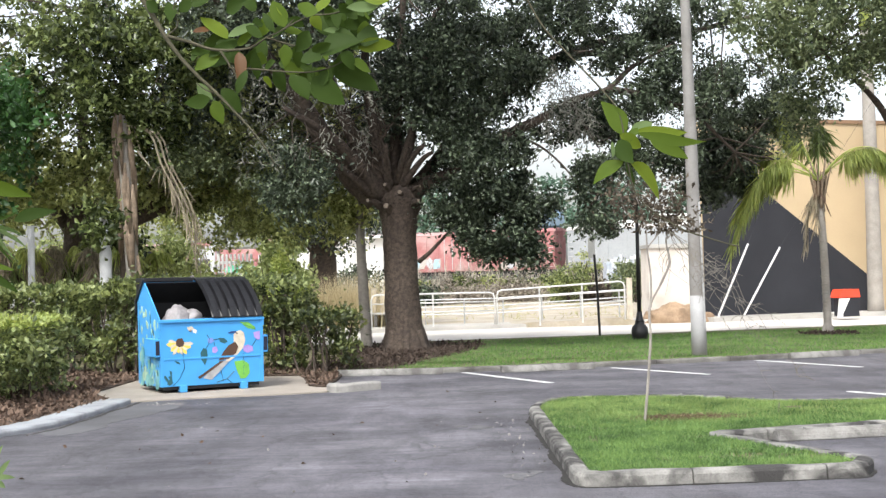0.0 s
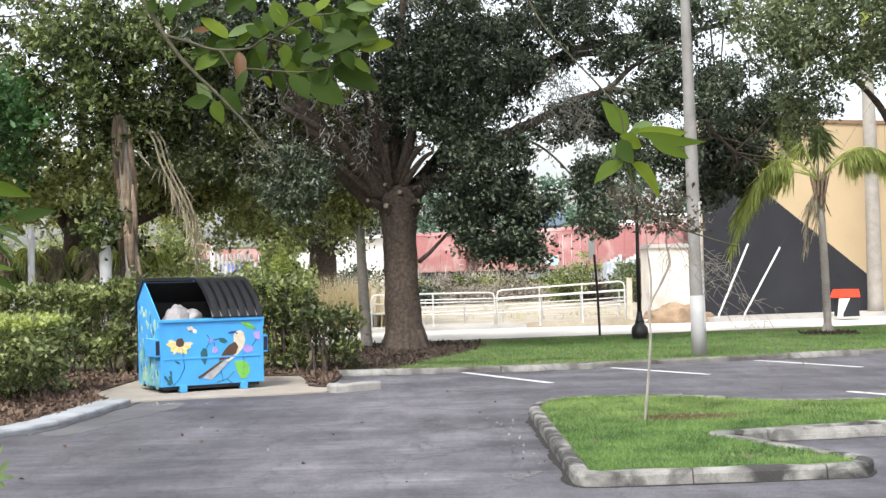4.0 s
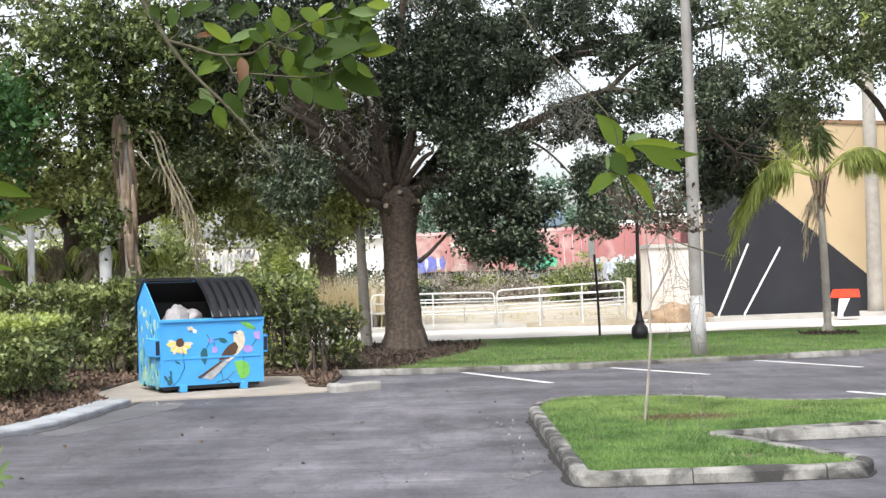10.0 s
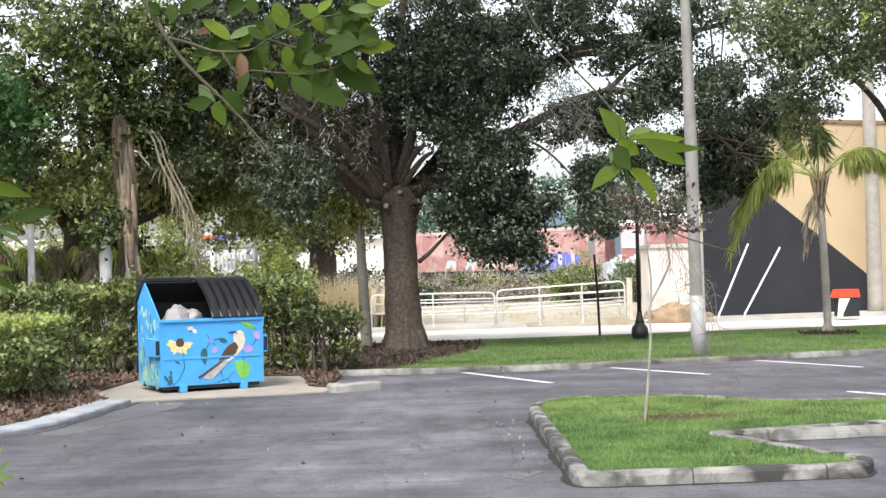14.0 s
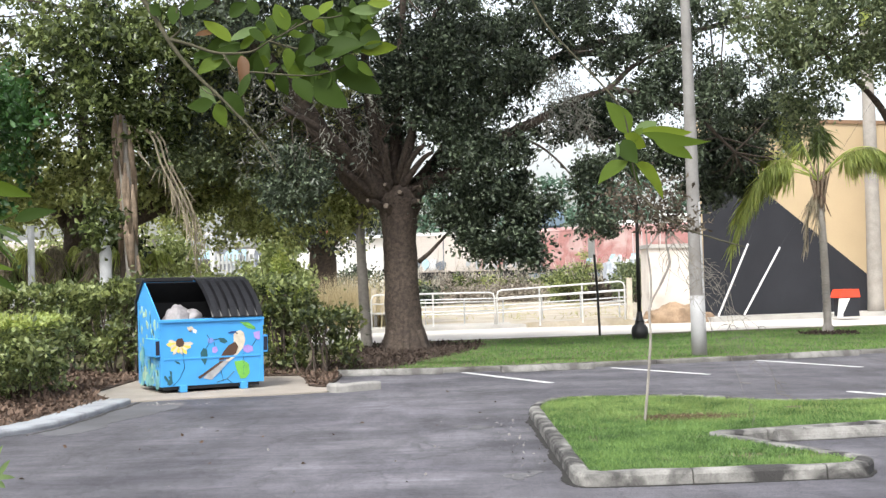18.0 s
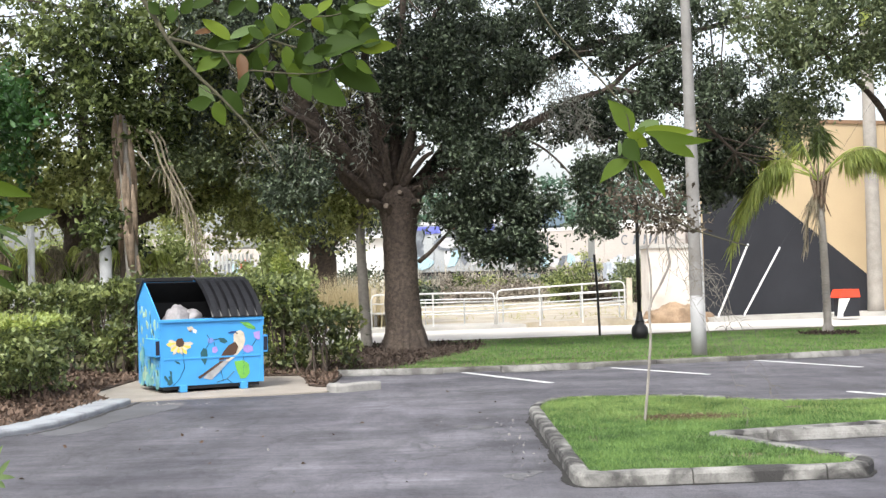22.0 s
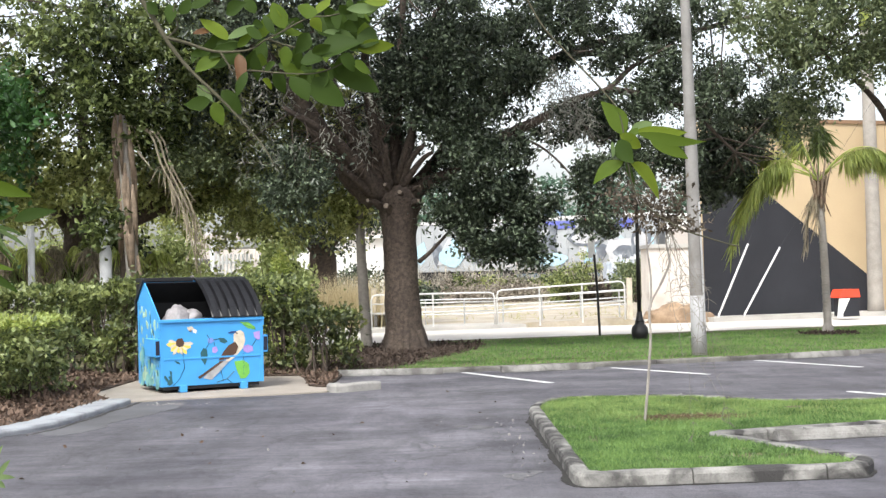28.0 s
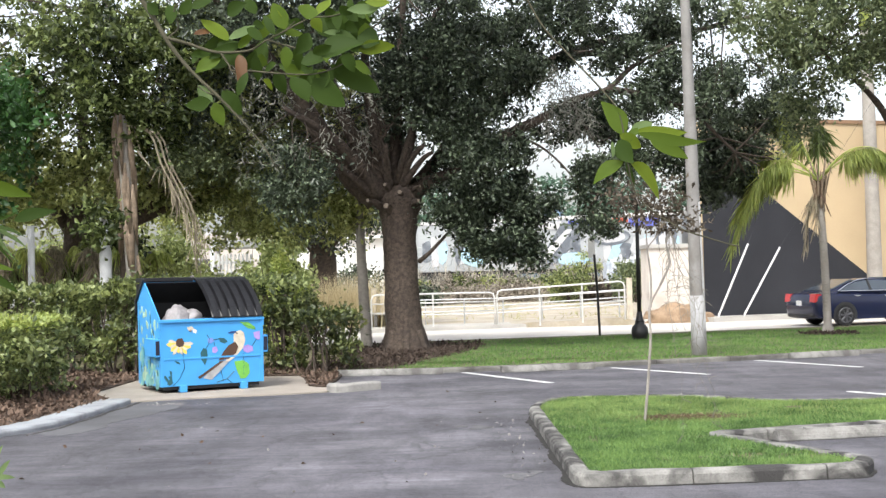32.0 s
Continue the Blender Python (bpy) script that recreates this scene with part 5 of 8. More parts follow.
shrub(7.4, 76, 1.2, 2.3, 71, M_HEDGE_L, "rounded green shrub before the railway")
shrub(9.5, 78, 1.3, 1.3, 72, M_BROWN_LEAF, "low brown shrub before the railway")
shrub(1.0, 80, 2.0, 1.0, 73, M_WEEDS, "low scrubby bush before the railway")
shrub(-1.8, 77, 1.6, 1.1, 74, M_OAK, "low dark bush before the railway")
shrub(4.6, 82, 2.0, 1.2, 75, M_WEEDS, "brown withered bush before the railway")
shrub(-6.2, 58, 1.6, 2.2, 76, M_OAK, "dark green shrub on the sandy ground")
shrub(-4.1, 62, 1.5, 2.3, 77, M_OAK, "dark green shrub on the sandy ground")
shrub(-6.75, 31.4, 0.7, 2.0, 172, M_OLIVE, "light green understorey shrub behind the hedge", 2200, 0.13)
shrub(-3.85, 30.0, 0.55, 2.25, 173, M_HEDGE_Y, "bright yellow-green shrub behind the hedge", 2200, 0.12)
for k, (x, y, r, h) in enumerate(((-14.2, 37.5, 1.5, 3.3), (-12.2, 38.5, 1.6, 3.0), (-10.2, 38.0, 1.5, 2.9), (-8.5, 38.8, 1.2, 3.2), (-6.6, 38.2, 1.1, 1.9), (-5.1, 39.0, 1.0, 3.0))):
    shrub(x, y, r, h, 180 + k, M_SUNNY if k % 2 else M_OLIVE, "sunlit yellow-green shrub behind the shady trees", 5600, 0.18)
rng = np.random.default_rng(79)
for k in range(20):
    x = -3.5 + 0.9 * k + rng.normal() * 0.5
    shrub(x, rng.uniform(85, 91), rng.uniform(0.7, 1.5), rng.uniform(0.9, 1.9) * (1.0 if x < 6 else 0.85), 200 + k, (M_HEDGE, M_WEEDS, M_OLIVE, M_WEEDS, M_WEEDS)[k % 5],
          ("low dark green bush before the railway", "grey dead bush before the railway", "light green bush before the railway", "grey dead bush before the railway", "grey dead bush before the railway")[k % 5], 800, 0.24)
shrub(8.9, 79, 0.9, 3.0, 221, M_OLIVE, "thin light green shrub by the sign post", 1000, 0.2)
shrub(12.6, 84, 1.2, 2.2, 222, M_OLIVE, "thin light green shrub before the white shed", 700, 0.2)
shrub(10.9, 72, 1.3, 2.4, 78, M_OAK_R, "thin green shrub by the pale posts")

# far trees behind the railway
rng = np.random.default_rng(80)
for i in range(26):
    x = -62 + i * 5.6 + rng.normal() * 1.5
    y = 190 + rng.normal() * 10
    h = rng.uniform(16.5, 20.5) if i > 10 else rng.uniform(5, 8)
    t = thing("far_tree", pose(x, y, 0), "distant hazy green tree behind the railway", "tree", "far trees")
    part("trunk", mesh_data("trunk", *tube([(0, 0, -0.1), (0, 0, h * 0.6)], [0.35, 0.2], 6), M_BARK), None, t)
    part("crown", leaves_mesh("crown", clump_points(rng, [((0, 0, h * 0.58), (3.9, 3, h * 0.40), 46)], 30, 1.2, 0.2), 0.75, M_FARTREE, rng, 0.6), None, t)


# ---- painted rubbish bin ----
def flat_shape(name, pts, material, parent, label="", y=-0.003, thick=0.004):
    """A painted patch on the front: an outline in (x, z)."""
    return part(name, paint_bm(pts, y, y - thick), material, parent, label)


def paint_bm(pts, y0, y1, axis="y"):
    """A painted patch, its outline fitted to the front panel's width and height."""
    return side_prism_bm([(x * 0.966, z * 0.975) for x, z in pts], y0, y1, axis)


BW, BD = 1.69, 1.29
bin_ = thing("rubbish_bin", pose(-4.44, 19.83, 0.02, 0, 0, 28.5), "open steel rubbish bin painted sky blue with a bird and flowers", "rubbish bin")
PROF = [(0.0, 0.10), (BD, 0.10), (BD, 1.44), (BD * 0.69, 1.76), (0.0, 1.145)]
front = part("front_panel", box_bm((0, 0, 0.10), (BW, 0.02, 1.145), 0.004), M_BLUE, bin_)
for x0 in (0.0, BW - 0.02):
    part("side_panel", side_prism_bm([(a + (0.022 if a == 0 else 0), z) for a, z in PROF], x0, x0 + 0.02), M_BLUE, bin_)
part("back_panel", box_bm((0.021, BD - 0.02, 0.10), (BW - 0.021, BD - 0.001, 1.44)), M_BLUE, bin_)
# Near-black sheets over the inner faces stand for the shade in the bin.
part("slope_liner", side_prism_bm([(BD - 0.035, 1.425), (BD * 0.69 - 0.055, 1.735), (BD * 0.69 - 0.065, 1.725), (BD - 0.045, 1.40)], 0.022, BW - 0.022), M_BIN_SHADE, bin_, "near-black sheet that stands for shade inside the bin")
for x0 in (0.0205, BW - 0.0265):
    part("side_liner", side_prism_bm([(0.03, 0.14), (BD - 0.045, 0.14), (BD - 0.045, 1.40), (BD * 0.70, 1.70), (0.03, 1.13)], x0, x0 + 0.006), M_BIN_SHADE, bin_, "near-black sheet that stands for shade inside the bin")
part("back_slope", side_prism_bm([(BD - 0.001, 1.445), (BD * 0.69, 1.765), (BD * 0.69 - 0.05, 1.74), (BD - 0.03, 1.43)], 0.021, BW - 0.021), M_BLUE, bin_)
part("floor", box_bm((0.021, 0.021, 0.10), (BW - 0.021, BD - 0.021, 0.13)), M_BIN_SHADE, bin_)
part("shade_back", box_bm((0.022, BD - 0.04, 0.14), (BW - 0.022, BD - 0.022, 1.40)), M_BIN_SHADE, bin_, "near-black sheet that stands for shade inside the bin")
part("rim", box_bm((-0.02, -0.035, 1.095), (BW + 0.02, 0.03, 1.15), 0.01), M_BLUE, bin_)
part("belt_seam", box_bm((-0.005, -0.012, 0.515), (BW + 0.005, 0.0, 0.545), 0.003), M_BLUE, bin_)
part("base_skid", box_bm((0.06, 0.05, 0.045), (BW - 0.06, BD - 0.05, 0.098)), M_DARKSTEEL, bin_, "black underside")
for x in (0.36, 1.36):
    part("foot", box_bm((x - 0.06, -0.02, 0.0), (x + 0.06, 0.12, 0.12), 0.01), M_BLUE, bin_)
    part("foot", box_bm((x - 0.06, BD - 0.14, 0.0), (x + 0.06, BD - 0.02, 0.11), 0.01), M_BLUE, bin_)
for s, x in ((-1, -0.085), (1, BW)):
    pk = part("fork_pocket", box_bm((x, 0.0, 0.57), (x + 0.085, BD * 0.45, 0.85), 0.008), M_BLUE, bin_)
    # The pocket is solid; its shaded hollow is a dark plate.
    part("pocket_mouth", box_bm((x + 0.012, -0.004, 0.60), (x + 0.073, 0.004, 0.82)), M_MOUTH, pk, "dark plate standing for the shade in the pocket's mouth")
part("corner_post", box_bm((0.0, -0.01, 0.10), (0.05, 0.0, 1.09)), M_BLUE, bin_)
part("corner_post", box_bm((BW - 0.05, -0.01, 0.10), (BW, 0.0, 1.09)), M_BLUE, bin_)


def ribbed_lid(x0, x1, n, dense=5):
    """A plastic lid: ribs run down the slope, front edge turned down. Drawn on the slope from ridge to front rim."""
    a, b = Vector((0, BD * 0.69, 1.79)), Vector((0, -0.05, 1.165))
    nrm = Vector((0, -(b - a).z, (b - a).y)).normalized() * -1
    if nrm.z < 0:
        nrm = -nrm
    vs, fs = [], []
    cols = []
    for i in range(n):
        w = (x1 - x0) / n
        x = x0 + i * w
        cols += [(x + w * 0.04, 0.0), (x + w * 0.16, 0.055), (x + w * 0.7, 0.055), (x + w * 0.82, 0.0)]
    rows = 8
    for r in range(rows + 1):
        t = r / rows
        bulge = math.sin(math.pi * t) * 0.06 + (0.03 if 0 < t < 1 else 0)
        for x, h in cols:
            p = a.lerp(b, t) + nrm * (bulge + h * min(1, 4 * t, 5 * (1 - t) + 0.2))
            vs.append((x, p.y, p.z))
    m = len(cols)
    for r in range(rows):
        for c in range(m - 1):
            k = r * m + c
            fs.append((k, k + 1, k + m + 1, k + m))
    o = len(vs)
    vs += [(v[0], v[1] + nrm.y * -0.02, v[2] + nrm.z * -0.02) for v in vs]
    fs += [tuple(i + o for i in f[::-1]) for f in fs]
    edge = [i for i in range(m)] + [m * (r + 1) - 1 for r in range(1, rows)] + [m * rows + i for i in range(m - 1, -1, -1)] + [m * r for r in range(rows - 1, 0, -1)]
    for i in range(len(edge)):
        p, q = edge[i], edge[(i + 1) % len(edge)]
        fs.append((p, q, q + o, p + o))
    return vs, fs


part("lid", mesh_data("lid", *ribbed_lid(BW * 0.49, BW + 0.02, 6), M_BLACKP), None, bin_, "closed ribbed black plastic lid")
op = part("lid", box_bm((0.0, BD + 0.02, 0.75), (BW * 0.48, BD + 0.07, 1.72), 0.015), M_BLACKP, bin_, "opened black lid hanging down behind")
part("lid_side", side_prism_bm([(BD * 0.69 - 0.06, 1.78), (BD * 0.69 + 0.06, 1.80), (BD + 0.09, 1.44), (BD + 0.06, 1.2), (BD + 0.02, 1.25), (BD + 0.015, 1.43)], -0.03, -0.005), M_BLACKP, bin_, "turned-down black edge of the open lid")
part("hinge_bar", mesh_data("hinge_bar", *tube([(-0.03, BD * 0.69, 1.79), (BW + 0.03, BD * 0.69, 1.79)], 0.018, 8), M_DARKSTEEL), None, bin_)
part("lid_edge", box_bm((-0.01, BD * 0.69 - 0.07, 1.745), (BW * 0.48, BD + 0.06, 1.815), 0.012), M_BLACKP, bin_, "turned-back edge of the open lid")
part("hinge_lug", box_bm((BW * 0.47, BD * 0.69, 1.765), (BW * 0.5, BD * 0.75, 1.84), 0.006), M_CONC, bin_)
for s in (0.02, BW - 0.02):
    part("side_strap", box_bm((s - 0.035 if s < 1 else s, -0.02, 1.0), (s if s < 1 else s + 0.035, 0.05, 1.14), 0.004), M_BLUE, bin_)

P_YEL, P_CRM, P_BRN = plain("paint_yellow", (0.85, 0.62, 0.12), 0.5), plain("paint_cream", (0.70, 0.63, 0.51), 0.5, var=0.15, scale=9), plain("paint_brown", (0.10, 0.05, 0.03), 0.5, var=0.2)
P_GRN, P_DGR, P_PUR = plain("paint_green", (0.18, 0.50, 0.08), 0.5, var=0.15, scale=8), plain("paint_dark_green", (0.02, 0.10, 0.12), 0.5), plain("paint_violet", (0.42, 0.30, 0.72), 0.5, var=0.15, scale=8)
P_PALE = plain("paint_pale_green", (0.45, 0.62, 0.45), 0.5, var=0.2, scale=8)
P_MINT, P_MIST, P_TEAL = plain("paint_mint", (0.22, 0.52, 0.52), 0.5, var=0.25, scale=7), plain("paint_mist", (0.17, 0.47, 0.76), 0.5, var=0.25, scale=7), plain("paint_teal", (0.03, 0.20, 0.30), 0.5)
P_TAIL = plain("paint_grey", (0.42, 0.43, 0.44), 0.5, var=0.2, scale=9)
P_NAVY, P_WHT, P_LILAC = plain("paint_navy", (0.02, 0.06, 0.22), 0.5), plain("paint_white", (0.8, 0.8, 0.8), 0.5), plain("paint_lilac", (0.20, 0.30, 0.70), 0.5)
flower = part("painted_flower", paint_bm([(0.289, 0.87), (0.363, 0.873), (0.395, 0.806), (0.376, 0.742), (0.305, 0.733), (0.257, 0.768), (0.26, 0.836)], -0.008, -0.011, "y"), P_BRN, bin_, "painted daisy with a brown centre")
for k in range(11):
    a = radians(160 + k * 20)
    cx, cz = 0.321, 0.78
    L0, L1, wd = 0.05, 0.2 + 0.03 * math.sin(k * 2.1), 0.034
    c, s = math.cos(a), math.sin(a) * 0.85
    p = [(cx + c * L0 - s * wd * 0.6, cz + s * L0 + c * wd * 0.6), (cx + c * L0 + s * wd * 0.6, cz + s * L0 - c * wd * 0.6), (cx + c * L1 * 0.8 + s * wd, cz + s * L1 * 0.8 - c * wd), (cx + c * L1, cz + s * L1), (cx + c * L1 * 0.8 - s * wd, cz + s * L1 * 0.8 + c * wd)]
    part("petal", paint_bm(p, -0.004 - 0.0002 * k, -0.007 - 0.0002 * k, "y"), P_YEL if k % 2 else P_CRM, flower, "yellow and cream petal")
bird = flat_shape("painted_bird", [(1.236, 0.892), (1.275, 0.949), (1.365, 0.963), (1.416, 0.919), (1.435, 0.788), (1.397, 0.672), (1.307, 0.581), (1.236, 0.511), (1.146, 0.459), (1.089, 0.473), (1.191, 0.592), (1.236, 0.738)], P_CRM, bin_, "painted mockingbird with brown wing")
part("beak", paint_bm([(1.121, 0.927), (1.198, 0.953), (1.288, 0.955), (1.275, 0.92), (1.204, 0.917)], -0.008, -0.011, "y"), P_NAVY, bird)
part("wing", paint_bm([(0.967, 0.485), (1.063, 0.637), (1.146, 0.725), (1.256, 0.779), (1.313, 0.699), (1.268, 0.589), (1.146, 0.506)], -0.008, -0.011, "y"), P_BRN, bird)
part("tail", paint_bm([(1.069, 0.48), (1.14, 0.459), (0.986, 0.306), (0.844, 0.177), (0.697, 0.213), (0.857, 0.342)], -0.008, -0.011, "y"), P_TAIL, bird)
part("tail", paint_bm([(0.999, 0.471), (1.069, 0.48), (0.851, 0.33), (0.645, 0.204), (0.607, 0.229)], -0.0085, -0.0115, "y"), P_BRN, bird, "dark tail feather")
part("eye", paint_bm([(1.275, 0.926), (1.3, 0.93), (1.307, 0.906), (1.281, 0.902)], -0.008, -0.012, "y"), P_BRN, bird)
for pts, mt, lb in (([(1.236, 0.457), (1.397, 0.465), (1.493, 0.401), (1.506, 0.253), (1.429, 0.168), (1.339, 0.172), (1.284, 0.293)], P_GRN, "painted green leaf"),
                    ([(1.349, 1.103), (1.493, 1.093), (1.606, 1.017), (1.622, 0.963), (1.477, 0.993)], P_GRN, "painted green leaf"),
                    ([(0.716, 0.703), (0.774, 0.671), (0.787, 0.552), (0.735, 0.418), (0.671, 0.528), (0.665, 0.628)], P_DGR, "painted dark leaf"),
                    ([(0.979, 0.853), (1.076, 0.846), (1.133, 0.784), (1.076, 0.757), (1.005, 0.784)], P_DGR, "painted dark leaf"),
                    ([(0.787, 0.847), (0.867, 0.861), (0.902, 0.807), (0.851, 0.768), (0.793, 0.782)], P_LILAC, "painted blue bloom"),
                    ([(0.864, 0.696), (0.931, 0.717), (0.967, 0.65), (0.915, 0.599), (0.864, 0.625)], P_PUR, "painted violet bloom"),
                    ([(1.397, 0.695), (1.477, 0.721), (1.564, 0.688), (1.57, 0.617), (1.477, 0.585), (1.403, 0.618)], P_PUR, "painted violet bloom"),
                    ([(1.583, 0.915), (1.686, 0.942), (1.756, 0.898), (1.75, 0.818), (1.654, 0.793), (1.596, 0.84)], P_PUR, "painted violet bloom"),
                    ([(0.096, 0.146), (0.144, 0.226), (0.119, 0.263), (0.157, 0.279), (0.144, 0.368), (0.183, 0.343), (0.183, 0.225), (0.202, 0.159), (0.144, 0.12)], P_DGR, "painted grass tuft"),
                    ([(0.022, 0.291), (0.08, 0.283), (0.138, 0.197), (0.112, 0.169)], P_DGR, "painted grass blade"),
                    ([(0.228, 0.518), (0.305, 0.491), (0.324, 0.455), (0.267, 0.469)], P_DGR, "painted stem leaf"),
                    ([(0.446, 1.046), (0.53, 1.06), (0.568, 1.017), (0.504, 0.979), (0.459, 1.004)], P_CRM, "painted bee"),
                    ([(0.546, 1.018), (0.613, 0.997), (0.594, 0.939), (0.543, 0.965)], P_WHT, "painted bee wing"),
                    ([(0.478, 1.003), (0.523, 1.007), (0.517, 0.966), (0.485, 0.973)], P_BRN, "painted bee stripe")):
    flat_shape("painted_shape", pts, mt, bin_, lb)
for path in (([(0.363, 0.719), (0.376, 0.571), (0.395, 0.392), (0.305, 0.219), (0.202, 0.117)]), ([(0.78, 0.913), (0.825, 0.846), (0.803, 0.758), (0.755, 0.677)]), ([(0.883, 0.828), (0.979, 0.839)]), ([(0.899, 0.783), (0.915, 0.709)]), ([(0.999, 0.365), (1.031, 0.216), (1.044, 0.141)]), ([(0.931, 0.131), (1.108, 0.182), (1.236, 0.295)]), ([(1.108, 0.182), (1.198, 0.104)]), ([(1.397, 0.583), (1.41, 0.405), (1.397, 0.228)]), ([(1.557, 0.694), (1.638, 0.809)]), ([(1.429, 1.055), (1.622, 0.972)])):
    part("painted_stem", mesh_data("painted_stem", *tube([(x * 0.966, -0.004, z * 0.975) for x, z in path], 0.009, 5, flat=0.35), P_DGR), None, bin_)
# flowers painted on the side
rng = np.random.default_rng(90)
for k in range(92):
    low = k % 3 != 2
    yy = rng.uniform(0.05, BD * 0.93)
    zz = 0.14 + 0.5 * rng.random() ** 1.7 if low else rng.uniform(0.7, 1.05 + 0.35 * yy)
    if k % 5 == 4:
        h, w = rng.uniform(0.05, 0.14), rng.uniform(0.008, 0.02)
        pts = [(yy - w, zz - h), (yy + w, zz - h * 0.9), (yy + w * 2.6, zz), (yy + w * 2.4, zz + h), (yy - w * 0.2, zz + h * 0.3)]
        mt = P_DGR if k % 2 else P_TEAL
    else:
        r = rng.uniform(0.035, 0.085) if low else rng.uniform(0.02, 0.05)
        pts = [(yy + r * (0.75 + 0.5 * rng.random()) * math.cos(a), zz + r * (0.9 + 0.7 * rng.random()) * math.sin(a)) for a in lerp_list(0, 6.283, 11)[:-1]]
        mt = (P_PALE, P_MINT, P_MIST, P_MINT, P_MIST, P_PALE)[k % 6] if low else (P_MIST, P_MIST, P_PALE)[k % 3]
    part("painted_shape", side_prism_bm(pts, -0.001, -0.003 - 0.00005 * k), mt, bin_, "pale flowers and grass painted on the bin's side")

bag = thing("rubbish_bag", bin_.matrix_basis @ pose(0.40, 0.42, 0.131), "tied whitish plastic rubbish bag inside the bin", "rubbish bag")
bm = bmesh.new()
bmesh.ops.create_icosphere(bm, subdivisions=4, radius=1.0)
for v in bm.verts:
    p = v.co.copy()
    k = 1 + 0.12 * noise.noise(p * 1.8) + 0.09 * noise.noise(p * 5) - 0.05 * abs(noise.noise(p * 9))
    v.co = Vector((p.x * 0.31 * k, p.y * 0.28 * k, max(-0.64, p.z * 0.60 * k) + 0.64))
part("sack", bm, M_BAG, bag, smooth=True)
bm = bmesh.new()
bmesh.ops.create_icosphere(bm, subdivisions=3, radius=1.0)
for v in bm.verts:
    p = v.co.copy()
    k = 1 + 0.15 * noise.noise(p * 3.1)
    v.co = Vector((p.x * 0.17 * k + 0.24, p.y * 0.2 * k, p.z * 0.15 * k + 1.02))
part("sack_fold", bm, M_BAG, bag, smooth=True)
fill = thing("rubbish_bag", bin_.matrix_basis @ pose(0.95, 0.55, 0.131), "grey rubbish bag low inside the bin", "rubbish bag")
bm = bmesh.new()
bmesh.ops.create_icosphere(bm, subdivisions=3, radius=1.0)
for v in bm.verts:
    p = v.co.copy()
    k = 1 + 0.2 * noise.noise(p * 2.5)
    v.co = Vector((p.x * 0.36 * k, p.y * 0.34 * k, max(-0.5, p.z * 0.5 * k) + 0.5))
part("sack", bm, M_DARKSTEEL, fill, smooth=True)

# ---- poles, lamp, signs ----
pole = thing("utility_pole", pose(5.02, 25.18, 0.1), "weathered round utility pole with a whitewashed foot", "pole")
part("shaft", mesh_data("shaft", *tube([(0, 0, -0.1), (-0.006, 0, 0.6), (-0.02, 0, 1.5), (-0.05, 0, 4), (-0.1, 0, 7.8), (-0.13, 0, 9.5)], [0.15, 0.147, 0.142, 0.126, 0.088, 0.078], 16), M_POLE, True), None, pole)
part("whitewashed_foot", mesh_data("whitewashed_foot", *tube([(0, 0, -0.05), (-0.006, 0, 0.6), (-0.015, 0, 1.15)], [0.156, 0.152, 0.148], 16), M_POLE_W, True), None, pole, "whitewashed lower part")
part("conduit", mesh_data("conduit", *tube([(0.10, -0.14, 0.5), (0.075, -0.13, 2.0), (0.05, -0.125, 3.0)], 0.02, 8), M_POLE_W), None, pole)
part("cable", mesh_data("cable", *tube([(-0.1, 0.0, 8.6), (14, 3, 9.4)], 0.012, 5), M_BLACKP), None, pole)

lamp = thing("street_lamp", pose(4.88, 31.9, 0.1), "black cast-iron lamp post with a bulbous base", "street lamp")
part("base", mesh_data("base", *tube([(0, 0, -0.06), (0, 0, 0.05), (0, 0, 0.12), (0, 0, 0.26), (0, 0, 0.33), (0, 0, 0.36), (0, 0, 0.4)], [0.18, 0.2, 0.215, 0.2, 0.14, 0.115, 0.13], 18), M_IRON, True), None, lamp)
part("base_neck", mesh_data("base_neck", *tube([(0, 0, 0.39), (0, 0, 0.45), (0, 0, 0.53), (0, 0, 0.66)], [0.125, 0.1, 0.078, 0.064], 14), M_IRON, True), None, lamp)
part("shaft", mesh_data("shaft", *tube([(0, 0, 0.62), (0, 0, 2.0), (0, 0, 3.35)], [0.054, 0.048, 0.042], 12), M_IRON, True), None, lamp)
part("collar", mesh_data("collar", *tube([(0, 0, 3.3), (0, 0, 3.36), (0, 0, 3.5)], [0.06, 0.09, 0.06], 12), M_IRON, True), None, lamp)
sign = thing("sign_post", pose(4.16, 34.2, 0.1), "thin dark sign post with a small white plate", "sign")
part("post", mesh_data("post", *tube([(0, 0, -0.1), (-0.04, 0, 1.2), (-0.1, 0, 2.15)], 0.034, 8), M_IRON), None, sign)
part("plate", box_bm((-0.26, -0.012, 2.05), (-0.08, 0.0, 2.6), 0.004), plain("sign_white", (0.9, 0.9, 0.9), 0.4), sign)

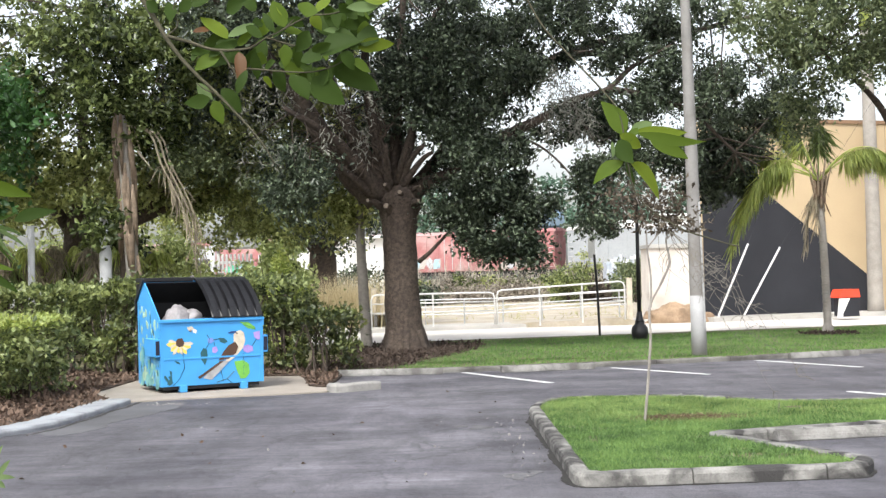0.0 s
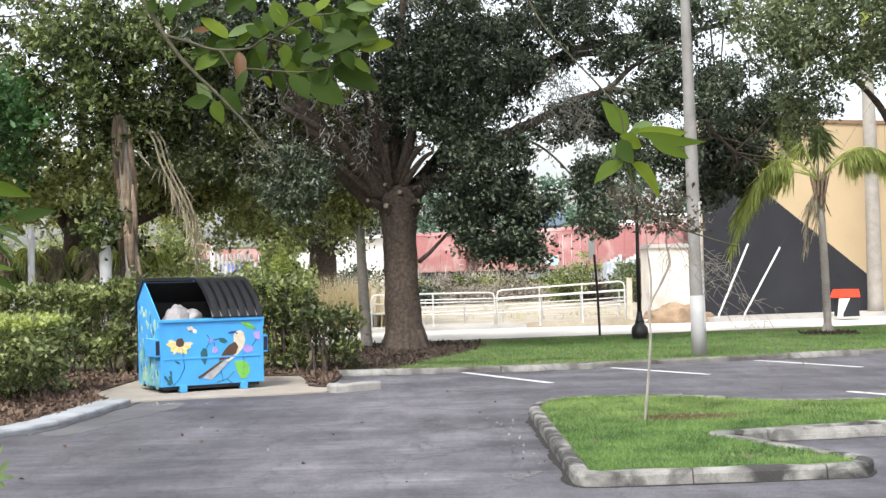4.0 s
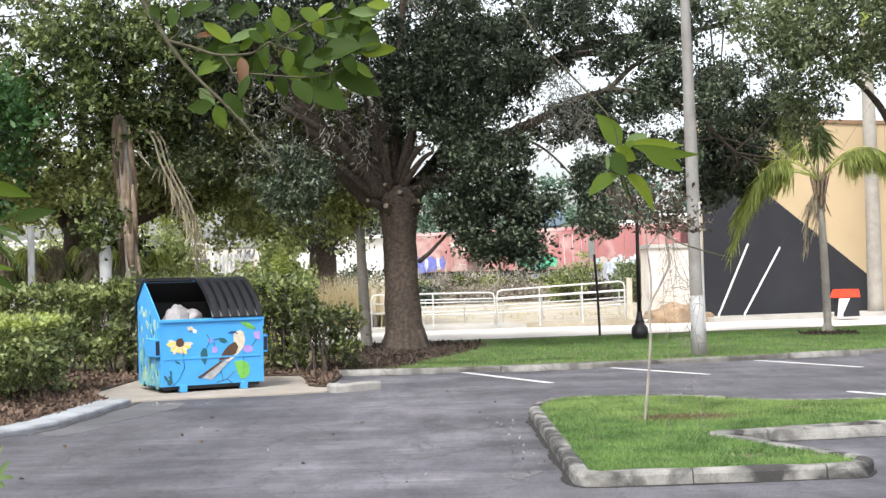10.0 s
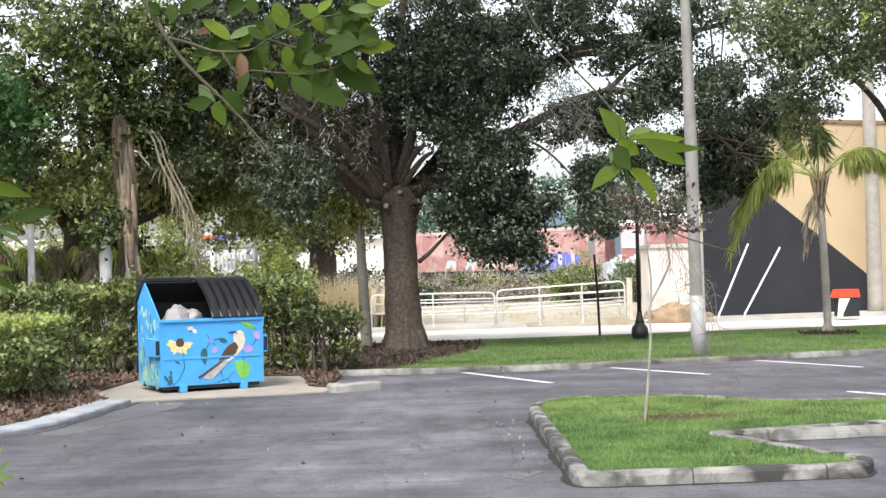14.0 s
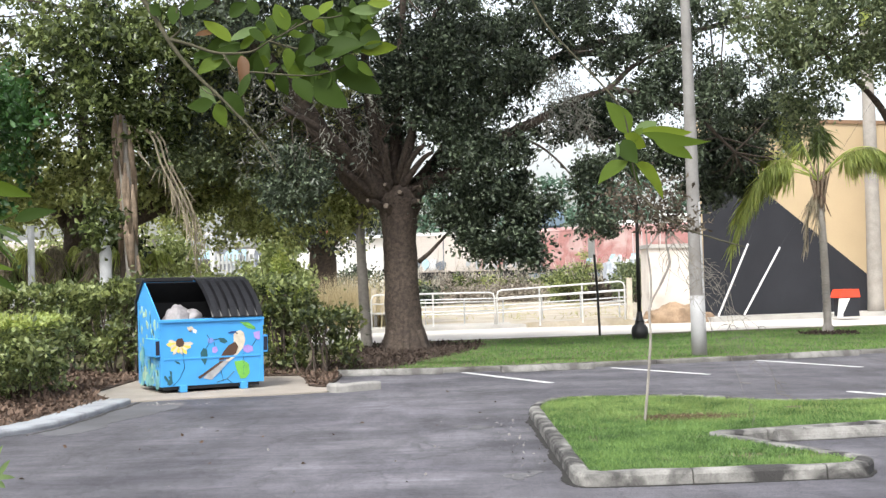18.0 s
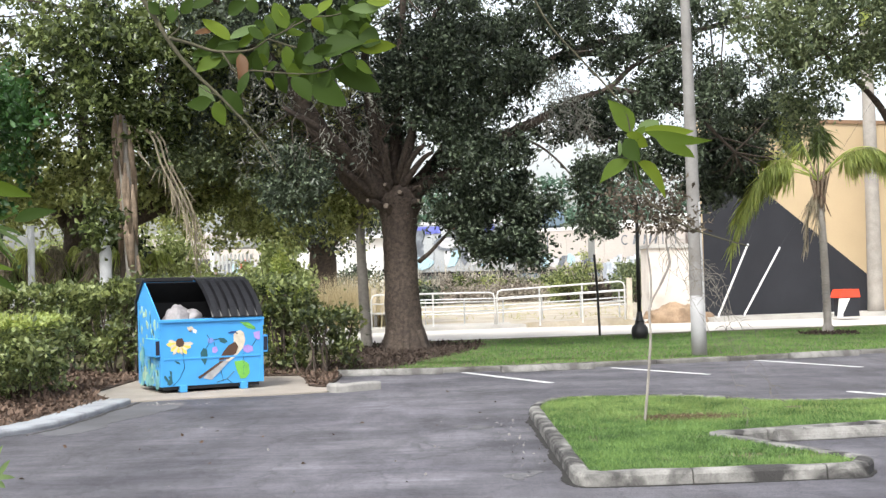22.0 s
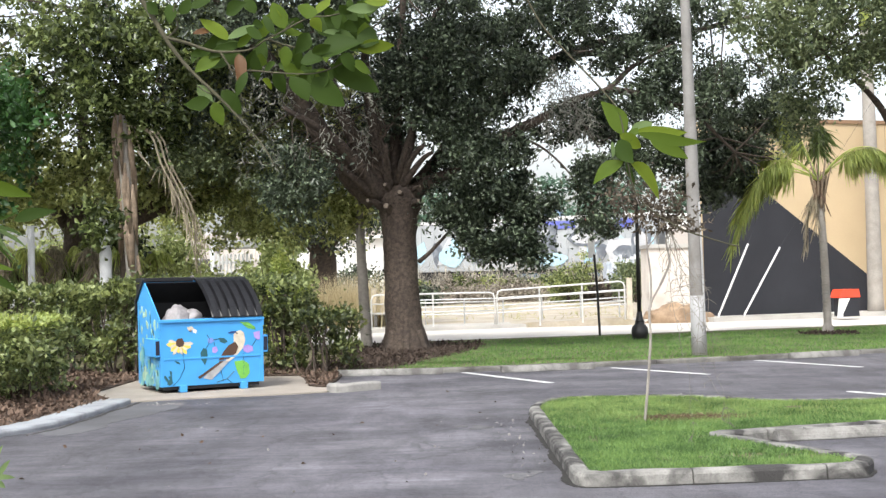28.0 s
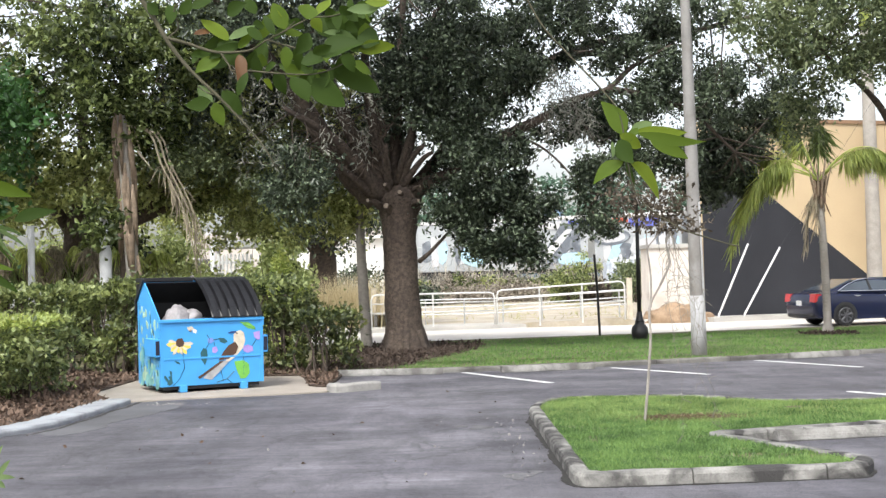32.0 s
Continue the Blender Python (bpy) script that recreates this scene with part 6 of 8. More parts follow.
# ---- sapling on the island ----
sap = thing("sapling", pose(2.15, 13.86, 0.12), "thin pale sapling with withered brown leaves", "tree")
SY = 13.86
def sp(*q):
    return [(x - 2.15, y - SY, z - 0.12) for x, y, z in q]
sp_paths = [(sp((2.16, 13.95, 0.08), (2.2, 13.95, 0.44), (2.25, 13.95, 1.0), (2.25, 13.95, 1.34), (2.37, 13.95, 1.58)), 0.017, 0.012),
            (sp((2.37, 13.95, 1.58), (2.48, 13.95, 1.83), (2.45, 13.95, 2.08), (2.54, 13.95, 2.35), (2.51, 13.95, 2.66)), 0.014, 0.005),
            (sp((2.26, 13.95, 1.34), (2.27, 13.95, 1.68), (2.24, 13.95, 1.99), (2.22, 13.95, 2.3), (2.09, 13.95, 2.67)), 0.013, 0.005),
            (sp((2.45, 13.95, 2.08), (2.62, 13.95, 2.23), (2.77, 13.95, 2.16)), 0.009, 0.004),
            (sp((2.24, 13.95, 1.99), (2.4, 13.95, 2.23), (2.38, 13.95, 2.61)), 0.009, 0.004),
            (sp((2.21, 13.95, 2.24), (2.03, 13.95, 2.37), (1.95, 13.95, 2.62)), 0.008, 0.004)]
part("trunk", mesh_data("trunk", *limb(*sp_paths[0], 10, 5), M_BARK_PALE, True), None, sap)
for k, q in enumerate(sp_paths[1:]):
    part("branch", mesh_data("branch", *limb(*q, 6, 5, 0.15, k), M_BARK_PALE, True), None, sap)
rng = np.random.default_rng(91)
pos = []
for q, a, b in sp_paths[1:]:
    c = curve_pts(q, 8)[10:]
    for p in c:
        for k in range(22):
            pos.append(np.array(p) + rng.normal(size=3) * 0.10)
pos = [p for p in pos if p[2] > 2.05]
part("withered_leaves", leaves_mesh("withered_leaves", np.array(pos), 0.064, M_BROWN_LEAF, rng, 0.45, 0.6), None, sap, "withered brown leaves")
rng = np.random.default_rng(92)
tx = 0.32
for k in range(6):
    z = 2.0 - 0.05 * k
    q = [(tx + rng.normal() * 0.05, rng.normal() * 0.03, z), (tx + rng.normal() * 0.09, rng.normal() * 0.04, z - 0.15), (tx + rng.normal() * 0.13, rng.normal() * 0.05, z - 0.3 - 0.02 * k)]
    part("dry_stem", mesh_data("dry_stem", *limb(q, 0.0035, 0.0015, 5, 4, 0.2, k), M_DRYTWIG), None, sap, "dry hanging stem")

# ---- painted building and what stands by it ----
bld = thing("painted_building", pose(0, 0, 0), "flat-roofed ochre building with a black painted triangle", "building")
B0, B1 = Vector((9.05, 44.2)), Vector((34.0, 52.2))
bd = (B1 - B0).normalized()
bn = Vector((-bd.y, bd.x))
bq = Vector((0.36, 0.93))


def bw(u, v):
    p = B0 + bd * u + (bn if v < 0.31 else bq) * v
    return (p.x, p.y)


part("wall", prism_bm([bw(0, 0), bw(26, 0), bw(26, 0.3), bw(0, 0.3)], 0.0, 6.95), M_WALL_Y, bld)
part("wall", prism_bm([bw(0, 0.301), bw(0.3, 0.301), bw(0.3, 14), bw(0, 14)], 0.0, 6.95), M_WALL_Y, bld)
part("wall", prism_bm([bw(25.7, 0.301), bw(26, 0.301), bw(26, 14), bw(25.7, 14)], 0.0, 6.95), M_WALL_Y, bld)
part("wall", prism_bm([bw(0.301, 13.7), bw(25.699, 13.7), bw(25.699, 14), bw(0.301, 14)], 0.0, 6.95), M_WALL_Y, bld)
part("roof", prism_bm([bw(0.301, 0.301), bw(25.699, 0.301), bw(25.699, 13.699), bw(0.301, 13.699)], 6.5, 6.7), M_CONC, bld)
part("coping", prism_bm([bw(-0.05, -0.06), bw(26.05, -0.06), bw(26.05, 0.34), bw(-0.05, 0.34)], 6.951, 7.08), M_COPING, bld)


def wall_face(poly, z, name, material, label, out=0.006):
    """A flat painted area on the street wall, outline in (u, z)."""
    bm = bmesh.new()
    a = [bm.verts.new((*bw(u, -out), q)) for u, q in poly]
    b = [bm.verts.new((*bw(u, -0.0005), q)) for u, q in poly]
    n = len(poly)
    bm.faces.new(a), bm.faces.new(b[::-1])
    for i in range(n):
        bm.faces.new((a[i], b[i], b[(i + 1) % n], a[(i + 1) % n]))
    bmesh.ops.recalc_face_normals(bm, faces=list(bm.faces))
    return part(name, bm, material, bld, label)


wall_face([(0.0, 0.0), (6.857, 0.0), (6.857, 1.34), (2.834, 4.24), (0.9, 6.0), (0.0, 6.6)], 0, "painted_triangle", M_WALL_K, "matt black painted area with a sloping edge")
part("plinth", prism_bm([bw(-0.4, -1.3), bw(26, -1.3), bw(26, -0.007), bw(-0.4, -0.007)], 0.0, 0.16), M_CONC_PALE, bld, "pale concrete strip at the foot of the wall")
for k in range(3):
    wall_face([(7.6 + k * 6, 0.17), (7.62 + k * 6, 0.17), (7.62 + k * 6, 6.94), (7.6 + k * 6, 6.94)], 0, "control_joint", M_COPING, "thin joint in the render", 0.004)

for a, m, b in (((9.26, 43.2, 0.13), (10.37, 43.2, 2.62), (10.96, 43.2, 4.14)), ((10.17, 43.4, 0.1), (11.5, 43.4, 2.48), (12.14, 43.4, 3.43))):
    A, Mi, Bp = Vector(a), Vector(m), Vector(b)
    g = thing("guy_wire", Matrix.Translation((A.x, A.y, 0.12)), "slanting guy wire with a white guard tube", "guy wire", "guy wires by the building")
    o = Vector((A.x, A.y, 0.12))
    A = Vector((A.x, A.y, 0.12)) - o
    top = Mi - o + (Bp - Mi).normalized() * 6.5
    part("guard", mesh_data("guard", *tube([A, Mi - o], 0.036, 10), M_WHITE), None, g, "white plastic guard tube")
    part("wire", mesh_data("wire", *tube([Mi - o, top], 0.004, 6), M_DARKSTEEL), None, g)
    part("anchor", mesh_data("anchor", *tube([A + Vector((0, 0, -0.1)), A + Vector((0.02, 0, 0.1))], 0.03, 8), M_DARKSTEEL), None, g)

bx = thing("waste_box", pose(13.31, 42.23, 0.12, 0, 0, 17), "black waste box with red slanted hood and white panel", "waste box")
part("body", box_bm((-0.28, -0.25, 0.0), (0.36, 0.25, 0.62), 0.01), M_WALL_K, bx)
part("hood", side_prism_bm([(-0.42, 0.62), (0.4, 0.62), (0.34, 0.9), (-0.3, 0.9)], -0.28, 0.28, "y", 0.01), M_RED, bx, "red slanted hood")
part("panel", side_prism_bm([(-0.5, 0.0), (-0.285, 0.0), (-0.285, 0.1), (0.0, 0.60), (-0.42, 0.60)], -0.27, -0.254, "y"), M_WHITE, bx, "white slanted side panel")

bei = thing("low_wall", pose(0, 0, 0), "whitewashed rendered wall block with a pale rounded cap", "wall")
part("body", prism_bm([(7.08, 43.9), (8.88, 43.9), (8.88, 45.6), (7.08, 45.6)], 0.0, 2.56), M_BEIGE, bei)
part("cap", prism_bm([(7.0, 43.82), (8.9, 43.82), (8.9, 45.6), (7.0, 45.6)], 2.56, 2.7, 0.05), M_CONC_PALE, bei, "pale cap")
bm = bmesh.new()
bmesh.ops.create_icosphere(bm, subdivisions=4, radius=1.0)
for v in bm.verts:
    k = 1 + 0.25 * noise.noise(v.co * 2.2) + 0.1 * noise.noise(v.co * 6)
    v.co = Vector((v.co.x * 1.15 * k, v.co.y * 0.55 * k, v.co.z * 0.55 * k))
mound = part("soil_mound", bm, M_MOUND, None, smooth=True)
mound.matrix_basis = pose(7.95, 43.45, 0.08)
tagged(mound, "low mound of tan soil at the foot of the wall block", "soil", "", "structure")

# ---- ramp railing across the street ----
rail = thing("ramp_railing", pose(0, 0, 0), "pale galvanised tubular railing with rounded corners along a sandy ramp", "railing")
RY = 42.0
RA, RB, RC = (-0.81, 42.0, -0.05), (1.72, 42.0, -0.02), (5.96, 42.0, 0.16)
def rz(x):
    if x < RB[0]:
        return 0.1
    return 0.1 + 0.20 * (x - RB[0]) / (RC[0] - RB[0])
for x0, x1, tops, n in ((RA[0] - 1.6, RB[0] - 0.06, (1.10, 0.80, 0.50), 3), (RB[0] + 0.02, RC[0], (1.16, 0.86, 0.52), 4)):
    for i in range(1, n - 1):
        x = x0 + (x1 - x0) * i / (n - 1)
        part("post", mesh_data("post", *tube([(x, RY, rz(x) - 0.1), (x, RY, rz(x) + tops[0])], 0.028, 8), M_RAIL), None, rail)
    a, b = rz(x0) + tops[0], rz(x1) + tops[0]
    hoop = [(x0, RY, rz(x0) - 0.1), (x0, RY, a - 0.16), (x0 + 0.05, RY, a - 0.04), (x0 + 0.16, RY, a), ((x0 + x1) / 2, RY, (a + b) / 2), (x1 - 0.16, RY, b), (x1 - 0.05, RY, b - 0.04), (x1, RY, b - 0.16), (x1, RY, rz(x1) - 0.1)]
    part("hoop", mesh_data("hoop", *tube(hoop, 0.029, 10), M_RAIL, True), None, rail, "bent top tube running down into both end posts")
    for h in tops[1:]:
        part("rail", mesh_data("rail", *tube([(x0, RY, rz(x0) + h), (x1, RY, rz(x1) + h)], 0.024, 8), M_RAIL, True), None, rail)
ramp = part("ramp", side_prism_bm([(RA[0] - 2.5, 0.0), (RC[0] + 0.6, 0.0), (RC[0] + 0.5, 0.12), (RC[0] - 0.1, 0.26), (RB[0], 0.10), (RA[0] - 2.5, 0.10)], RY + 0.2, RY + 2.2, "y"), M_SAND, None)
tagged(ramp, "pale sandy concrete ramp behind the railing", "ramp", "", "structure")
inner = thing("ramp_railing", pose(0, 0, 0), "second galvanised railing on the far side of the ramp", "railing")
for i in range(7):
    x = RA[0] - 1.2 + i * 1.35
    part("post", mesh_data("post", *tube([(x, RY + 2.3, 0.0), (x, RY + 2.3, rz(x) + 0.86)], 0.026, 8), M_GALV), None, inner)
for h in (0.86, 0.6, 0.35):
    part("rail", mesh_data("rail", *tube([(RA[0] - 1.2, RY + 2.3, 0.1 + h), (RB[0], RY + 2.3, 0.1 + h), (RC[0] + 0.4, RY + 2.3, 0.3 + h)], 0.022, 8), M_GALV), None, inner)
for x, y, h in ((6.2, 42.6, 1.5), (-2.37, 43.0, 1.35), (-2.08, 43.0, 1.2)):
    p = thing("timber_post", pose(x, y, 0.02), "square pale timber post beside the railing", "post", "timber posts")
    part("shaft", box_bm((-0.09, -0.09, 0), (0.09, 0.09, h), 0.012), M_WOODPOST, p)
    part("cap", box_bm((-0.1, -0.1, h), (0.1, 0.1, h + 0.05), 0.02), M_WOODPOST, p)
rng = np.random.default_rng(90)
xy = np.column_stack([rng.uniform(-5.0, 9.0, 2600), rng.uniform(47.0, 75.0, 2600)])
xy = np.array([q for q in xy if noise.noise(Vector((q[0] * 0.5, q[1] * 0.22, 8))) > 0.08])
tagged(part("ramp_weeds", blades_mesh("ramp_weeds", xy, 0.0, 0.22, 0.05, M_GRASS_DRY, rng, 0.9), None), "patches of yellow-green grass on the sandy ground", "grass", "", "stuff")
bench = thing("bench", pose(-2.26, 42.75, 0.1), "plain grey concrete bench across the street", "bench")
part("seat", box_bm((-0.62, -0.22, 0.42), (0.45, 0.22, 0.50), 0.015), M_CONC_PALE, bench)
for x in (-0.5, -0.05, 0.33):
    part("leg", box_bm((x - 0.05, -0.18, 0), (x + 0.05, 0.18, 0.42), 0.01), M_CONC, bench)

# pale posts and sheds behind the left trees
for x, y, z0, h, r in ((-8.91, 27.5, 0.0, 3.0, 0.075), (-7.30, 27.5, 0.0, 3.1, 0.13), (-10.51, 58, 0.0, 3.4, 0.12), (-8.32, 58, 0.0, 2.9, 0.12)):
    p = thing("pale_post", pose(x, y, z0), "white painted round post behind the trees", "post", "white posts")
    part("shaft", mesh_data("shaft", *tube([(0, 0, 0), (0, 0, h)], r, 12), M_POST, True), None, p)
    part("cap", mesh_data("cap", *tube([(0, 0, h), (0, 0, h + 0.06)], r * 1.05, 12), M_POST), None, p)
crossbar = thing("gate_rail", pose(-9.13, 27.8, 0.1), "low white board on a post behind the hedge", "fence")
part("board", box_bm((-0.35, -0.06, 1.4), (0.5, -0.02, 1.66), 0.01), M_WHITE, crossbar)
part("leg", box_bm((-0.33, -0.05, 0.0), (-0.25, -0.02, 1.5)), M_WHITE, crossbar)
part("leg", box_bm((0.4, -0.05, 0.0), (0.48, -0.02, 1.5)), M_WHITE, crossbar)


def far_house(name, x0, x1, y, h, wall, roof, label, roof_h=0.5, windows=0, wz=(1.2, 2.2), depth=8):
    t = thing(name, pose((x0 + x1) / 2, y, -0.05), label, "building")
    w = (x1 - x0) / 2
    part("wall", box_bm((-w, 0, 0), (w, depth, h)), wall, t)
    part("roof", side_prism_bm([(-0.4, h), (depth + 0.4, h), (depth + 0.2, h + roof_h * 0.4), (depth / 2, h + roof_h), (-0.2, h + roof_h * 0.4)], -w - 0.4, w + 0.4), roof, t)
    for i in range(windows):
        c = -w + (i + 0.5) * 2 * w / windows
        f = part("window", box_bm((c - 0.75, -0.05, wz[0]), (c + 0.75, 0.02, wz[1]), 0.01), M_WHITE, t)
        part("pane", box_bm((c - 0.66, -0.06, wz[0] + 0.09), (c + 0.66, -0.04, wz[1] - 0.09)), M_GLASSD, f)
    return t


M_GLASSD = plain("dark_glass", (0.03, 0.04, 0.05), 0.08, spec=0.8)
M_ROOFB = plain("blue_grey_roof", (0.10, 0.15, 0.20), 0.6)
M_SHEDW = plain("white_shed", (0.72, 0.72, 0.70), 0.6)
M_SHEDM = mat("blotched_white_boards", (0.72, 0.75, 0.80), 0.7, 0.2, 0.8, fine=6, stain=0.85, stain_scale=1.6, stain_color=(0.20, 0.26, 0.34), stain_from=0.44)
far_house("far_building", -8.8, -3.4, 72, 4.1, M_SHEDW, M_SHEDW, "white low building behind the oak trunks", 0.3)
fence = thing("picket_fence", pose(-7.4, 45.3, 0.0), "white picket fence under a small canopy behind the trees", "fence")
for k in range(9):
    part("picket", box_bm((-0.60 + 0.145 * k - 0.045, -0.03, 0.05), (-0.60 + 0.145 * k + 0.045, 0.0, 2.75), 0.01), M_POST, fence)
for z in (0.7, 2.4):
    part("rail", box_bm((-0.66, 0.003, z), (0.66, 0.05, z + 0.1)), M_POST, fence)
canopy = thing("canopy", pose(-7.3, 45.8, 0.0), "small white flat canopy on two posts behind the trees", "canopy")
part("roof", box_bm((-0.9, -0.6, 2.95), (0.95, 0.9, 3.25), 0.03), M_POST, canopy)
for x in (-0.8, 0.85):
    part("post", box_bm((x - 0.06, -0.06, 0), (x + 0.06, 0.06, 2.95), 0.01), M_POST, canopy)
shed = thing("shed", pose(11.3, 88, 0.0), "small shed of uneven blotched white boards before the railway", "shed")
for k in range(8):
    part("board", box_bm((0.27 * k, 0.03 * (k % 3), 0.0), (0.27 * k + 0.25, 0.06 + 0.03 * (k % 3), 2.55 + 0.16 * ((k * 5) % 4)), 0.01), M_SHEDM, shed)
part("back", box_bm((0.0, 0.16, 0.0), (2.14, 2.2, 2.5), 0.02), M_SHEDM, shed)
far_house("far_building", -21.5, -14.0, 70, 2.6, M_SHEDW, M_CONC, "white shed behind the shady trees", 0.6, 4, (0.8, 2.0))
far_house("far_building", 9.0, 14.0, 150, 7.6, M_ROOFB, M_ROOFB, "distant blue-grey building behind the train", 2.2)
far_house("far_building", 17.0, 23.0, 150, 7.2, M_ROOFB, M_SHEDW, "distant grey building behind the train", 1.0)
far_house("far_building", 24.47, 39.95, 140, 7.9, M_SHEDW, M_SHEDW, "distant white building with dark windows", 0.5, 6, (6.0, 7.4))


# ---- train ----
M_BOX = mat("faded_red_wagon", (0.40, 0.165, 0.165), 0.75, 0.18, 0.35, fine=6, stain=0.45, stain_scale=0.6, stain_color=(0.56, 0.45, 0.43), stain_from=0.45)
M_BOX2 = mat("brown_red_wagon", (0.38, 0.18, 0.17), 0.75, 0.18, 0.35, fine=6, stain=0.5, stain_scale=0.7, stain_color=(0.56, 0.48, 0.46), stain_from=0.42)
M_WAG_W = mat("pale_wagon", (0.47, 0.43, 0.40), 0.7, 0.1, 0.3, fine=6, stain=0.3, stain_scale=0.5, stain_color=(0.5, 0.4, 0.35))
M_WAG_G = mat("grey_wagon", (0.36, 0.38, 0.40), 0.7, 0.12, 0.3, fine=6)
M_WAG_ROOF = mat("wagon_roof", (0.52, 0.50, 0.48), 0.6, 0.1, 0.4, fine=8)
G_GREEN, G_BLUE, G_WHITE, G_DARK, G_RED, G_SKY = (plain("sprayed_green", (0.05, 0.42, 0.25), 0.6), mat("sprayed_blue", (0.12, 0.14, 0.50), 0.6, 0.15, 1.2, fine=8, stain=0.4, stain_scale=1.5, stain_color=(0.22, 0.26, 0.52), stain_from=0.48), mat("sprayed_white", (0.50, 0.50, 0.52), 0.6, 0.12, 1.2, fine=8, stain=0.5, stain_scale=1.2, stain_color=(0.33, 0.36, 0.40), stain_from=0.46),
                                                  mat("sprayed_black", (0.13, 0.145, 0.175), 0.6, 0.2, 1.2, fine=8, stain=0.6, stain_scale=1.3, stain_color=(0.30, 0.33, 0.36), stain_from=0.48), plain("sprayed_red", (0.55, 0.10, 0.06), 0.6), plain("sprayed_sky_blue", (0.35, 0.52, 0.62), 0.6))
TURN = math.degrees(math.atan2(TR.y, TR.x))


def train_pose(u):
    p = T0 + TR * u
    return pose(p.x, p.y, RAIL_Z, 0, 0, TURN)


def wagon(name, length, top, body, roof, label, ribs=14, patches=(), door=True, floor=1.05):
    """A closed railway wagon: ribbed sides, door, arched roof, ladders, frame and two bogies. x runs along the track."""
    t = thing(name, train_pose(0), label, "railway wagon", "wagons of the train")
    h, w = length / 2, 1.5
    part("body", box_bm((-h, -w, floor), (h, w, top - 0.35), 0.03), body, t)
    part("roof", side_prism_bm([(-w - 0.05, top - 0.35), (w + 0.05, top - 0.35), (w * 0.8, top - 0.1), (0, top), (-w * 0.8, top - 0.1)], -h - 0.1, h + 0.1), roof, t)
    for i in range(ribs):
        x = -h + 0.15 + (length - 0.3) * i / (ribs - 1)
        part("rib", box_bm((x - 0.06, -w - 0.05, floor + 0.02), (x + 0.06, -w - 0.002, top - 0.4), 0.01), body, t)
    if door:
        d = part("door", box_bm((-1.6, -w - 0.09, floor + 0.05), (1.6, -w - 0.052, top - 0.5), 0.01), body, t)
        for x in (-1.2, -0.4, 0.4, 1.2):
            part("door_bar", box_bm((x - 0.03, -w - 0.13, floor + 0.2), (x + 0.03, -w - 0.092, top - 0.7)), M_GALV, d)
    part("underframe", box_bm((-h + 0.2, -1.2, floor - 0.35), (h - 0.2, 1.2, floor - 0.002)), M_DARKSTEEL, t)
    for x in (-h + 0.35, h - 0.35):
        for z in range(6):
            part("rung", box_bm((x - 0.22, -w - 0.1, floor + 0.2 + z * 0.42), (x + 0.22, -w - 0.07, floor + 0.24 + z * 0.42)), M_GALV, t)
    for s in (-1, 1):
        cx = s * (h - 2.4)
        b = part("bogie", box_bm((cx - 1.3, -1.1, 0.35), (cx + 1.3, 1.1, 0.68), 0.05), M_DARKSTEEL, t)
        for x in (-0.87, 0.87):
            for y in (-0.75, 0.75):
                part("wheel", mesh_data("wheel", *tube([(cx + x, y - 0.07, 0.44), (cx + x, y + 0.07, 0.44)], 0.44, 18), M_DARKSTEEL), None, b)
        part("coupler", box_bm((s * h if s > 0 else -h - 0.62, -0.12, 0.75), (h + 0.62 if s > 0 else -h, 0.12, 0.98)), M_DARKSTEEL, t)
    for k, (pts, mt) in enumerate(patches):
        part("graffiti", side_prism_bm(pts, -w - 0.056 - 0.0025 * k, -w - 0.002, "y"), mt, t, "spray-painted shape on the wagon side")
    return t


def blob(cx, cz, rx, rz, n=14, seed=0, j=0.3):
    r = random.Random(seed)
    return [(cx + rx * math.cos(a) * (1 + j * (r.random() - 0.5)), cz + rz * math.sin(a) * (1 + j * (r.random() - 0.5))) for a in lerp_list(0, 2 * math.pi, n + 1)[:-1]]


def tag(cx, cz, w, h, mats, seed, n=7):
    """Sprayed lettering that cannot be read: slanted strokes and bubbles side by side."""
    r = random.Random(seed)
    out = []
    for k in range(n):
        x = cx - w / 2 + w * (k + 0.5) / n
        a = h * r.uniform(0.75, 1.1) / 2
        b = w / n * r.uniform(0.45, 0.8)
        sl = r.uniform(-0.25, 0.35)
        m = mats[(k + seed) % len(mats)]
        if k % 2:
            out.append(([(x - b - sl * a, cz - a), (x + b * 0.3 - sl * a, cz - a * 0.9), (x + b * 0.6, cz - 0.1 * a), (x + b + sl * a, cz + a), (x - b * 0.3 + sl * a, cz + a * 0.95), (x - b * 0.7, cz + 0.2 * a)], m))
        else:
            out.append((blob(x, cz + r.uniform(-0.1, 0.1), b, a * 0.95, 11, seed + k, 0.5), m))
    return out


# graffiti outlines: bars and blobs in wagon space (along the wagon, height over the rail)
wagons = []


def add_wagon(front, back, make):
    """front, back: where the wagon's ends lie along the track at the start."""
    wagons.append((make(front - back), (front + back) / 2))


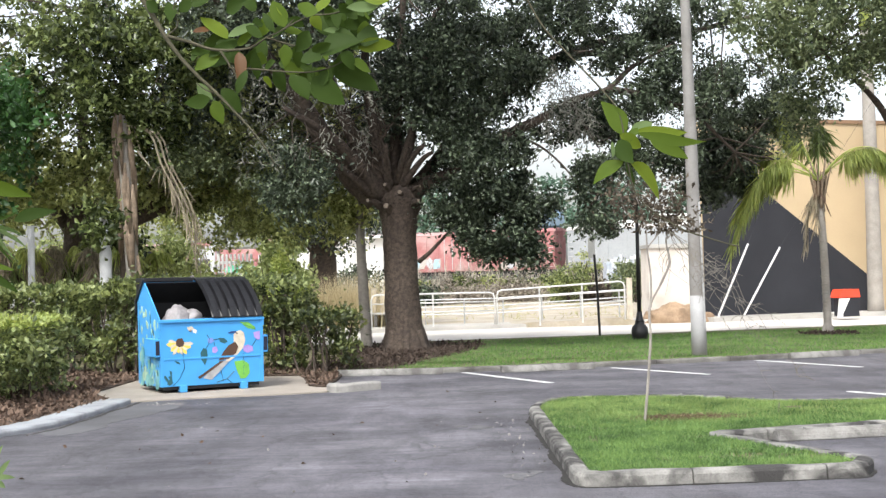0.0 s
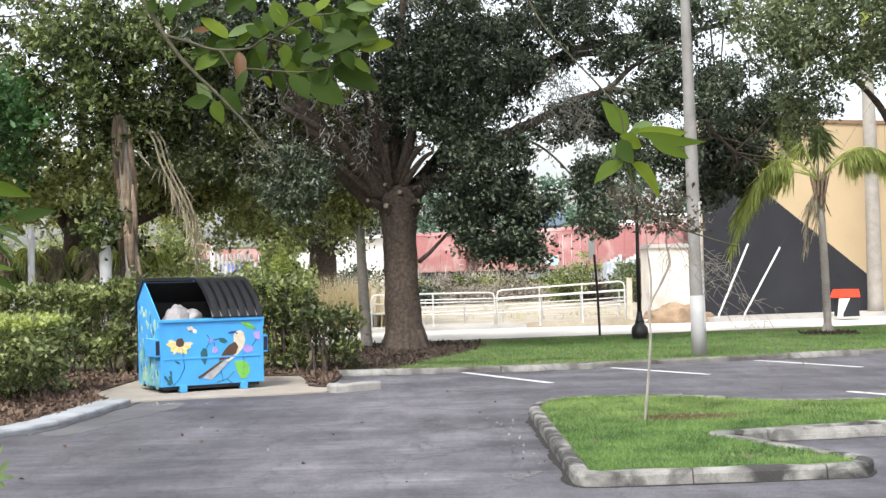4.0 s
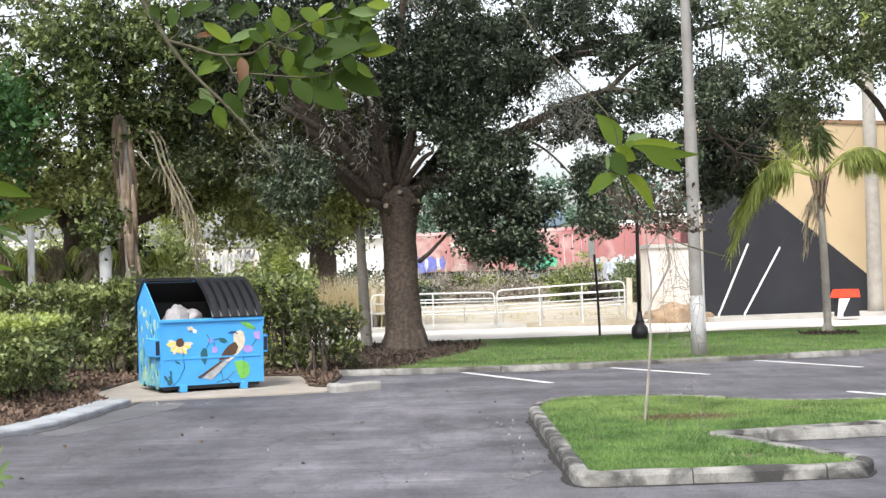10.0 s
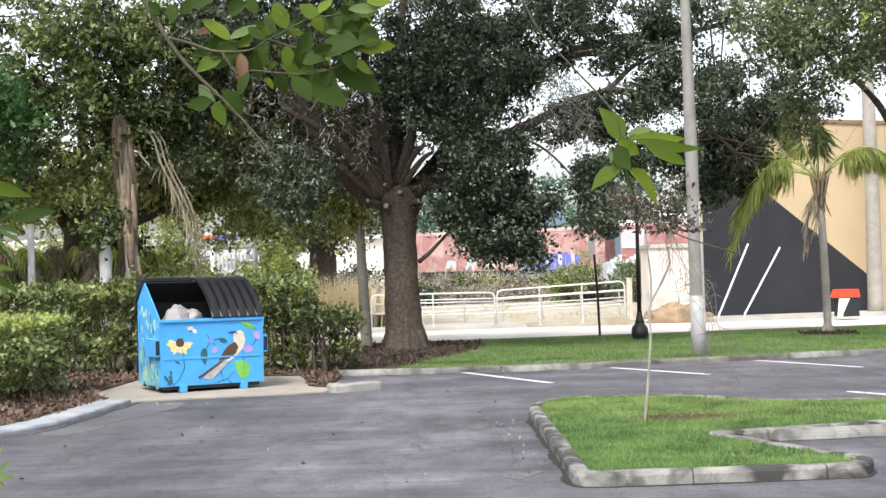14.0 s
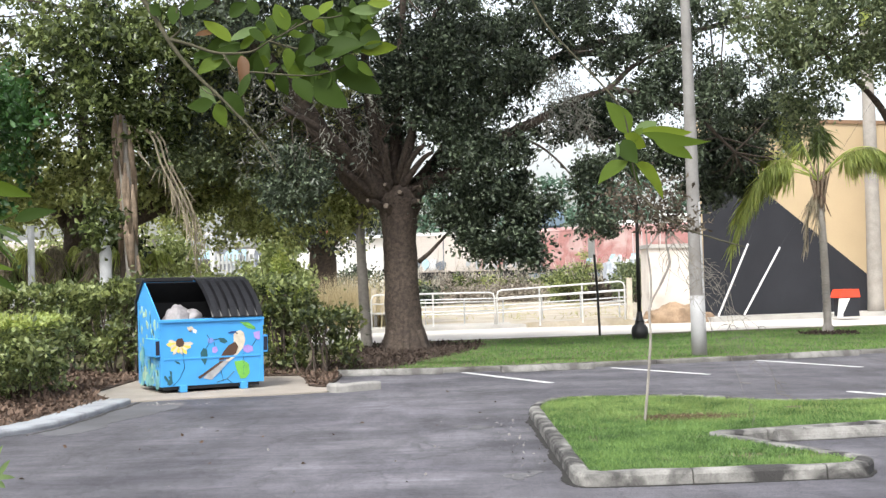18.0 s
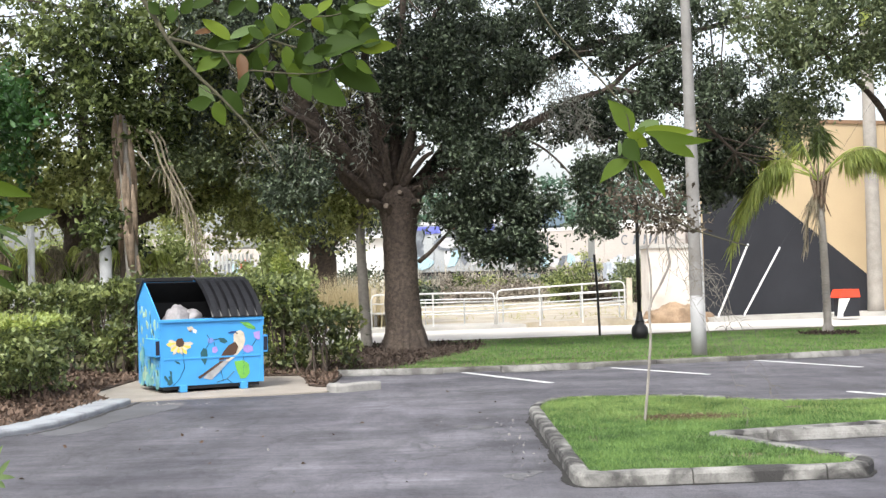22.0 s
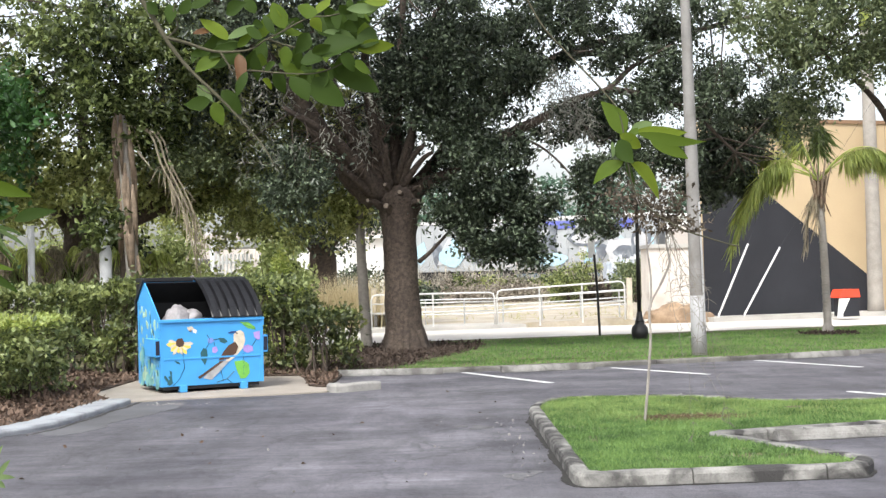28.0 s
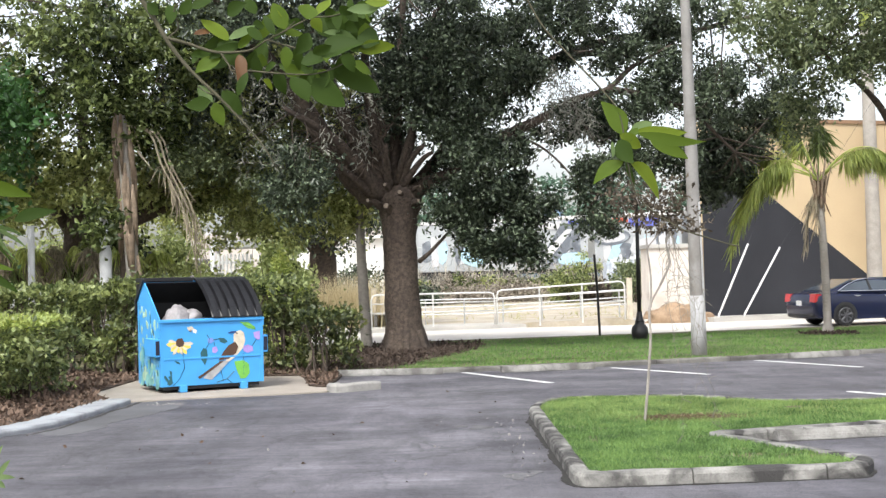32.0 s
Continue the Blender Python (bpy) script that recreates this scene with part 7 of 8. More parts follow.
add_wagon(18.0, 1.8, lambda n: wagon("covered_wagon", n, 4.75, M_WAG_G, M_WAG_ROOF, "grey covered railway wagon with a pale roof", 10, door=False))
add_wagon(0.6, -18.3, lambda n: wagon("box_wagon", n, 4.75, M_BOX, M_BOX, "faded red railway box wagon with sprayed patches", 16,
          tag(-2, 1.8, 5.0, 1.0, (G_WHITE, G_SKY, M_WAG_W), 1) + tag(6, 1.6, 3.0, 0.8, (M_WAG_W, G_WHITE), 2, 5)))
add_wagon(-19.5, -37.8, lambda n: wagon("box_wagon", n, 4.75, M_BOX, M_BOX, "faded red railway box wagon with green graffiti", 16,
          [(blob(-3.75, 1.75, 1.75, 0.6, 20, 3, 0.35), G_GREEN)] + tag(-3.75, 1.75, 3.5, 1.2, (G_GREEN, G_GREEN, G_SKY, G_GREEN), 3, 7) + tag(2.9, 1.6, 4.0, 0.8, (M_WAG_W, M_BOX2, G_SKY), 4) + [([(-9.05, 2.7), (-7.1, 2.6), (-6.95, 4.25), (-9.05, 4.25)], G_WHITE)]))
add_wagon(-39.2, -58.5, lambda n: wagon("box_wagon", n, 4.75, M_BOX2, M_BOX2, "rust-red railway box wagon with blue graffiti", 16,
          [(blob(4.35, 1.8, 3.0, 0.72, 24, 5, 0.3), G_BLUE)] + tag(4.35, 1.8, 6.0, 1.3, (G_WHITE, G_BLUE, G_BLUE), 5, 15) + tag(-3.2, 1.7, 5.5, 1.0, (M_WAG_W, M_BOX, M_BOX2, G_SKY), 6, 11) + [([(8.0, 3.3), (8.7, 3.3), (8.7, 3.7), (8.0, 3.7)], M_WAG_W)]))
C_ARC = [(0.55 * math.cos(radians(a)), 0.75 * math.sin(radians(a))) for a in range(45, 316, 30)] + [(0.38 * math.cos(radians(a)), 0.56 * math.sin(radians(a))) for a in range(315, 44, -30)]
add_wagon(-59.7, -74.0, lambda n: wagon("box_wagon", n, 4.75, M_WAG_W, M_WAG_ROOF, "pale cream railway wagon with sprayed lower side", 9,
          [([(1.9 + 0.6 * x, 3.4 + 0.6 * z) for x, z in C_ARC], G_DARK)] + [([(x, 3.0), (x + 0.16, 3.0), (x + 0.3, 3.8), (x + 0.14, 3.8)], G_DARK) for x in (2.6, 2.95, 3.5, 4.0, 4.5)] + [([(x, 1.2), (x + 0.08, 1.2), (x + 0.08, 4.2), (x, 4.2)], G_DARK) for x in (-5.2, -1.2, 5.2, 6.3)] + tag(3.6, 1.7, 5.0, 1.0, (M_BOX2, M_WAG_G, M_WAG_W, M_WAG_G), 9, 11) + tag(-3.8, 1.75, 5.5, 1.1, (G_SKY, G_WHITE, G_DARK), 11), door=False))
RACK_PATCH = [([(2.3, 4.5), (5.3, 4.62), (5.2, 5.25), (2.5, 5.25)], G_BLUE), ([(7.9, 4.6), (10.0, 4.45), (10.7, 4.9), (10.5, 5.25), (8.0, 5.25)], G_BLUE), ([(-6.0, 4.6), (1.8, 4.55), (1.8, 5.25), (-6.0, 5.25)], G_WHITE),
              ([(6.0, 4.95), (7.9, 4.95), (7.8, 5.3), (6.1, 5.3)], G_RED), ([(1.0, 1.4), (3.2, 3.3), (3.8, 4.9), (1.8, 5.0), (0.8, 3.4), (-0.6, 1.6)], G_DARK),
              (blob(6.3, 3.7, 1.7, 0.75, seed=20, j=0.1), G_DARK), (blob(6.3, 3.7, 1.35, 0.5, seed=21, j=0.1), G_WHITE), ([(-1.4, 1.2), (0.6, 1.9), (2.4, 3.9), (2.9, 4.5), (2.3, 4.5), (-0.2, 2.2), (-1.6, 1.6)], G_WHITE),
              (blob(9.8, 2.6, 1.7, 1.0, seed=22), G_WHITE), (blob(9.8, 2.4, 1.1, 0.6, seed=23), G_DARK), (blob(-3.6, 3.0, 1.6, 1.2, seed=24), G_DARK), (blob(-3.4, 3.1, 1.0, 0.7, seed=25), G_SKY), (blob(-6.6, 2.4, 1.2, 0.9, seed=26), G_SKY), (blob(3.0, 1.9, 1.5, 0.6, seed=27), G_SKY),
              (blob(11.2, 3.4, 1.0, 1.1, seed=28), G_DARK), (blob(11.2, 3.3, 0.6, 0.7, seed=29), G_WHITE)]
RACK_PATCH = tag(-8.5, 2.9, 6.5, 2.6, (G_DARK, G_WHITE, G_SKY, M_WAG_G), 40, 8) + tag(0.0, 3.0, 9.0, 2.4, (G_WHITE, G_DARK, M_WAG_G, G_SKY), 41, 10) + tag(9.0, 2.6, 7.0, 2.2, (G_WHITE, G_SKY, G_DARK), 42, 8) + RACK_PATCH
add_wagon(-75.2, -100.2, lambda n: wagon("rack_wagon", n, 5.75, M_WAG_G, M_WAG_ROOF, "tall enclosed railway wagon covered in blue and white graffiti", 20, RACK_PATCH, door=False))
add_wagon(-101.5, -126, lambda n: wagon("rack_wagon", n, 5.75, M_WAG_W, M_WAG_ROOF, "tall pale enclosed railway wagon with sprayed lower side", 20, tag(7, 2.0, 8.0, 1.6, (G_SKY, G_RED, G_WHITE, G_DARK), 30, 9), door=False))

# ---- cars ----
M_TYRE = plain("tyre_rubber", (0.012, 0.012, 0.013), 0.85)
M_RIM = plain("alloy_rim", (0.55, 0.56, 0.58), 0.35, 0.8)
M_RIM_D = plain("dark_rim", (0.10, 0.10, 0.11), 0.4, 0.6)
M_CARGLASS = plain("tinted_glass", (0.05, 0.065, 0.085), 0.05, spec=1.0)
M_TAIL = plain("tail_lamp_red", (0.55, 0.03, 0.03), 0.2)
M_HEADL = plain("headlamp_clear", (0.7, 0.72, 0.75), 0.1)
M_TRIM = plain("black_trim", (0.015, 0.015, 0.017), 0.6)
M_CHROME = plain("chrome", (0.75, 0.76, 0.78), 0.15, 1.0)
M_CARW = plain("white_car_paint", (0.84, 0.85, 0.87), 0.2, var=0.02)
M_CARB = plain("dark_blue_car_paint", (0.009, 0.013, 0.042), 0.14, var=0.05)


def loft_y(rings):
    """Closed outlines (x, z) at successive y, skinned together."""
    vs, fs = [], []
    n = len(rings[0][1])
    for y, poly in rings:
        vs += [(x, y, z) for x, z in poly]
    for r in range(len(rings) - 1):
        for i in range(n):
            a, b = r * n + i, r * n + (i + 1) % n
            fs.append((a, a + n, b + n, b))
    fs.append(tuple(range(n)))
    fs.append(tuple(range((len(rings) - 1) * n, len(rings) * n))[::-1])
    return vs, fs


def smooth_outline(pts, steps=3):
    p = [Vector((x, z, 0)) for x, z in pts]
    out = []
    n = len(p)
    for i in range(n):
        a, b, c, d = p[i - 1], p[i], p[(i + 1) % n], p[(i + 2) % n]
        for s in range(steps):
            t = s / steps
            q = 0.5 * ((2 * b) + (c - a) * t * 0.7 + (2 * a - 5 * b + 4 * c - d) * t * t * 0.7 + (3 * b - a - 3 * c + d) * t ** 3 * 0.7) + (b.lerp(c, t) - 0.5 * 2 * b) * 0.3
            q = b.lerp(c, t) * 0.45 + (0.5 * ((2 * b) + (c - a) * t + (2 * a - 5 * b + 4 * c - d) * t * t + (3 * b - a - 3 * c + d) * t ** 3)) * 0.55
            out.append((q.x, q.y))
    return out


def car(name, label, paint, body, cabin, glass_l, windscreen, rear_glass, wheels, r, hw, rim, cladding, tail, head, mirror, handles, pillars, plate_z, roof_hw):
    """A car that faces +x; outlines in (x, z) with the rear bumper at x = 0."""
    t = thing(name, pose(0, 0, 0), label, "car")
    out = smooth_outline(body)
    cx = sum(x for x, z in out) / len(out)
    zc = 0.62
    sq = lambda kx, kz: [(cx + (x - cx) * kx, zc + (z - zc) * kz) for x, z in out]
    part("body", mesh_data("body", *loft_y([(-hw, sq(0.955, 0.72)), (-hw * 0.985, sq(0.972, 0.86)), (-hw * 0.9, sq(0.992, 0.975)), (-hw * 0.72, out), (0, sq(1.008, 1.01)), (hw * 0.72, out), (hw * 0.9, sq(0.992, 0.975)), (hw * 0.985, sq(0.972, 0.86)), (hw, sq(0.955, 0.72))]), paint, True), None, t)
    co = smooth_outline(cabin)
    zl, zh = min(z for x, z in cabin), max(z for x, z in cabin)
    half = lambda z: hw * 0.93 + (roof_hw - hw * 0.93) * max(0, (z - zl) / (zh - zl)) ** 1.2
    n = len(co)
    vs = [(x, -half(z), z) for x, z in co] + [(x, -half(z) * 0.5, z + (0.02 if z > zh - 0.1 else 0)) for x, z in co] + [(x, half(z) * 0.5, z + (0.02 if z > zh - 0.1 else 0)) for x, z in co] + [(x, half(z), z) for x, z in co]
    fs = []
    for k in range(3):
        for i in range(n):
            a, b = k * n + i, k * n + (i + 1) % n
            fs.append((a, a + n, b + n, b))
    fs += [tuple(range(n)), tuple(range(3 * n, 4 * n))[::-1]]
    part("cabin", mesh_data("cabin", vs, fs, paint, True), None, t)
    for s in (-1, 1):
        for g in glass_l:
            v = [(x, s * (half(z) + 0.012), z) for x, z in g] + [(x, s * (half(z) - 0.02), z) for x, z in g]
            m = len(g)
            f = [tuple(range(m)), tuple(range(m, 2 * m))[::-1]] + [(i, i + m, (i + 1) % m + m, (i + 1) % m) for i in range(m)]
            w = part("window", mesh_data("window", v, f, M_CARGLASS), None, t, "tinted side window")
        for a, b in pillars:
            v = [(a[0] - 0.035, s * (half(a[1]) + 0.016), a[1]), (a[0] + 0.035, s * (half(a[1]) + 0.016), a[1]), (b[0] + 0.03, s * (half(b[1]) + 0.016), b[1]), (b[0] - 0.03, s * (half(b[1]) + 0.016), b[1])]
            v += [(x, y - s * 0.02, z) for x, y, z in v]
            part("pillar", mesh_data("pillar", v, [(0, 1, 2, 3), (7, 6, 5, 4), (0, 4, 5, 1), (1, 5, 6, 2), (2, 6, 7, 3), (3, 7, 4, 0)], M_TRIM), None, t)
        part("door_mirror", box_bm((mirror[0] - 0.09, min(s * hw, s * (hw + 0.17)), mirror[1]), (mirror[0] + 0.06, max(s * hw, s * (hw + 0.17)), mirror[1] + 0.15), 0.03), paint, t)
        for hx, hz in handles:
            part("door_handle", box_bm((hx - 0.1, min(s * hw * 0.985, s * (hw + 0.02)), hz), (hx + 0.1, max(s * hw * 0.985, s * (hw + 0.02)), hz + 0.03), 0.008), M_CHROME if paint is M_CARB else paint, t)
        part("tail_lamp", side_prism_bm(tail, s * hw * 0.62, s * hw * 0.985, "y", 0.012), M_TAIL, t, "red tail lamp")
        part("headlamp", side_prism_bm(head, s * hw * 0.55, s * hw * 0.95, "y", 0.012), M_HEADL, t, "clear headlamp")
        part("sill", box_bm((wheels[0] + r + 0.05, min(s * hw * 0.9, s * hw * 0.995), 0.2), (wheels[1] - r - 0.05, max(s * hw * 0.9, s * hw * 0.995), 0.34), 0.02), M_TRIM if cladding else paint, t)
        for wx in wheels:
            arch = [(wx + (r + 0.07) * math.cos(a), max(0.2, r + (r + 0.07) * math.sin(a))) for a in lerp_list(-0.45, math.pi + 0.45, 20)]
            part("wheel_arch", side_prism_bm(arch, s * hw * 0.7, s * (hw + 0.006), "y"), M_TRIM, t, "dark wheel arch")
            if cladding:
                a2 = [(wx + (r + 0.13) * math.cos(a), r + (r + 0.13) * math.sin(a)) for a in lerp_list(-0.2, math.pi + 0.2, 18)] + [(wx + (r + 0.07) * math.cos(a), r + (r + 0.07) * math.sin(a)) for a in lerp_list(math.pi + 0.2, -0.2, 18)]
                part("arch_trim", side_prism_bm(a2, s * (hw - 0.05), s * (hw + 0.012), "y"), M_TRIM, t)
    wl = []
    for s in (-1, 1):
        for wx in wheels:
            w = part("wheel", mesh_data("wheel", *tube([(0, -0.1, 0), (0, -0.08, 0), (0, 0.08, 0), (0, 0.1, 0)], [r * 0.93, r, r, r * 0.93], 28), M_TYRE), None, t, "black tyre", m=pose(wx, s * (hw - 0.085), r))
            part("rim", mesh_data("rim", *tube([(0, s * 0.06, 0), (0, s * 0.104, 0)], r * 0.68, 22), M_TRIM), None, w)
            geo = []
            for k in range(7):
                a = 2 * math.pi * k / 7
                geo.append(tube([(0, s * 0.11, 0), (r * 0.66 * math.cos(a), s * 0.112, r * 0.66 * math.sin(a))], [0.03, 0.036], 5, 0, 0.4))
            geo.append(tube([(0, s * 0.1, 0), (0, s * 0.125, 0)], 0.06, 10))
            ringp = [(r * 0.66 * math.cos(a), s * 0.108, r * 0.66 * math.sin(a)) for a in lerp_list(0, 2 * math.pi, 29)]
            geo.append(tube(ringp, 0.022, 6))
            part("spokes", mesh_data("spokes", *join_geo(geo), rim), None, w, "alloy spokes")
            wl.append((w, wx, s * (hw - 0.085)))
    for gl, nm in ((windscreen, "windscreen"), (rear_glass, "rear_window")):
        (xa, za), (xb, zb) = gl
        nx = Vector((zb - za, 0, -(xb - xa))).normalized()
        if nx.z < 0:
            nx = -nx
        v = [Vector((xa, -half(za) * 0.88, za)), Vector((xa, half(za) * 0.88, za)), Vector((xb, half(zb) * 0.86, zb)), Vector((xb, -half(zb) * 0.86, zb))]
        v = [q + nx * 0.03 for q in v] + [q - nx * 0.02 for q in v]
        part(nm, mesh_data(nm, v, [(0, 1, 2, 3), (7, 6, 5, 4), (0, 4, 5, 1), (1, 5, 6, 2), (2, 6, 7, 3), (3, 7, 4, 0)], M_CARGLASS), None, t)
    L = max(x for x, z in body)
    part("rear_bumper", box_bm((-0.02, -hw * 0.82, 0.27), (0.16, hw * 0.82, 0.40), 0.04), M_TRIM, t)
    part("grille", box_bm((L - 0.14, -hw * 0.6, 0.38), (L + 0.012, hw * 0.6, 0.58), 0.03), M_TRIM, t)
    part("number_plate", box_bm((-0.03, -0.16, plate_z), (-0.012, 0.16, plate_z + 0.15), 0.004), M_WHITE, t, "blank pale number plate")
    return t, wl


SEDAN_BODY = [(0.10, 0.24), (0.0, 0.42), (-0.01, 0.70), (0.05, 0.94), (0.25, 1.0), (0.75, 0.99), (2.0, 0.94), (3.35, 0.93), (3.95, 0.84), (4.38, 0.72), (4.55, 0.52), (4.5, 0.28), (4.2, 0.2), (2.3, 0.19), (0.5, 0.2)]
SEDAN_CABIN = [(0.36, 0.95), (0.9, 1.16), (1.45, 1.33), (2.0, 1.385), (2.5, 1.36), (2.95, 1.21), (3.5, 0.92), (2.0, 0.88)]
SEDAN_GLASS = [[(0.92, 1.0), (1.1, 1.11), (1.5, 1.25), (1.82, 1.295), (1.86, 0.98)], [(1.95, 0.98), (1.91, 1.30), (2.2, 1.305), (2.5, 1.265), (2.8, 1.13), (3.05, 0.97)]]
sedan, sedan_wheels = car("sedan_car", "white four-door saloon car driving along the street", M_CARW, SEDAN_BODY, SEDAN_CABIN, SEDAN_GLASS, ((3.4, 0.97), (2.62, 1.35)), ((0.5, 1.0), (1.4, 1.32)), (0.93, 3.63), 0.325, 0.9, M_RIM_D, False,
    [(0.02, 0.76), (0.38, 0.84), (0.42, 0.89), (0.06, 0.93)], [(3.98, 0.66), (4.46, 0.58), (4.42, 0.68), (4.1, 0.8)], (2.95, 0.98), ((1.35, 0.86), (2.35, 0.84)), (((1.9, 1.0), (1.87, 1.37)),), 0.62, 0.6)
DARK_GLASS = [[(0.85, 1.03), (1.1, 1.17), (1.5, 1.30), (1.85, 1.34), (1.88, 1.03)], [(1.97, 1.03), (1.93, 1.345), (2.25, 1.345), (2.6, 1.30), (2.9, 1.16), (3.12, 1.03)]]
dark_car, dark_wheels = car("sedan_car", "dark blue four-door saloon car driving along the street", M_CARB, [(x * 1.02, z) for x, z in SEDAN_BODY], [(x * 1.02, z * 0.98 + 0.02) for x, z in SEDAN_CABIN], DARK_GLASS, ((3.47, 0.99), (2.67, 1.39)), ((0.56, 1.04), (1.43, 1.36)), (0.98, 3.68), 0.325, 0.9, M_RIM_D, False,
    [(-0.01, 0.72), (0.55, 0.84), (0.6, 0.92), (0.03, 0.97)], [(4.05, 0.68), (4.54, 0.6), (4.5, 0.7), (4.2, 0.82)], (3.05, 1.0), ((1.4, 0.88), (2.4, 0.86)), (((1.92, 1.02), (1.89, 1.4)),), 0.62, 0.6)
part("window_chrome", mesh_data("window_chrome", *tube([(0.8, -0.835, 1.04), (1.9, -0.85, 1.03), (3.15, -0.85, 1.03)], 0.012, 5), M_CHROME), None, dark_car)
part("window_chrome", mesh_data("window_chrome", *tube([(0.8, -0.835, 1.05), (1.1, -0.78, 1.21), (1.5, -0.69, 1.35), (1.9, -0.65, 1.40)], 0.012, 5), M_CHROME), None, dark_car)
SUV_BODY = [(0.10, 0.30), (0.0, 0.48), (-0.02, 0.80), (0.03, 1.08), (0.3, 1.14), (1.2, 1.10), (2.2, 1.06), (3.3, 1.04), (3.95, 0.97), (4.38, 0.84), (4.56, 0.62), (4.54, 0.36), (4.3, 0.26), (2.3, 0.24), (0.5, 0.26)]
SUV_CABIN = [(0.12, 1.05), (0.26, 1.30), (0.5, 1.56), (1.0, 1.66), (1.9, 1.68), (2.5, 1.60), (2.95, 1.38), (3.5, 1.02), (2.0, 0.98)]
SUV_GLASS = [[(0.62, 1.30), (0.78, 1.45), (1.0, 1.50), (1.98, 1.52), (2.0, 1.14), (1.0, 1.2)], [(2.08, 1.14), (2.06, 1.52), (2.35, 1.50), (2.7, 1.36), (2.98, 1.13)]]
suv, suv_wheels = car("suv_car", "white compact sport utility car with dark lower trim", M_CARW, SUV_BODY, SUV_CABIN, SUV_GLASS, ((3.42, 1.08), (2.62, 1.55)), ((0.16, 1.18), (0.5, 1.54)), (0.93, 3.64), 0.36, 0.93, M_RIM, True,
    [(-0.03, 0.92), (0.32, 0.98), (0.36, 1.07), (0.0, 1.09)], [(4.0, 0.80), (4.5, 0.68), (4.46, 0.78), (4.12, 0.93)], (3.02, 1.08), ((1.3, 0.98), (2.35, 0.95)), (((2.04, 1.12), (2.02, 1.54)),), 0.7, 0.66)

# ---- leafy branches beside the path ----
near = thing("near_shrub", pose(-1.45, 2.35, 0), "leafy shrub with long thin branches and dry twigs", "shrub")
NB = Vector((-1.45, 2.35, 0))


def nl(*q):
    return [tuple(Vector(p) - NB) for p in q]


def leaf_geo(base, d, nrm, length, width, curl=0.15, fold=0.2):
    """One broad leaf: midrib, two halves folded up, tip bent down."""
    d = Vector(d).normalized()
    s = d.cross(Vector(nrm)).normalized()
    u = s.cross(d)
    vs, fs = [], []
    prof = [(0.0, 0.06), (0.1, 0.5), (0.22, 0.82), (0.36, 1.0), (0.52, 0.97), (0.68, 0.8), (0.82, 0.52), (0.92, 0.24), (1.0, 0.02)]
    for i, (t, w) in enumerate(prof):
        c = Vector(base) + d * length * t - u * length * curl * t * t + s * length * 0.06 * math.sin(3 * t + curl * 20)
        hw = width * 0.5 * w * (1 + 0.12 * math.sin(7 * i + curl * 40))
        vs += [c - s * hw + u * hw * fold, c, c + s * hw + u * hw * fold]
    for i in range(len(prof) - 1):
        a = i * 3
        fs += [(a, a + 1, a + 4, a + 3), (a + 1, a + 2, a + 5, a + 4)]
    return vs, fs


part("trunk", mesh_data("trunk", *limb(nl((-1.45, 2.35, -0.05), (-1.42, 2.36, 0.9), (-1.3, 2.35, 1.9), (-1.05, 2.35, 2.55), (-0.62, 2.33, 2.62)), 0.035, 0.012, 8, 5), M_TWIG, True), None, near)
part("overhead_stem", mesh_data("overhead_stem", *limb(nl((-1.05, 2.35, 2.55), (-0.5, 2.35, 2.85), (0.05, 2.33, 2.6), (0.13, 2.3, 2.25)), 0.014, 0.005, 7, 5), M_TWIG, True), None, near)
branch_l = part("branch", mesh_data("branch", *limb(nl((-0.549, 2.3, 2.263), (-0.532, 2.3, 2.235), (-0.511, 2.3, 2.2), (-0.489, 2.3, 2.162), (-0.466, 2.3, 2.129), (-0.436, 2.3, 2.095), (-0.402, 2.3, 2.062), (-0.372, 2.3, 2.03), (-0.349, 2.3, 2.004), (-0.319, 2.3, 1.967), (-0.297, 2.3, 1.928)), 0.0052, 0.0012, 7, 5), M_TWIG, True), None, near)
for q, r0 in ((nl((-0.489, 2.3, 2.167), (-0.451, 2.3, 2.156), (-0.416, 2.3, 2.143), (-0.393, 2.3, 2.139), (-0.362, 2.3, 2.139), (-0.335, 2.3, 2.143), (-0.308, 2.3, 2.16), (-0.28, 2.3, 2.173), (-0.257, 2.3, 2.192)), 0.0034), (nl((-0.393, 2.3, 2.139), (-0.378, 2.3, 2.115), (-0.371, 2.3, 2.105), (-0.332, 2.3, 2.103), (-0.286, 2.3, 2.098), (-0.232, 2.3, 2.095), (-0.193, 2.3, 2.103), (-0.162, 2.3, 2.118)), 0.0022),
              (nl((-0.308, 2.3, 2.16), (-0.269, 2.3, 2.147), (-0.231, 2.3, 2.139), (-0.192, 2.3, 2.144)), 0.0018), (nl((-0.402, 2.3, 2.062), (-0.418, 2.3, 2.066), (-0.437, 2.3, 2.08)), 0.0015), (nl((-0.489, 2.3, 2.167), (-0.469, 2.3, 2.187), (-0.476, 2.3, 2.218), (-0.46, 2.3, 2.241)), 0.0018), (nl((-0.28, 2.3, 2.173), (-0.23, 2.3, 2.197), (-0.191, 2.3, 2.2), (-0.152, 2.3, 2.21)), 0.0016),
              (nl((-0.371, 2.3, 2.105), (-0.36, 2.3, 2.076), (-0.354, 2.3, 2.045)), 0.0013)):
    part("twig", mesh_data("twig", *limb(q, r0, 0.0009, 6, 5), M_TWIG, True), None, branch_l)


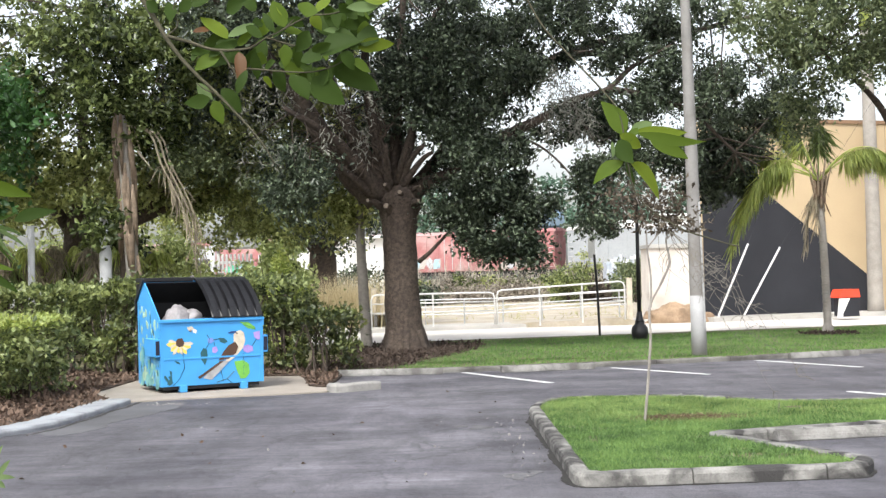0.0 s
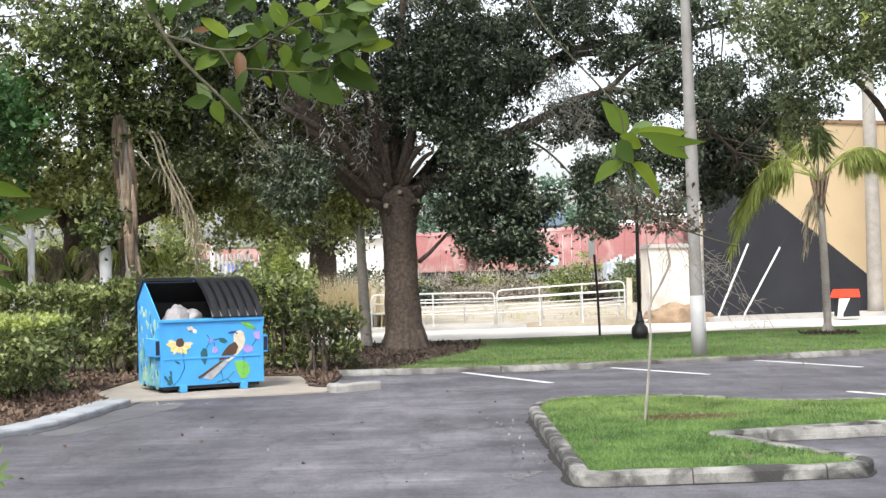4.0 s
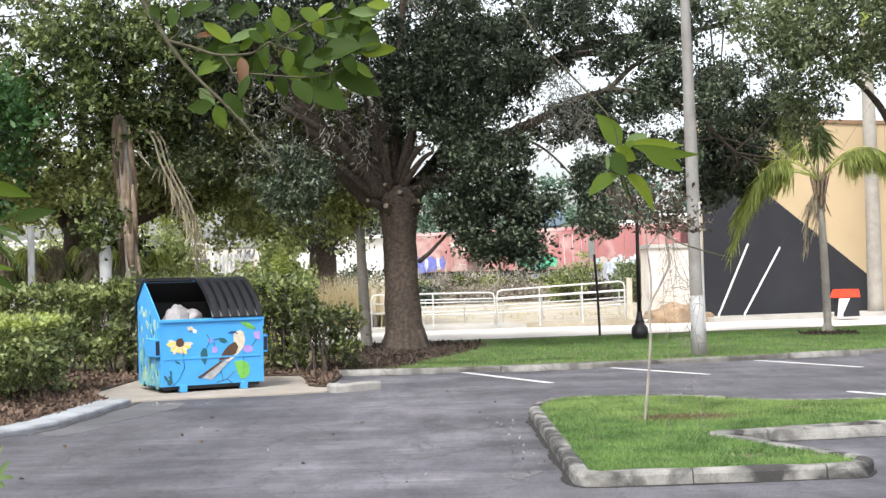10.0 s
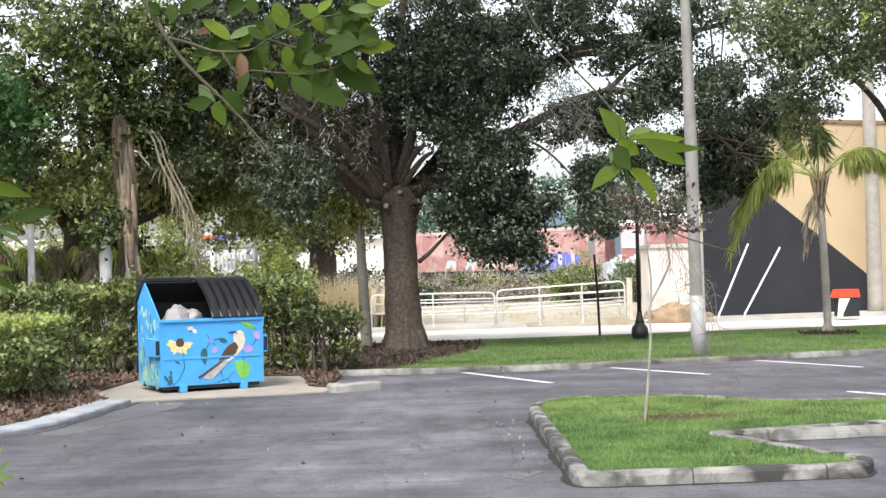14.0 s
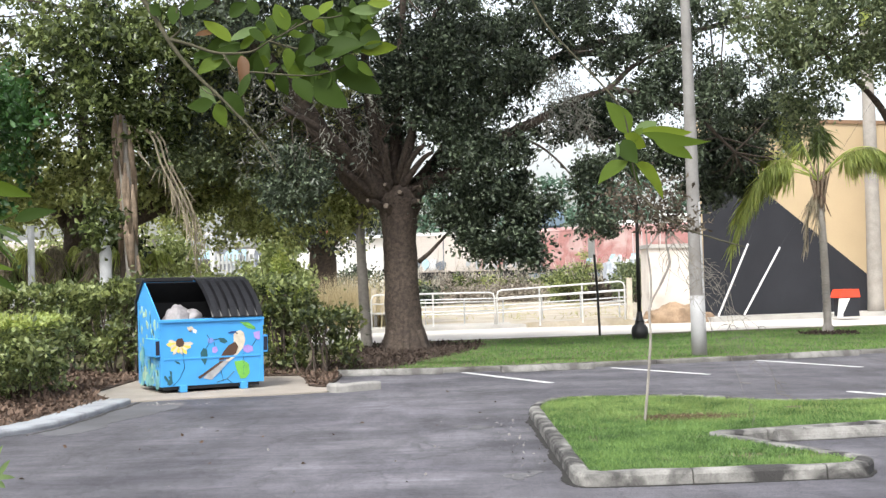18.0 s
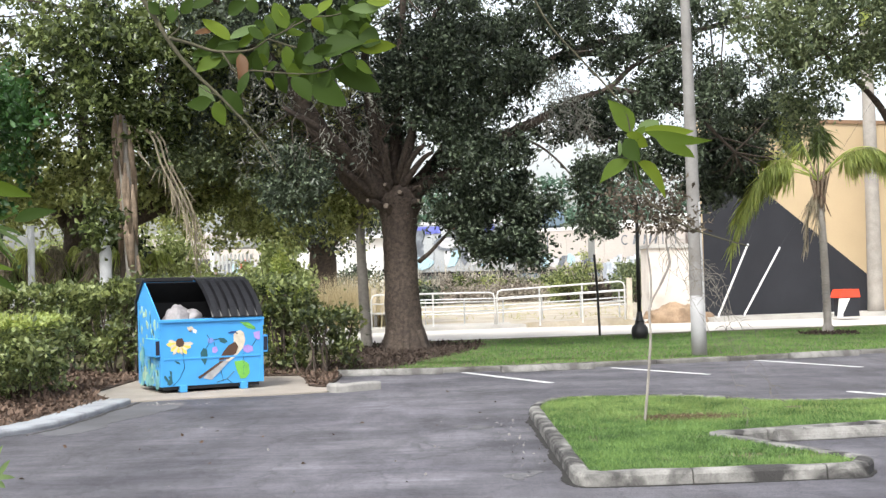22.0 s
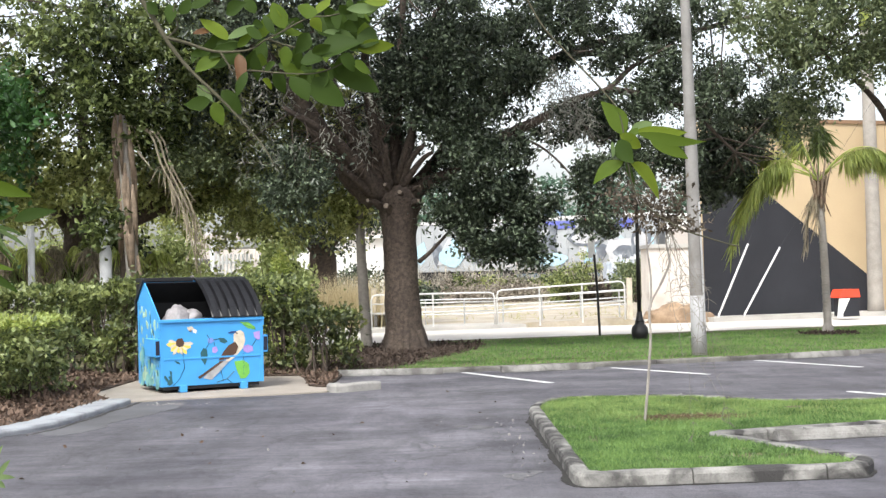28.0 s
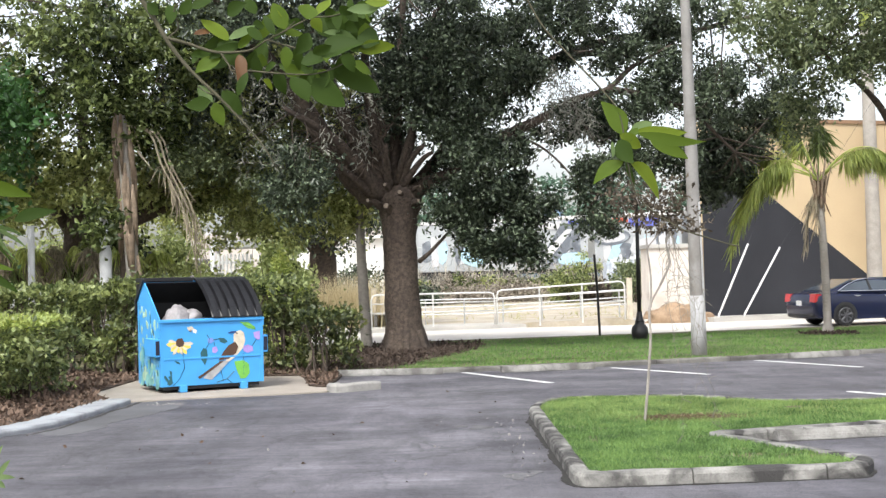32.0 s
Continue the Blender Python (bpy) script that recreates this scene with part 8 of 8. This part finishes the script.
def near_leaf(parent, base, tip, width, k, material=None):
    b, e = Vector(base) - NB, Vector(tip) - NB
    d = e - b
    r = random.Random(k)
    nrm = Vector((r.uniform(-0.5, 0.5), -1.0, r.uniform(-0.3, 0.8)))
    part("leaf", mesh_data("leaf", *leaf_geo(b, d, nrm, d.length, width * 1.05, r.uniform(-0.1, 0.3), r.uniform(0.1, 0.5)), material or M_NEAR_LEAF, True), None, parent)


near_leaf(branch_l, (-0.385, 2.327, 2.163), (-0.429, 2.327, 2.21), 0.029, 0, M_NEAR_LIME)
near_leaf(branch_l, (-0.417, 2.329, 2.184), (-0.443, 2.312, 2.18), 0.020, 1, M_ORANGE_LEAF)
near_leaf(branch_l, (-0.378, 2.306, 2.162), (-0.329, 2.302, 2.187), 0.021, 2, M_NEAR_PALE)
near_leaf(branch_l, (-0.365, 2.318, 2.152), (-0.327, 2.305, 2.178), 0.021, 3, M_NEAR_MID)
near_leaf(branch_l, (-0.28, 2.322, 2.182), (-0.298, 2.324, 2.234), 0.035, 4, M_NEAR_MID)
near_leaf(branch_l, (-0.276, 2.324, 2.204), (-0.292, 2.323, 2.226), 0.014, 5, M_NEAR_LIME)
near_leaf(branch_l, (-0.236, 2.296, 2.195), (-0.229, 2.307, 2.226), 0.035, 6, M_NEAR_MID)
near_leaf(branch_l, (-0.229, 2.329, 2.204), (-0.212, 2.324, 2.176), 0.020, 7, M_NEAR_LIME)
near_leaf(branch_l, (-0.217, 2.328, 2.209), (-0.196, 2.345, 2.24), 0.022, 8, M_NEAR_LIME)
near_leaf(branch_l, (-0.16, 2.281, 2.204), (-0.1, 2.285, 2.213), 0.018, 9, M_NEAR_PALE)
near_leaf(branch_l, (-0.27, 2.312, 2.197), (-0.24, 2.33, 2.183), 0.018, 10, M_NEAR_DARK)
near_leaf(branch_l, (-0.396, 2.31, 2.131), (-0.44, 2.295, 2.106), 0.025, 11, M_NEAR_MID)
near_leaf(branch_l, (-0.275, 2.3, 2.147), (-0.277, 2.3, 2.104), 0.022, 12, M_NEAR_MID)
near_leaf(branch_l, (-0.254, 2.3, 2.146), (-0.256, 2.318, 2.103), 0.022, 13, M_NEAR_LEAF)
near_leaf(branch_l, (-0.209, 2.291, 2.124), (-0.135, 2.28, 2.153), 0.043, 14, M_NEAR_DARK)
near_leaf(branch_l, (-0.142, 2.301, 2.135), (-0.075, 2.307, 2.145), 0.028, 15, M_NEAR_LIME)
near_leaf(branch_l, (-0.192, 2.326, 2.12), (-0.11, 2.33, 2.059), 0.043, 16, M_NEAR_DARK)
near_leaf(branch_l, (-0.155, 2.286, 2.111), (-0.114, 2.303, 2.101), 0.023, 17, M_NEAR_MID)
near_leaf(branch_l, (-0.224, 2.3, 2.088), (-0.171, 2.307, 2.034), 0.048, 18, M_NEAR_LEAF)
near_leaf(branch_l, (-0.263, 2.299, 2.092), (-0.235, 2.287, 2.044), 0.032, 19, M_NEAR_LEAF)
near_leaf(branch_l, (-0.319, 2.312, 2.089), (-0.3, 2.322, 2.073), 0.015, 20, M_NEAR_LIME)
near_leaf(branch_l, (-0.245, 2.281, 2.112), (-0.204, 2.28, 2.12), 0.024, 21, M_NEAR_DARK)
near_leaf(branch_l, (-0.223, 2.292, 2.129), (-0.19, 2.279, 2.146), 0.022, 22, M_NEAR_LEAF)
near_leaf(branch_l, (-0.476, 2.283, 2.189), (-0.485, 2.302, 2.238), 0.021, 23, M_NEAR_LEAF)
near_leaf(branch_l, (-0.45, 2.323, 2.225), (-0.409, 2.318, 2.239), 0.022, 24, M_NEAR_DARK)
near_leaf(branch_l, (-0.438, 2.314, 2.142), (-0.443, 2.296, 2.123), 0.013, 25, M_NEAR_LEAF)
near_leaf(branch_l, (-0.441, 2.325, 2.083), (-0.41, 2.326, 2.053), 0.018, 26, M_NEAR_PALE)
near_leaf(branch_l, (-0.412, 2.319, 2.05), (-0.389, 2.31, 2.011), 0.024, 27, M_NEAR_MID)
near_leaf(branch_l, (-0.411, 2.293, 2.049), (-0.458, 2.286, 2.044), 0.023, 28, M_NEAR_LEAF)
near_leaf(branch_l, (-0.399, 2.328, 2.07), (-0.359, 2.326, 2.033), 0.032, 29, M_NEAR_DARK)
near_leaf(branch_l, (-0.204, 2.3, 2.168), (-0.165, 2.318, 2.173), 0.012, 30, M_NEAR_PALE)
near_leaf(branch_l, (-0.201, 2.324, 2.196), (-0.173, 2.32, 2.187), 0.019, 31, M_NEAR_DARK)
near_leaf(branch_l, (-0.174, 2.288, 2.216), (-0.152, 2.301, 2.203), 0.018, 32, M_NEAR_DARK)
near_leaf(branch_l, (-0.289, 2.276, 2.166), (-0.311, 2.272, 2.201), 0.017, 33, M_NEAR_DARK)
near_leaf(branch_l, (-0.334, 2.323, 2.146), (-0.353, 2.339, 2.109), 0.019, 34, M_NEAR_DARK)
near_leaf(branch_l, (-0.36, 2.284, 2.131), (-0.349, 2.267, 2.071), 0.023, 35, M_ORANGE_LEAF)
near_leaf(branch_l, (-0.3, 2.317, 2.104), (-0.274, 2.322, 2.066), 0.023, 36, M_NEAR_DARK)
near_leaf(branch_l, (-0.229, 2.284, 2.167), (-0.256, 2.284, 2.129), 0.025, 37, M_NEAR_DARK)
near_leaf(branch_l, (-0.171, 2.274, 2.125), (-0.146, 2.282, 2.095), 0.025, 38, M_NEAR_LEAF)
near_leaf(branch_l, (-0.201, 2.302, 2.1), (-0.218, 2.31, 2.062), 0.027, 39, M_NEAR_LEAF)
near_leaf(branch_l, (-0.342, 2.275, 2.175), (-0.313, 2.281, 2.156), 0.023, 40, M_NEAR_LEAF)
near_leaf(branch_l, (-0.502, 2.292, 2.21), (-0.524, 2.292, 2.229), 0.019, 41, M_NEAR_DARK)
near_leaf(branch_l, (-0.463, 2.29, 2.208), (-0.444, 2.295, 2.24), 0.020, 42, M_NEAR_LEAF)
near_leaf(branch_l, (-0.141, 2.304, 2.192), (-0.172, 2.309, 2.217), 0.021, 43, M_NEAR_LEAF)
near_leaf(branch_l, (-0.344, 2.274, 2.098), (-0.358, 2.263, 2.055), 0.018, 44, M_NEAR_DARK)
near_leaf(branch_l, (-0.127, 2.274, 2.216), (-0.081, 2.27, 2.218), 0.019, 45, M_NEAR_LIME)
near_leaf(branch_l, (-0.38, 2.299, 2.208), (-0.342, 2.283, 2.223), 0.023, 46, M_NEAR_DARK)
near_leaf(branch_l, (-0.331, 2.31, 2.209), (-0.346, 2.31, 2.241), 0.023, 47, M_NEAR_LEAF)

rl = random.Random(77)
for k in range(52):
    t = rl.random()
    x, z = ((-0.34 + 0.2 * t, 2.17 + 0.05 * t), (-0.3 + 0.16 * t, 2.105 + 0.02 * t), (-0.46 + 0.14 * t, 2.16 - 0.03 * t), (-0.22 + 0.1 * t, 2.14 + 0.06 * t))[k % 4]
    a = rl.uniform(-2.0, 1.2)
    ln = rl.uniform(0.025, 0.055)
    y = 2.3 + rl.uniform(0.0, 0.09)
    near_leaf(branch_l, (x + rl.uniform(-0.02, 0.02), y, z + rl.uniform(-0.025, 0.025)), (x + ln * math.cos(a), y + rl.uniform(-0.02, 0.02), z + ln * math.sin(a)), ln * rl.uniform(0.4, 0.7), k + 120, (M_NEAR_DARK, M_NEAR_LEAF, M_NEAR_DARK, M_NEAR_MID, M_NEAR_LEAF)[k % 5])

hang = part("branch", mesh_data("branch", *limb(nl((0.13, 2.3, 2.26), (0.175, 2.3, 2.169), (0.23, 2.3, 2.104), (0.28, 2.3, 2.048), (0.314, 2.3, 1.999), (0.325, 2.3, 1.919), (0.344, 2.3, 1.847), (0.411, 2.3, 1.794), (0.466, 2.3, 1.772), (0.527, 2.3, 1.753)), 0.0018, 0.0013, 6, 5), M_TWIG, True), None, near)
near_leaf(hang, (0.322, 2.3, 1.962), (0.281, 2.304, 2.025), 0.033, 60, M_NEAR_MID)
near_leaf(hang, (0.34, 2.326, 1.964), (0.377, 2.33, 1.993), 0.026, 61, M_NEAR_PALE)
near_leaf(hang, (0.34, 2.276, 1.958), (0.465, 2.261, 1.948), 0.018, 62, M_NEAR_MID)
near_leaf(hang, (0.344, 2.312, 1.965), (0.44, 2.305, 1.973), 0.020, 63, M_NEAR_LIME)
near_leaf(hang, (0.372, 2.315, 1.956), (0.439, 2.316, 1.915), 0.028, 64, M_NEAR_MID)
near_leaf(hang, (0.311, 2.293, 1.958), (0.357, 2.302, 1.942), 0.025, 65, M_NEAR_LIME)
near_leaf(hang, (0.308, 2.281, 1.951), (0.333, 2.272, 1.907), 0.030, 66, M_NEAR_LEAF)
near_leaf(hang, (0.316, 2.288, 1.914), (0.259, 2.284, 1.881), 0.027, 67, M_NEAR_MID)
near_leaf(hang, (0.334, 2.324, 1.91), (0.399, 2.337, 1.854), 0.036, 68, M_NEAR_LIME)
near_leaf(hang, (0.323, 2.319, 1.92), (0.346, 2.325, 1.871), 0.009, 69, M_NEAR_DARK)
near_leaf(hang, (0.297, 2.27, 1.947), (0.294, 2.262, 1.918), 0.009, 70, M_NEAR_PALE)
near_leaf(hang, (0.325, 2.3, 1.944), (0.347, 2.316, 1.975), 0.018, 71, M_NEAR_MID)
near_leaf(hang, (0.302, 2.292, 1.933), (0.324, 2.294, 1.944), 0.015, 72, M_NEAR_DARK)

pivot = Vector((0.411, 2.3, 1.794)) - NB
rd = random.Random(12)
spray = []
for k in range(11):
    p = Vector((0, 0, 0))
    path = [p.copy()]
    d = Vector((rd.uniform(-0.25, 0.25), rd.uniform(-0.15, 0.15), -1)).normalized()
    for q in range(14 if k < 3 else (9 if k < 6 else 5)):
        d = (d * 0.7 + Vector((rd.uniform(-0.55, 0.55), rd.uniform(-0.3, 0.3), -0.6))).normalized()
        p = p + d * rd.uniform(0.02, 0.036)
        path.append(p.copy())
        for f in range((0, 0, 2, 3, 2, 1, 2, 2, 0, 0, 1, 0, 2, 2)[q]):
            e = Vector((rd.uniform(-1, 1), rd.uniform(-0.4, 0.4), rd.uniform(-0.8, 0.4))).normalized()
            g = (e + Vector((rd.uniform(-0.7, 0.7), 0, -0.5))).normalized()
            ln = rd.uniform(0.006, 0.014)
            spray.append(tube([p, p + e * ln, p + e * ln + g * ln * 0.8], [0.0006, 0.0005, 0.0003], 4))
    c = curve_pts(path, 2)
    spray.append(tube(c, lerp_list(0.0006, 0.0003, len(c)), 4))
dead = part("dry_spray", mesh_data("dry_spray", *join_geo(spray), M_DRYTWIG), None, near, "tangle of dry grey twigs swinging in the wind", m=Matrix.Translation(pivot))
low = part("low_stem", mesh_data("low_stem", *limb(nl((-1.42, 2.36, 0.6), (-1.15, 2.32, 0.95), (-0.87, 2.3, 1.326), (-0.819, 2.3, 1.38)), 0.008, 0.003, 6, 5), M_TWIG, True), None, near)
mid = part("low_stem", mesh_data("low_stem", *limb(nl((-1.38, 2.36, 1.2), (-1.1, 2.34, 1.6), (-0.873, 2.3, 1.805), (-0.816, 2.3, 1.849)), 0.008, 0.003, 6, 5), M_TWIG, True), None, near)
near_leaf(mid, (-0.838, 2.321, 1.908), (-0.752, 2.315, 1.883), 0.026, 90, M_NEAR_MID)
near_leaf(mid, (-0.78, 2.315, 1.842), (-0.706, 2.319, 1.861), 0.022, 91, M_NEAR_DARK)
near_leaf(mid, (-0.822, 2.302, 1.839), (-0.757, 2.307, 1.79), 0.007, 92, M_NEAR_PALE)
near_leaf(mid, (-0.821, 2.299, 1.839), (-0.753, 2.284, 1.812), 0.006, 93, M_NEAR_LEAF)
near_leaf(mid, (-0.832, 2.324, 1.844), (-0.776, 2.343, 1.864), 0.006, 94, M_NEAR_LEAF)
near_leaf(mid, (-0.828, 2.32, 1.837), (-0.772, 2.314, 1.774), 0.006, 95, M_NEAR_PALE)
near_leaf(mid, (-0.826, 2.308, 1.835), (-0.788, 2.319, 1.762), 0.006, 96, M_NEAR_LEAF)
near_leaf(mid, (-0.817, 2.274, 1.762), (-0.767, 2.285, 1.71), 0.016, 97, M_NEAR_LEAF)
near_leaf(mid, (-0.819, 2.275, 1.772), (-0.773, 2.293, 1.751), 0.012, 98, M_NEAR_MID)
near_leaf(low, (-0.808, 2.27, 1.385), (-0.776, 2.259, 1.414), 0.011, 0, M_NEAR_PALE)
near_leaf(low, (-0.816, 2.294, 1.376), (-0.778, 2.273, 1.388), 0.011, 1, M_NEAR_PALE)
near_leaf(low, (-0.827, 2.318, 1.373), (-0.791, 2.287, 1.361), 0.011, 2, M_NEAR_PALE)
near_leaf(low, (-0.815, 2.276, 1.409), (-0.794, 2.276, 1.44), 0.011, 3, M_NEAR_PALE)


# ---- what moves ----
def sway(ob, base, rows, spin=0.0):
    """Small wind shifts of a near branch: seconds, metres to the right, metres up, degrees about the line of sight."""
    walk(ob, [(t, Matrix.Translation(Vector(base) + Vector((dx, 0, dz))) @ pose(0, 0, 0, 0, a, 0)) for t, dx, dz, a in rows])


def drive(ob, wheels, r, t0, u0, v, speed, start, stop, back=False):
    """A car along the street: waits out of view, passes at an even speed, waits again; its wheels turn with the road."""
    ang = math.degrees(math.atan2(ST.y, ST.x)) + (180 if back else 0)
    sgn = -1 if back else 1

    def at(t):
        p = ST * (u0 + sgn * speed * (t - t0)) + SN * v
        return pose(p.x, p.y, 0.005, 0, 0, ang)
    times = [start + (stop - start) * i / 8 for i in range(9)]
    rows = ([(0.0, at(start))] if start > 0.2 else []) + [(t, at(t)) for t in times]
    if stop < 31.9:
        rows.append((32.0, at(stop)))
    walk(ob, rows)
    step = 1 / 30
    n = int(round((stop - start) / step))
    turn = math.degrees(speed * step / r)
    for w, x, y in wheels:
        rr = [(start + k * step, pose(x, y, r, 0, turn * k, 0)) for k in range(n + 1)]
        rr = ([(0.0, rr[0][1])] if start > 0.2 else []) + rr
        if stop < 31.9:
            rr.append((32.0, rr[-1][1]))
        walk(w, rr)


def motions():
    for w, u in wagons:
        walk(w, [(t, train_pose(u + s)) for t, s in ((0.0, 1.0), (1.5, 5.2), (3.0, 9.5), (7.0, 22.1), (9.5, 30.7), (13.0, 42.2), (18.5, 60.6), (21.0, 69.6), (23.5, 77.6), (24.5, 80.2), (25.5, 82.2), (28.0, 86.0), (29.0, 87.3), (30.0, 88.0), (31.0, 88.2), (32.0, 88.2))])
    drive(sedan, sedan_wheels, 0.325, 11.0, 11.1, 34.5, 11.1, 8.6, 13.2)
    drive(suv, suv_wheels, 0.36, 29.5, 13.8, 35.6, 11.9, 27.2, 31.6, True)
    drive(dark_car, dark_wheels, 0.325, 31.5, 14.55, 34.5, 10.1, 28.4, 32.0)
    px = 0.00102
    sway(branch_l, (0, 0, 0), [(t, (x - 400) * px, (47 - y) * px, 0) for t, x, y in (
        (0, 397, 43), (0.5, 400, 43), (1, 397, 41), (1.5, 404, 43), (2, 406, 44), (2.5, 404, 43), (3, 400, 38), (3.5, 398, 43), (5.5, 395, 40), (7, 398, 37), (8, 404, 41), (8.5, 403, 47), (9, 401, 48), (10, 401, 52), (11, 403, 52), (11.5, 403, 47), (13, 403, 44),
        (14, 400, 46), (16.5, 403, 46), (17, 401, 49), (19, 403, 49), (20, 403, 44), (21, 401, 41), (22, 400, 46), (23, 400, 42), (24, 400, 41), (25, 400, 46), (28, 397, 46), (29, 397, 42), (30, 397, 44), (32, 398, 47))])
    sway(hang, (0, 0, 0), [(t, x * px, -(y + 11) * px, 0) for t, x, y in (
        (0, 12, -20), (1, 5, -12), (2, 22, -24), (3, 18, -20), (6, 9, -20), (7, 12, -24), (8, 32, -22), (8.3, 14, -13), (8.5, 0, -3), (9, 0, 0), (9.5, 9, -6), (10, 2, 2), (10.5, 8, -1), (11, 6, -4), (12, 8, -7), (12.5, 11, -13), (13, 9, -10), (14, 8, -9),
        (16.5, 34, -28), (17, 20, -16), (17.5, 24, -19), (18, 20, -20), (18.5, 34, -29), (19, 30, -23), (19.5, 20, -19), (20, 23, -22), (21, 30, -29), (22, 24, -22), (22.5, 34, -31), (23, 25, -23), (24, 26, -29), (25, 24, -22), (28, 12, -20), (29.5, 15, -36), (30, 15, -24), (32, 12, -20))])
    sway(dead, pivot, [(t, 0.0, 0.0, -a) for t, a in ((0, 38), (1, 28), (2, 50), (3, 50), (6, 15), (6.5, 38), (7, 54), (8, 57), (8.5, 30), (9, 14), (10, 5), (11, 10), (12, 15), (13, 21), (14, 18), (17, 34), (18, 30), (19, 35), (20, 26), (21, 31),
        (22, 28), (22.5, 33), (24, 36), (25, 34), (27.5, 29), (28, 12), (29, 6), (29.5, 26), (30, 32), (31, 24), (32, 9))])


motions()
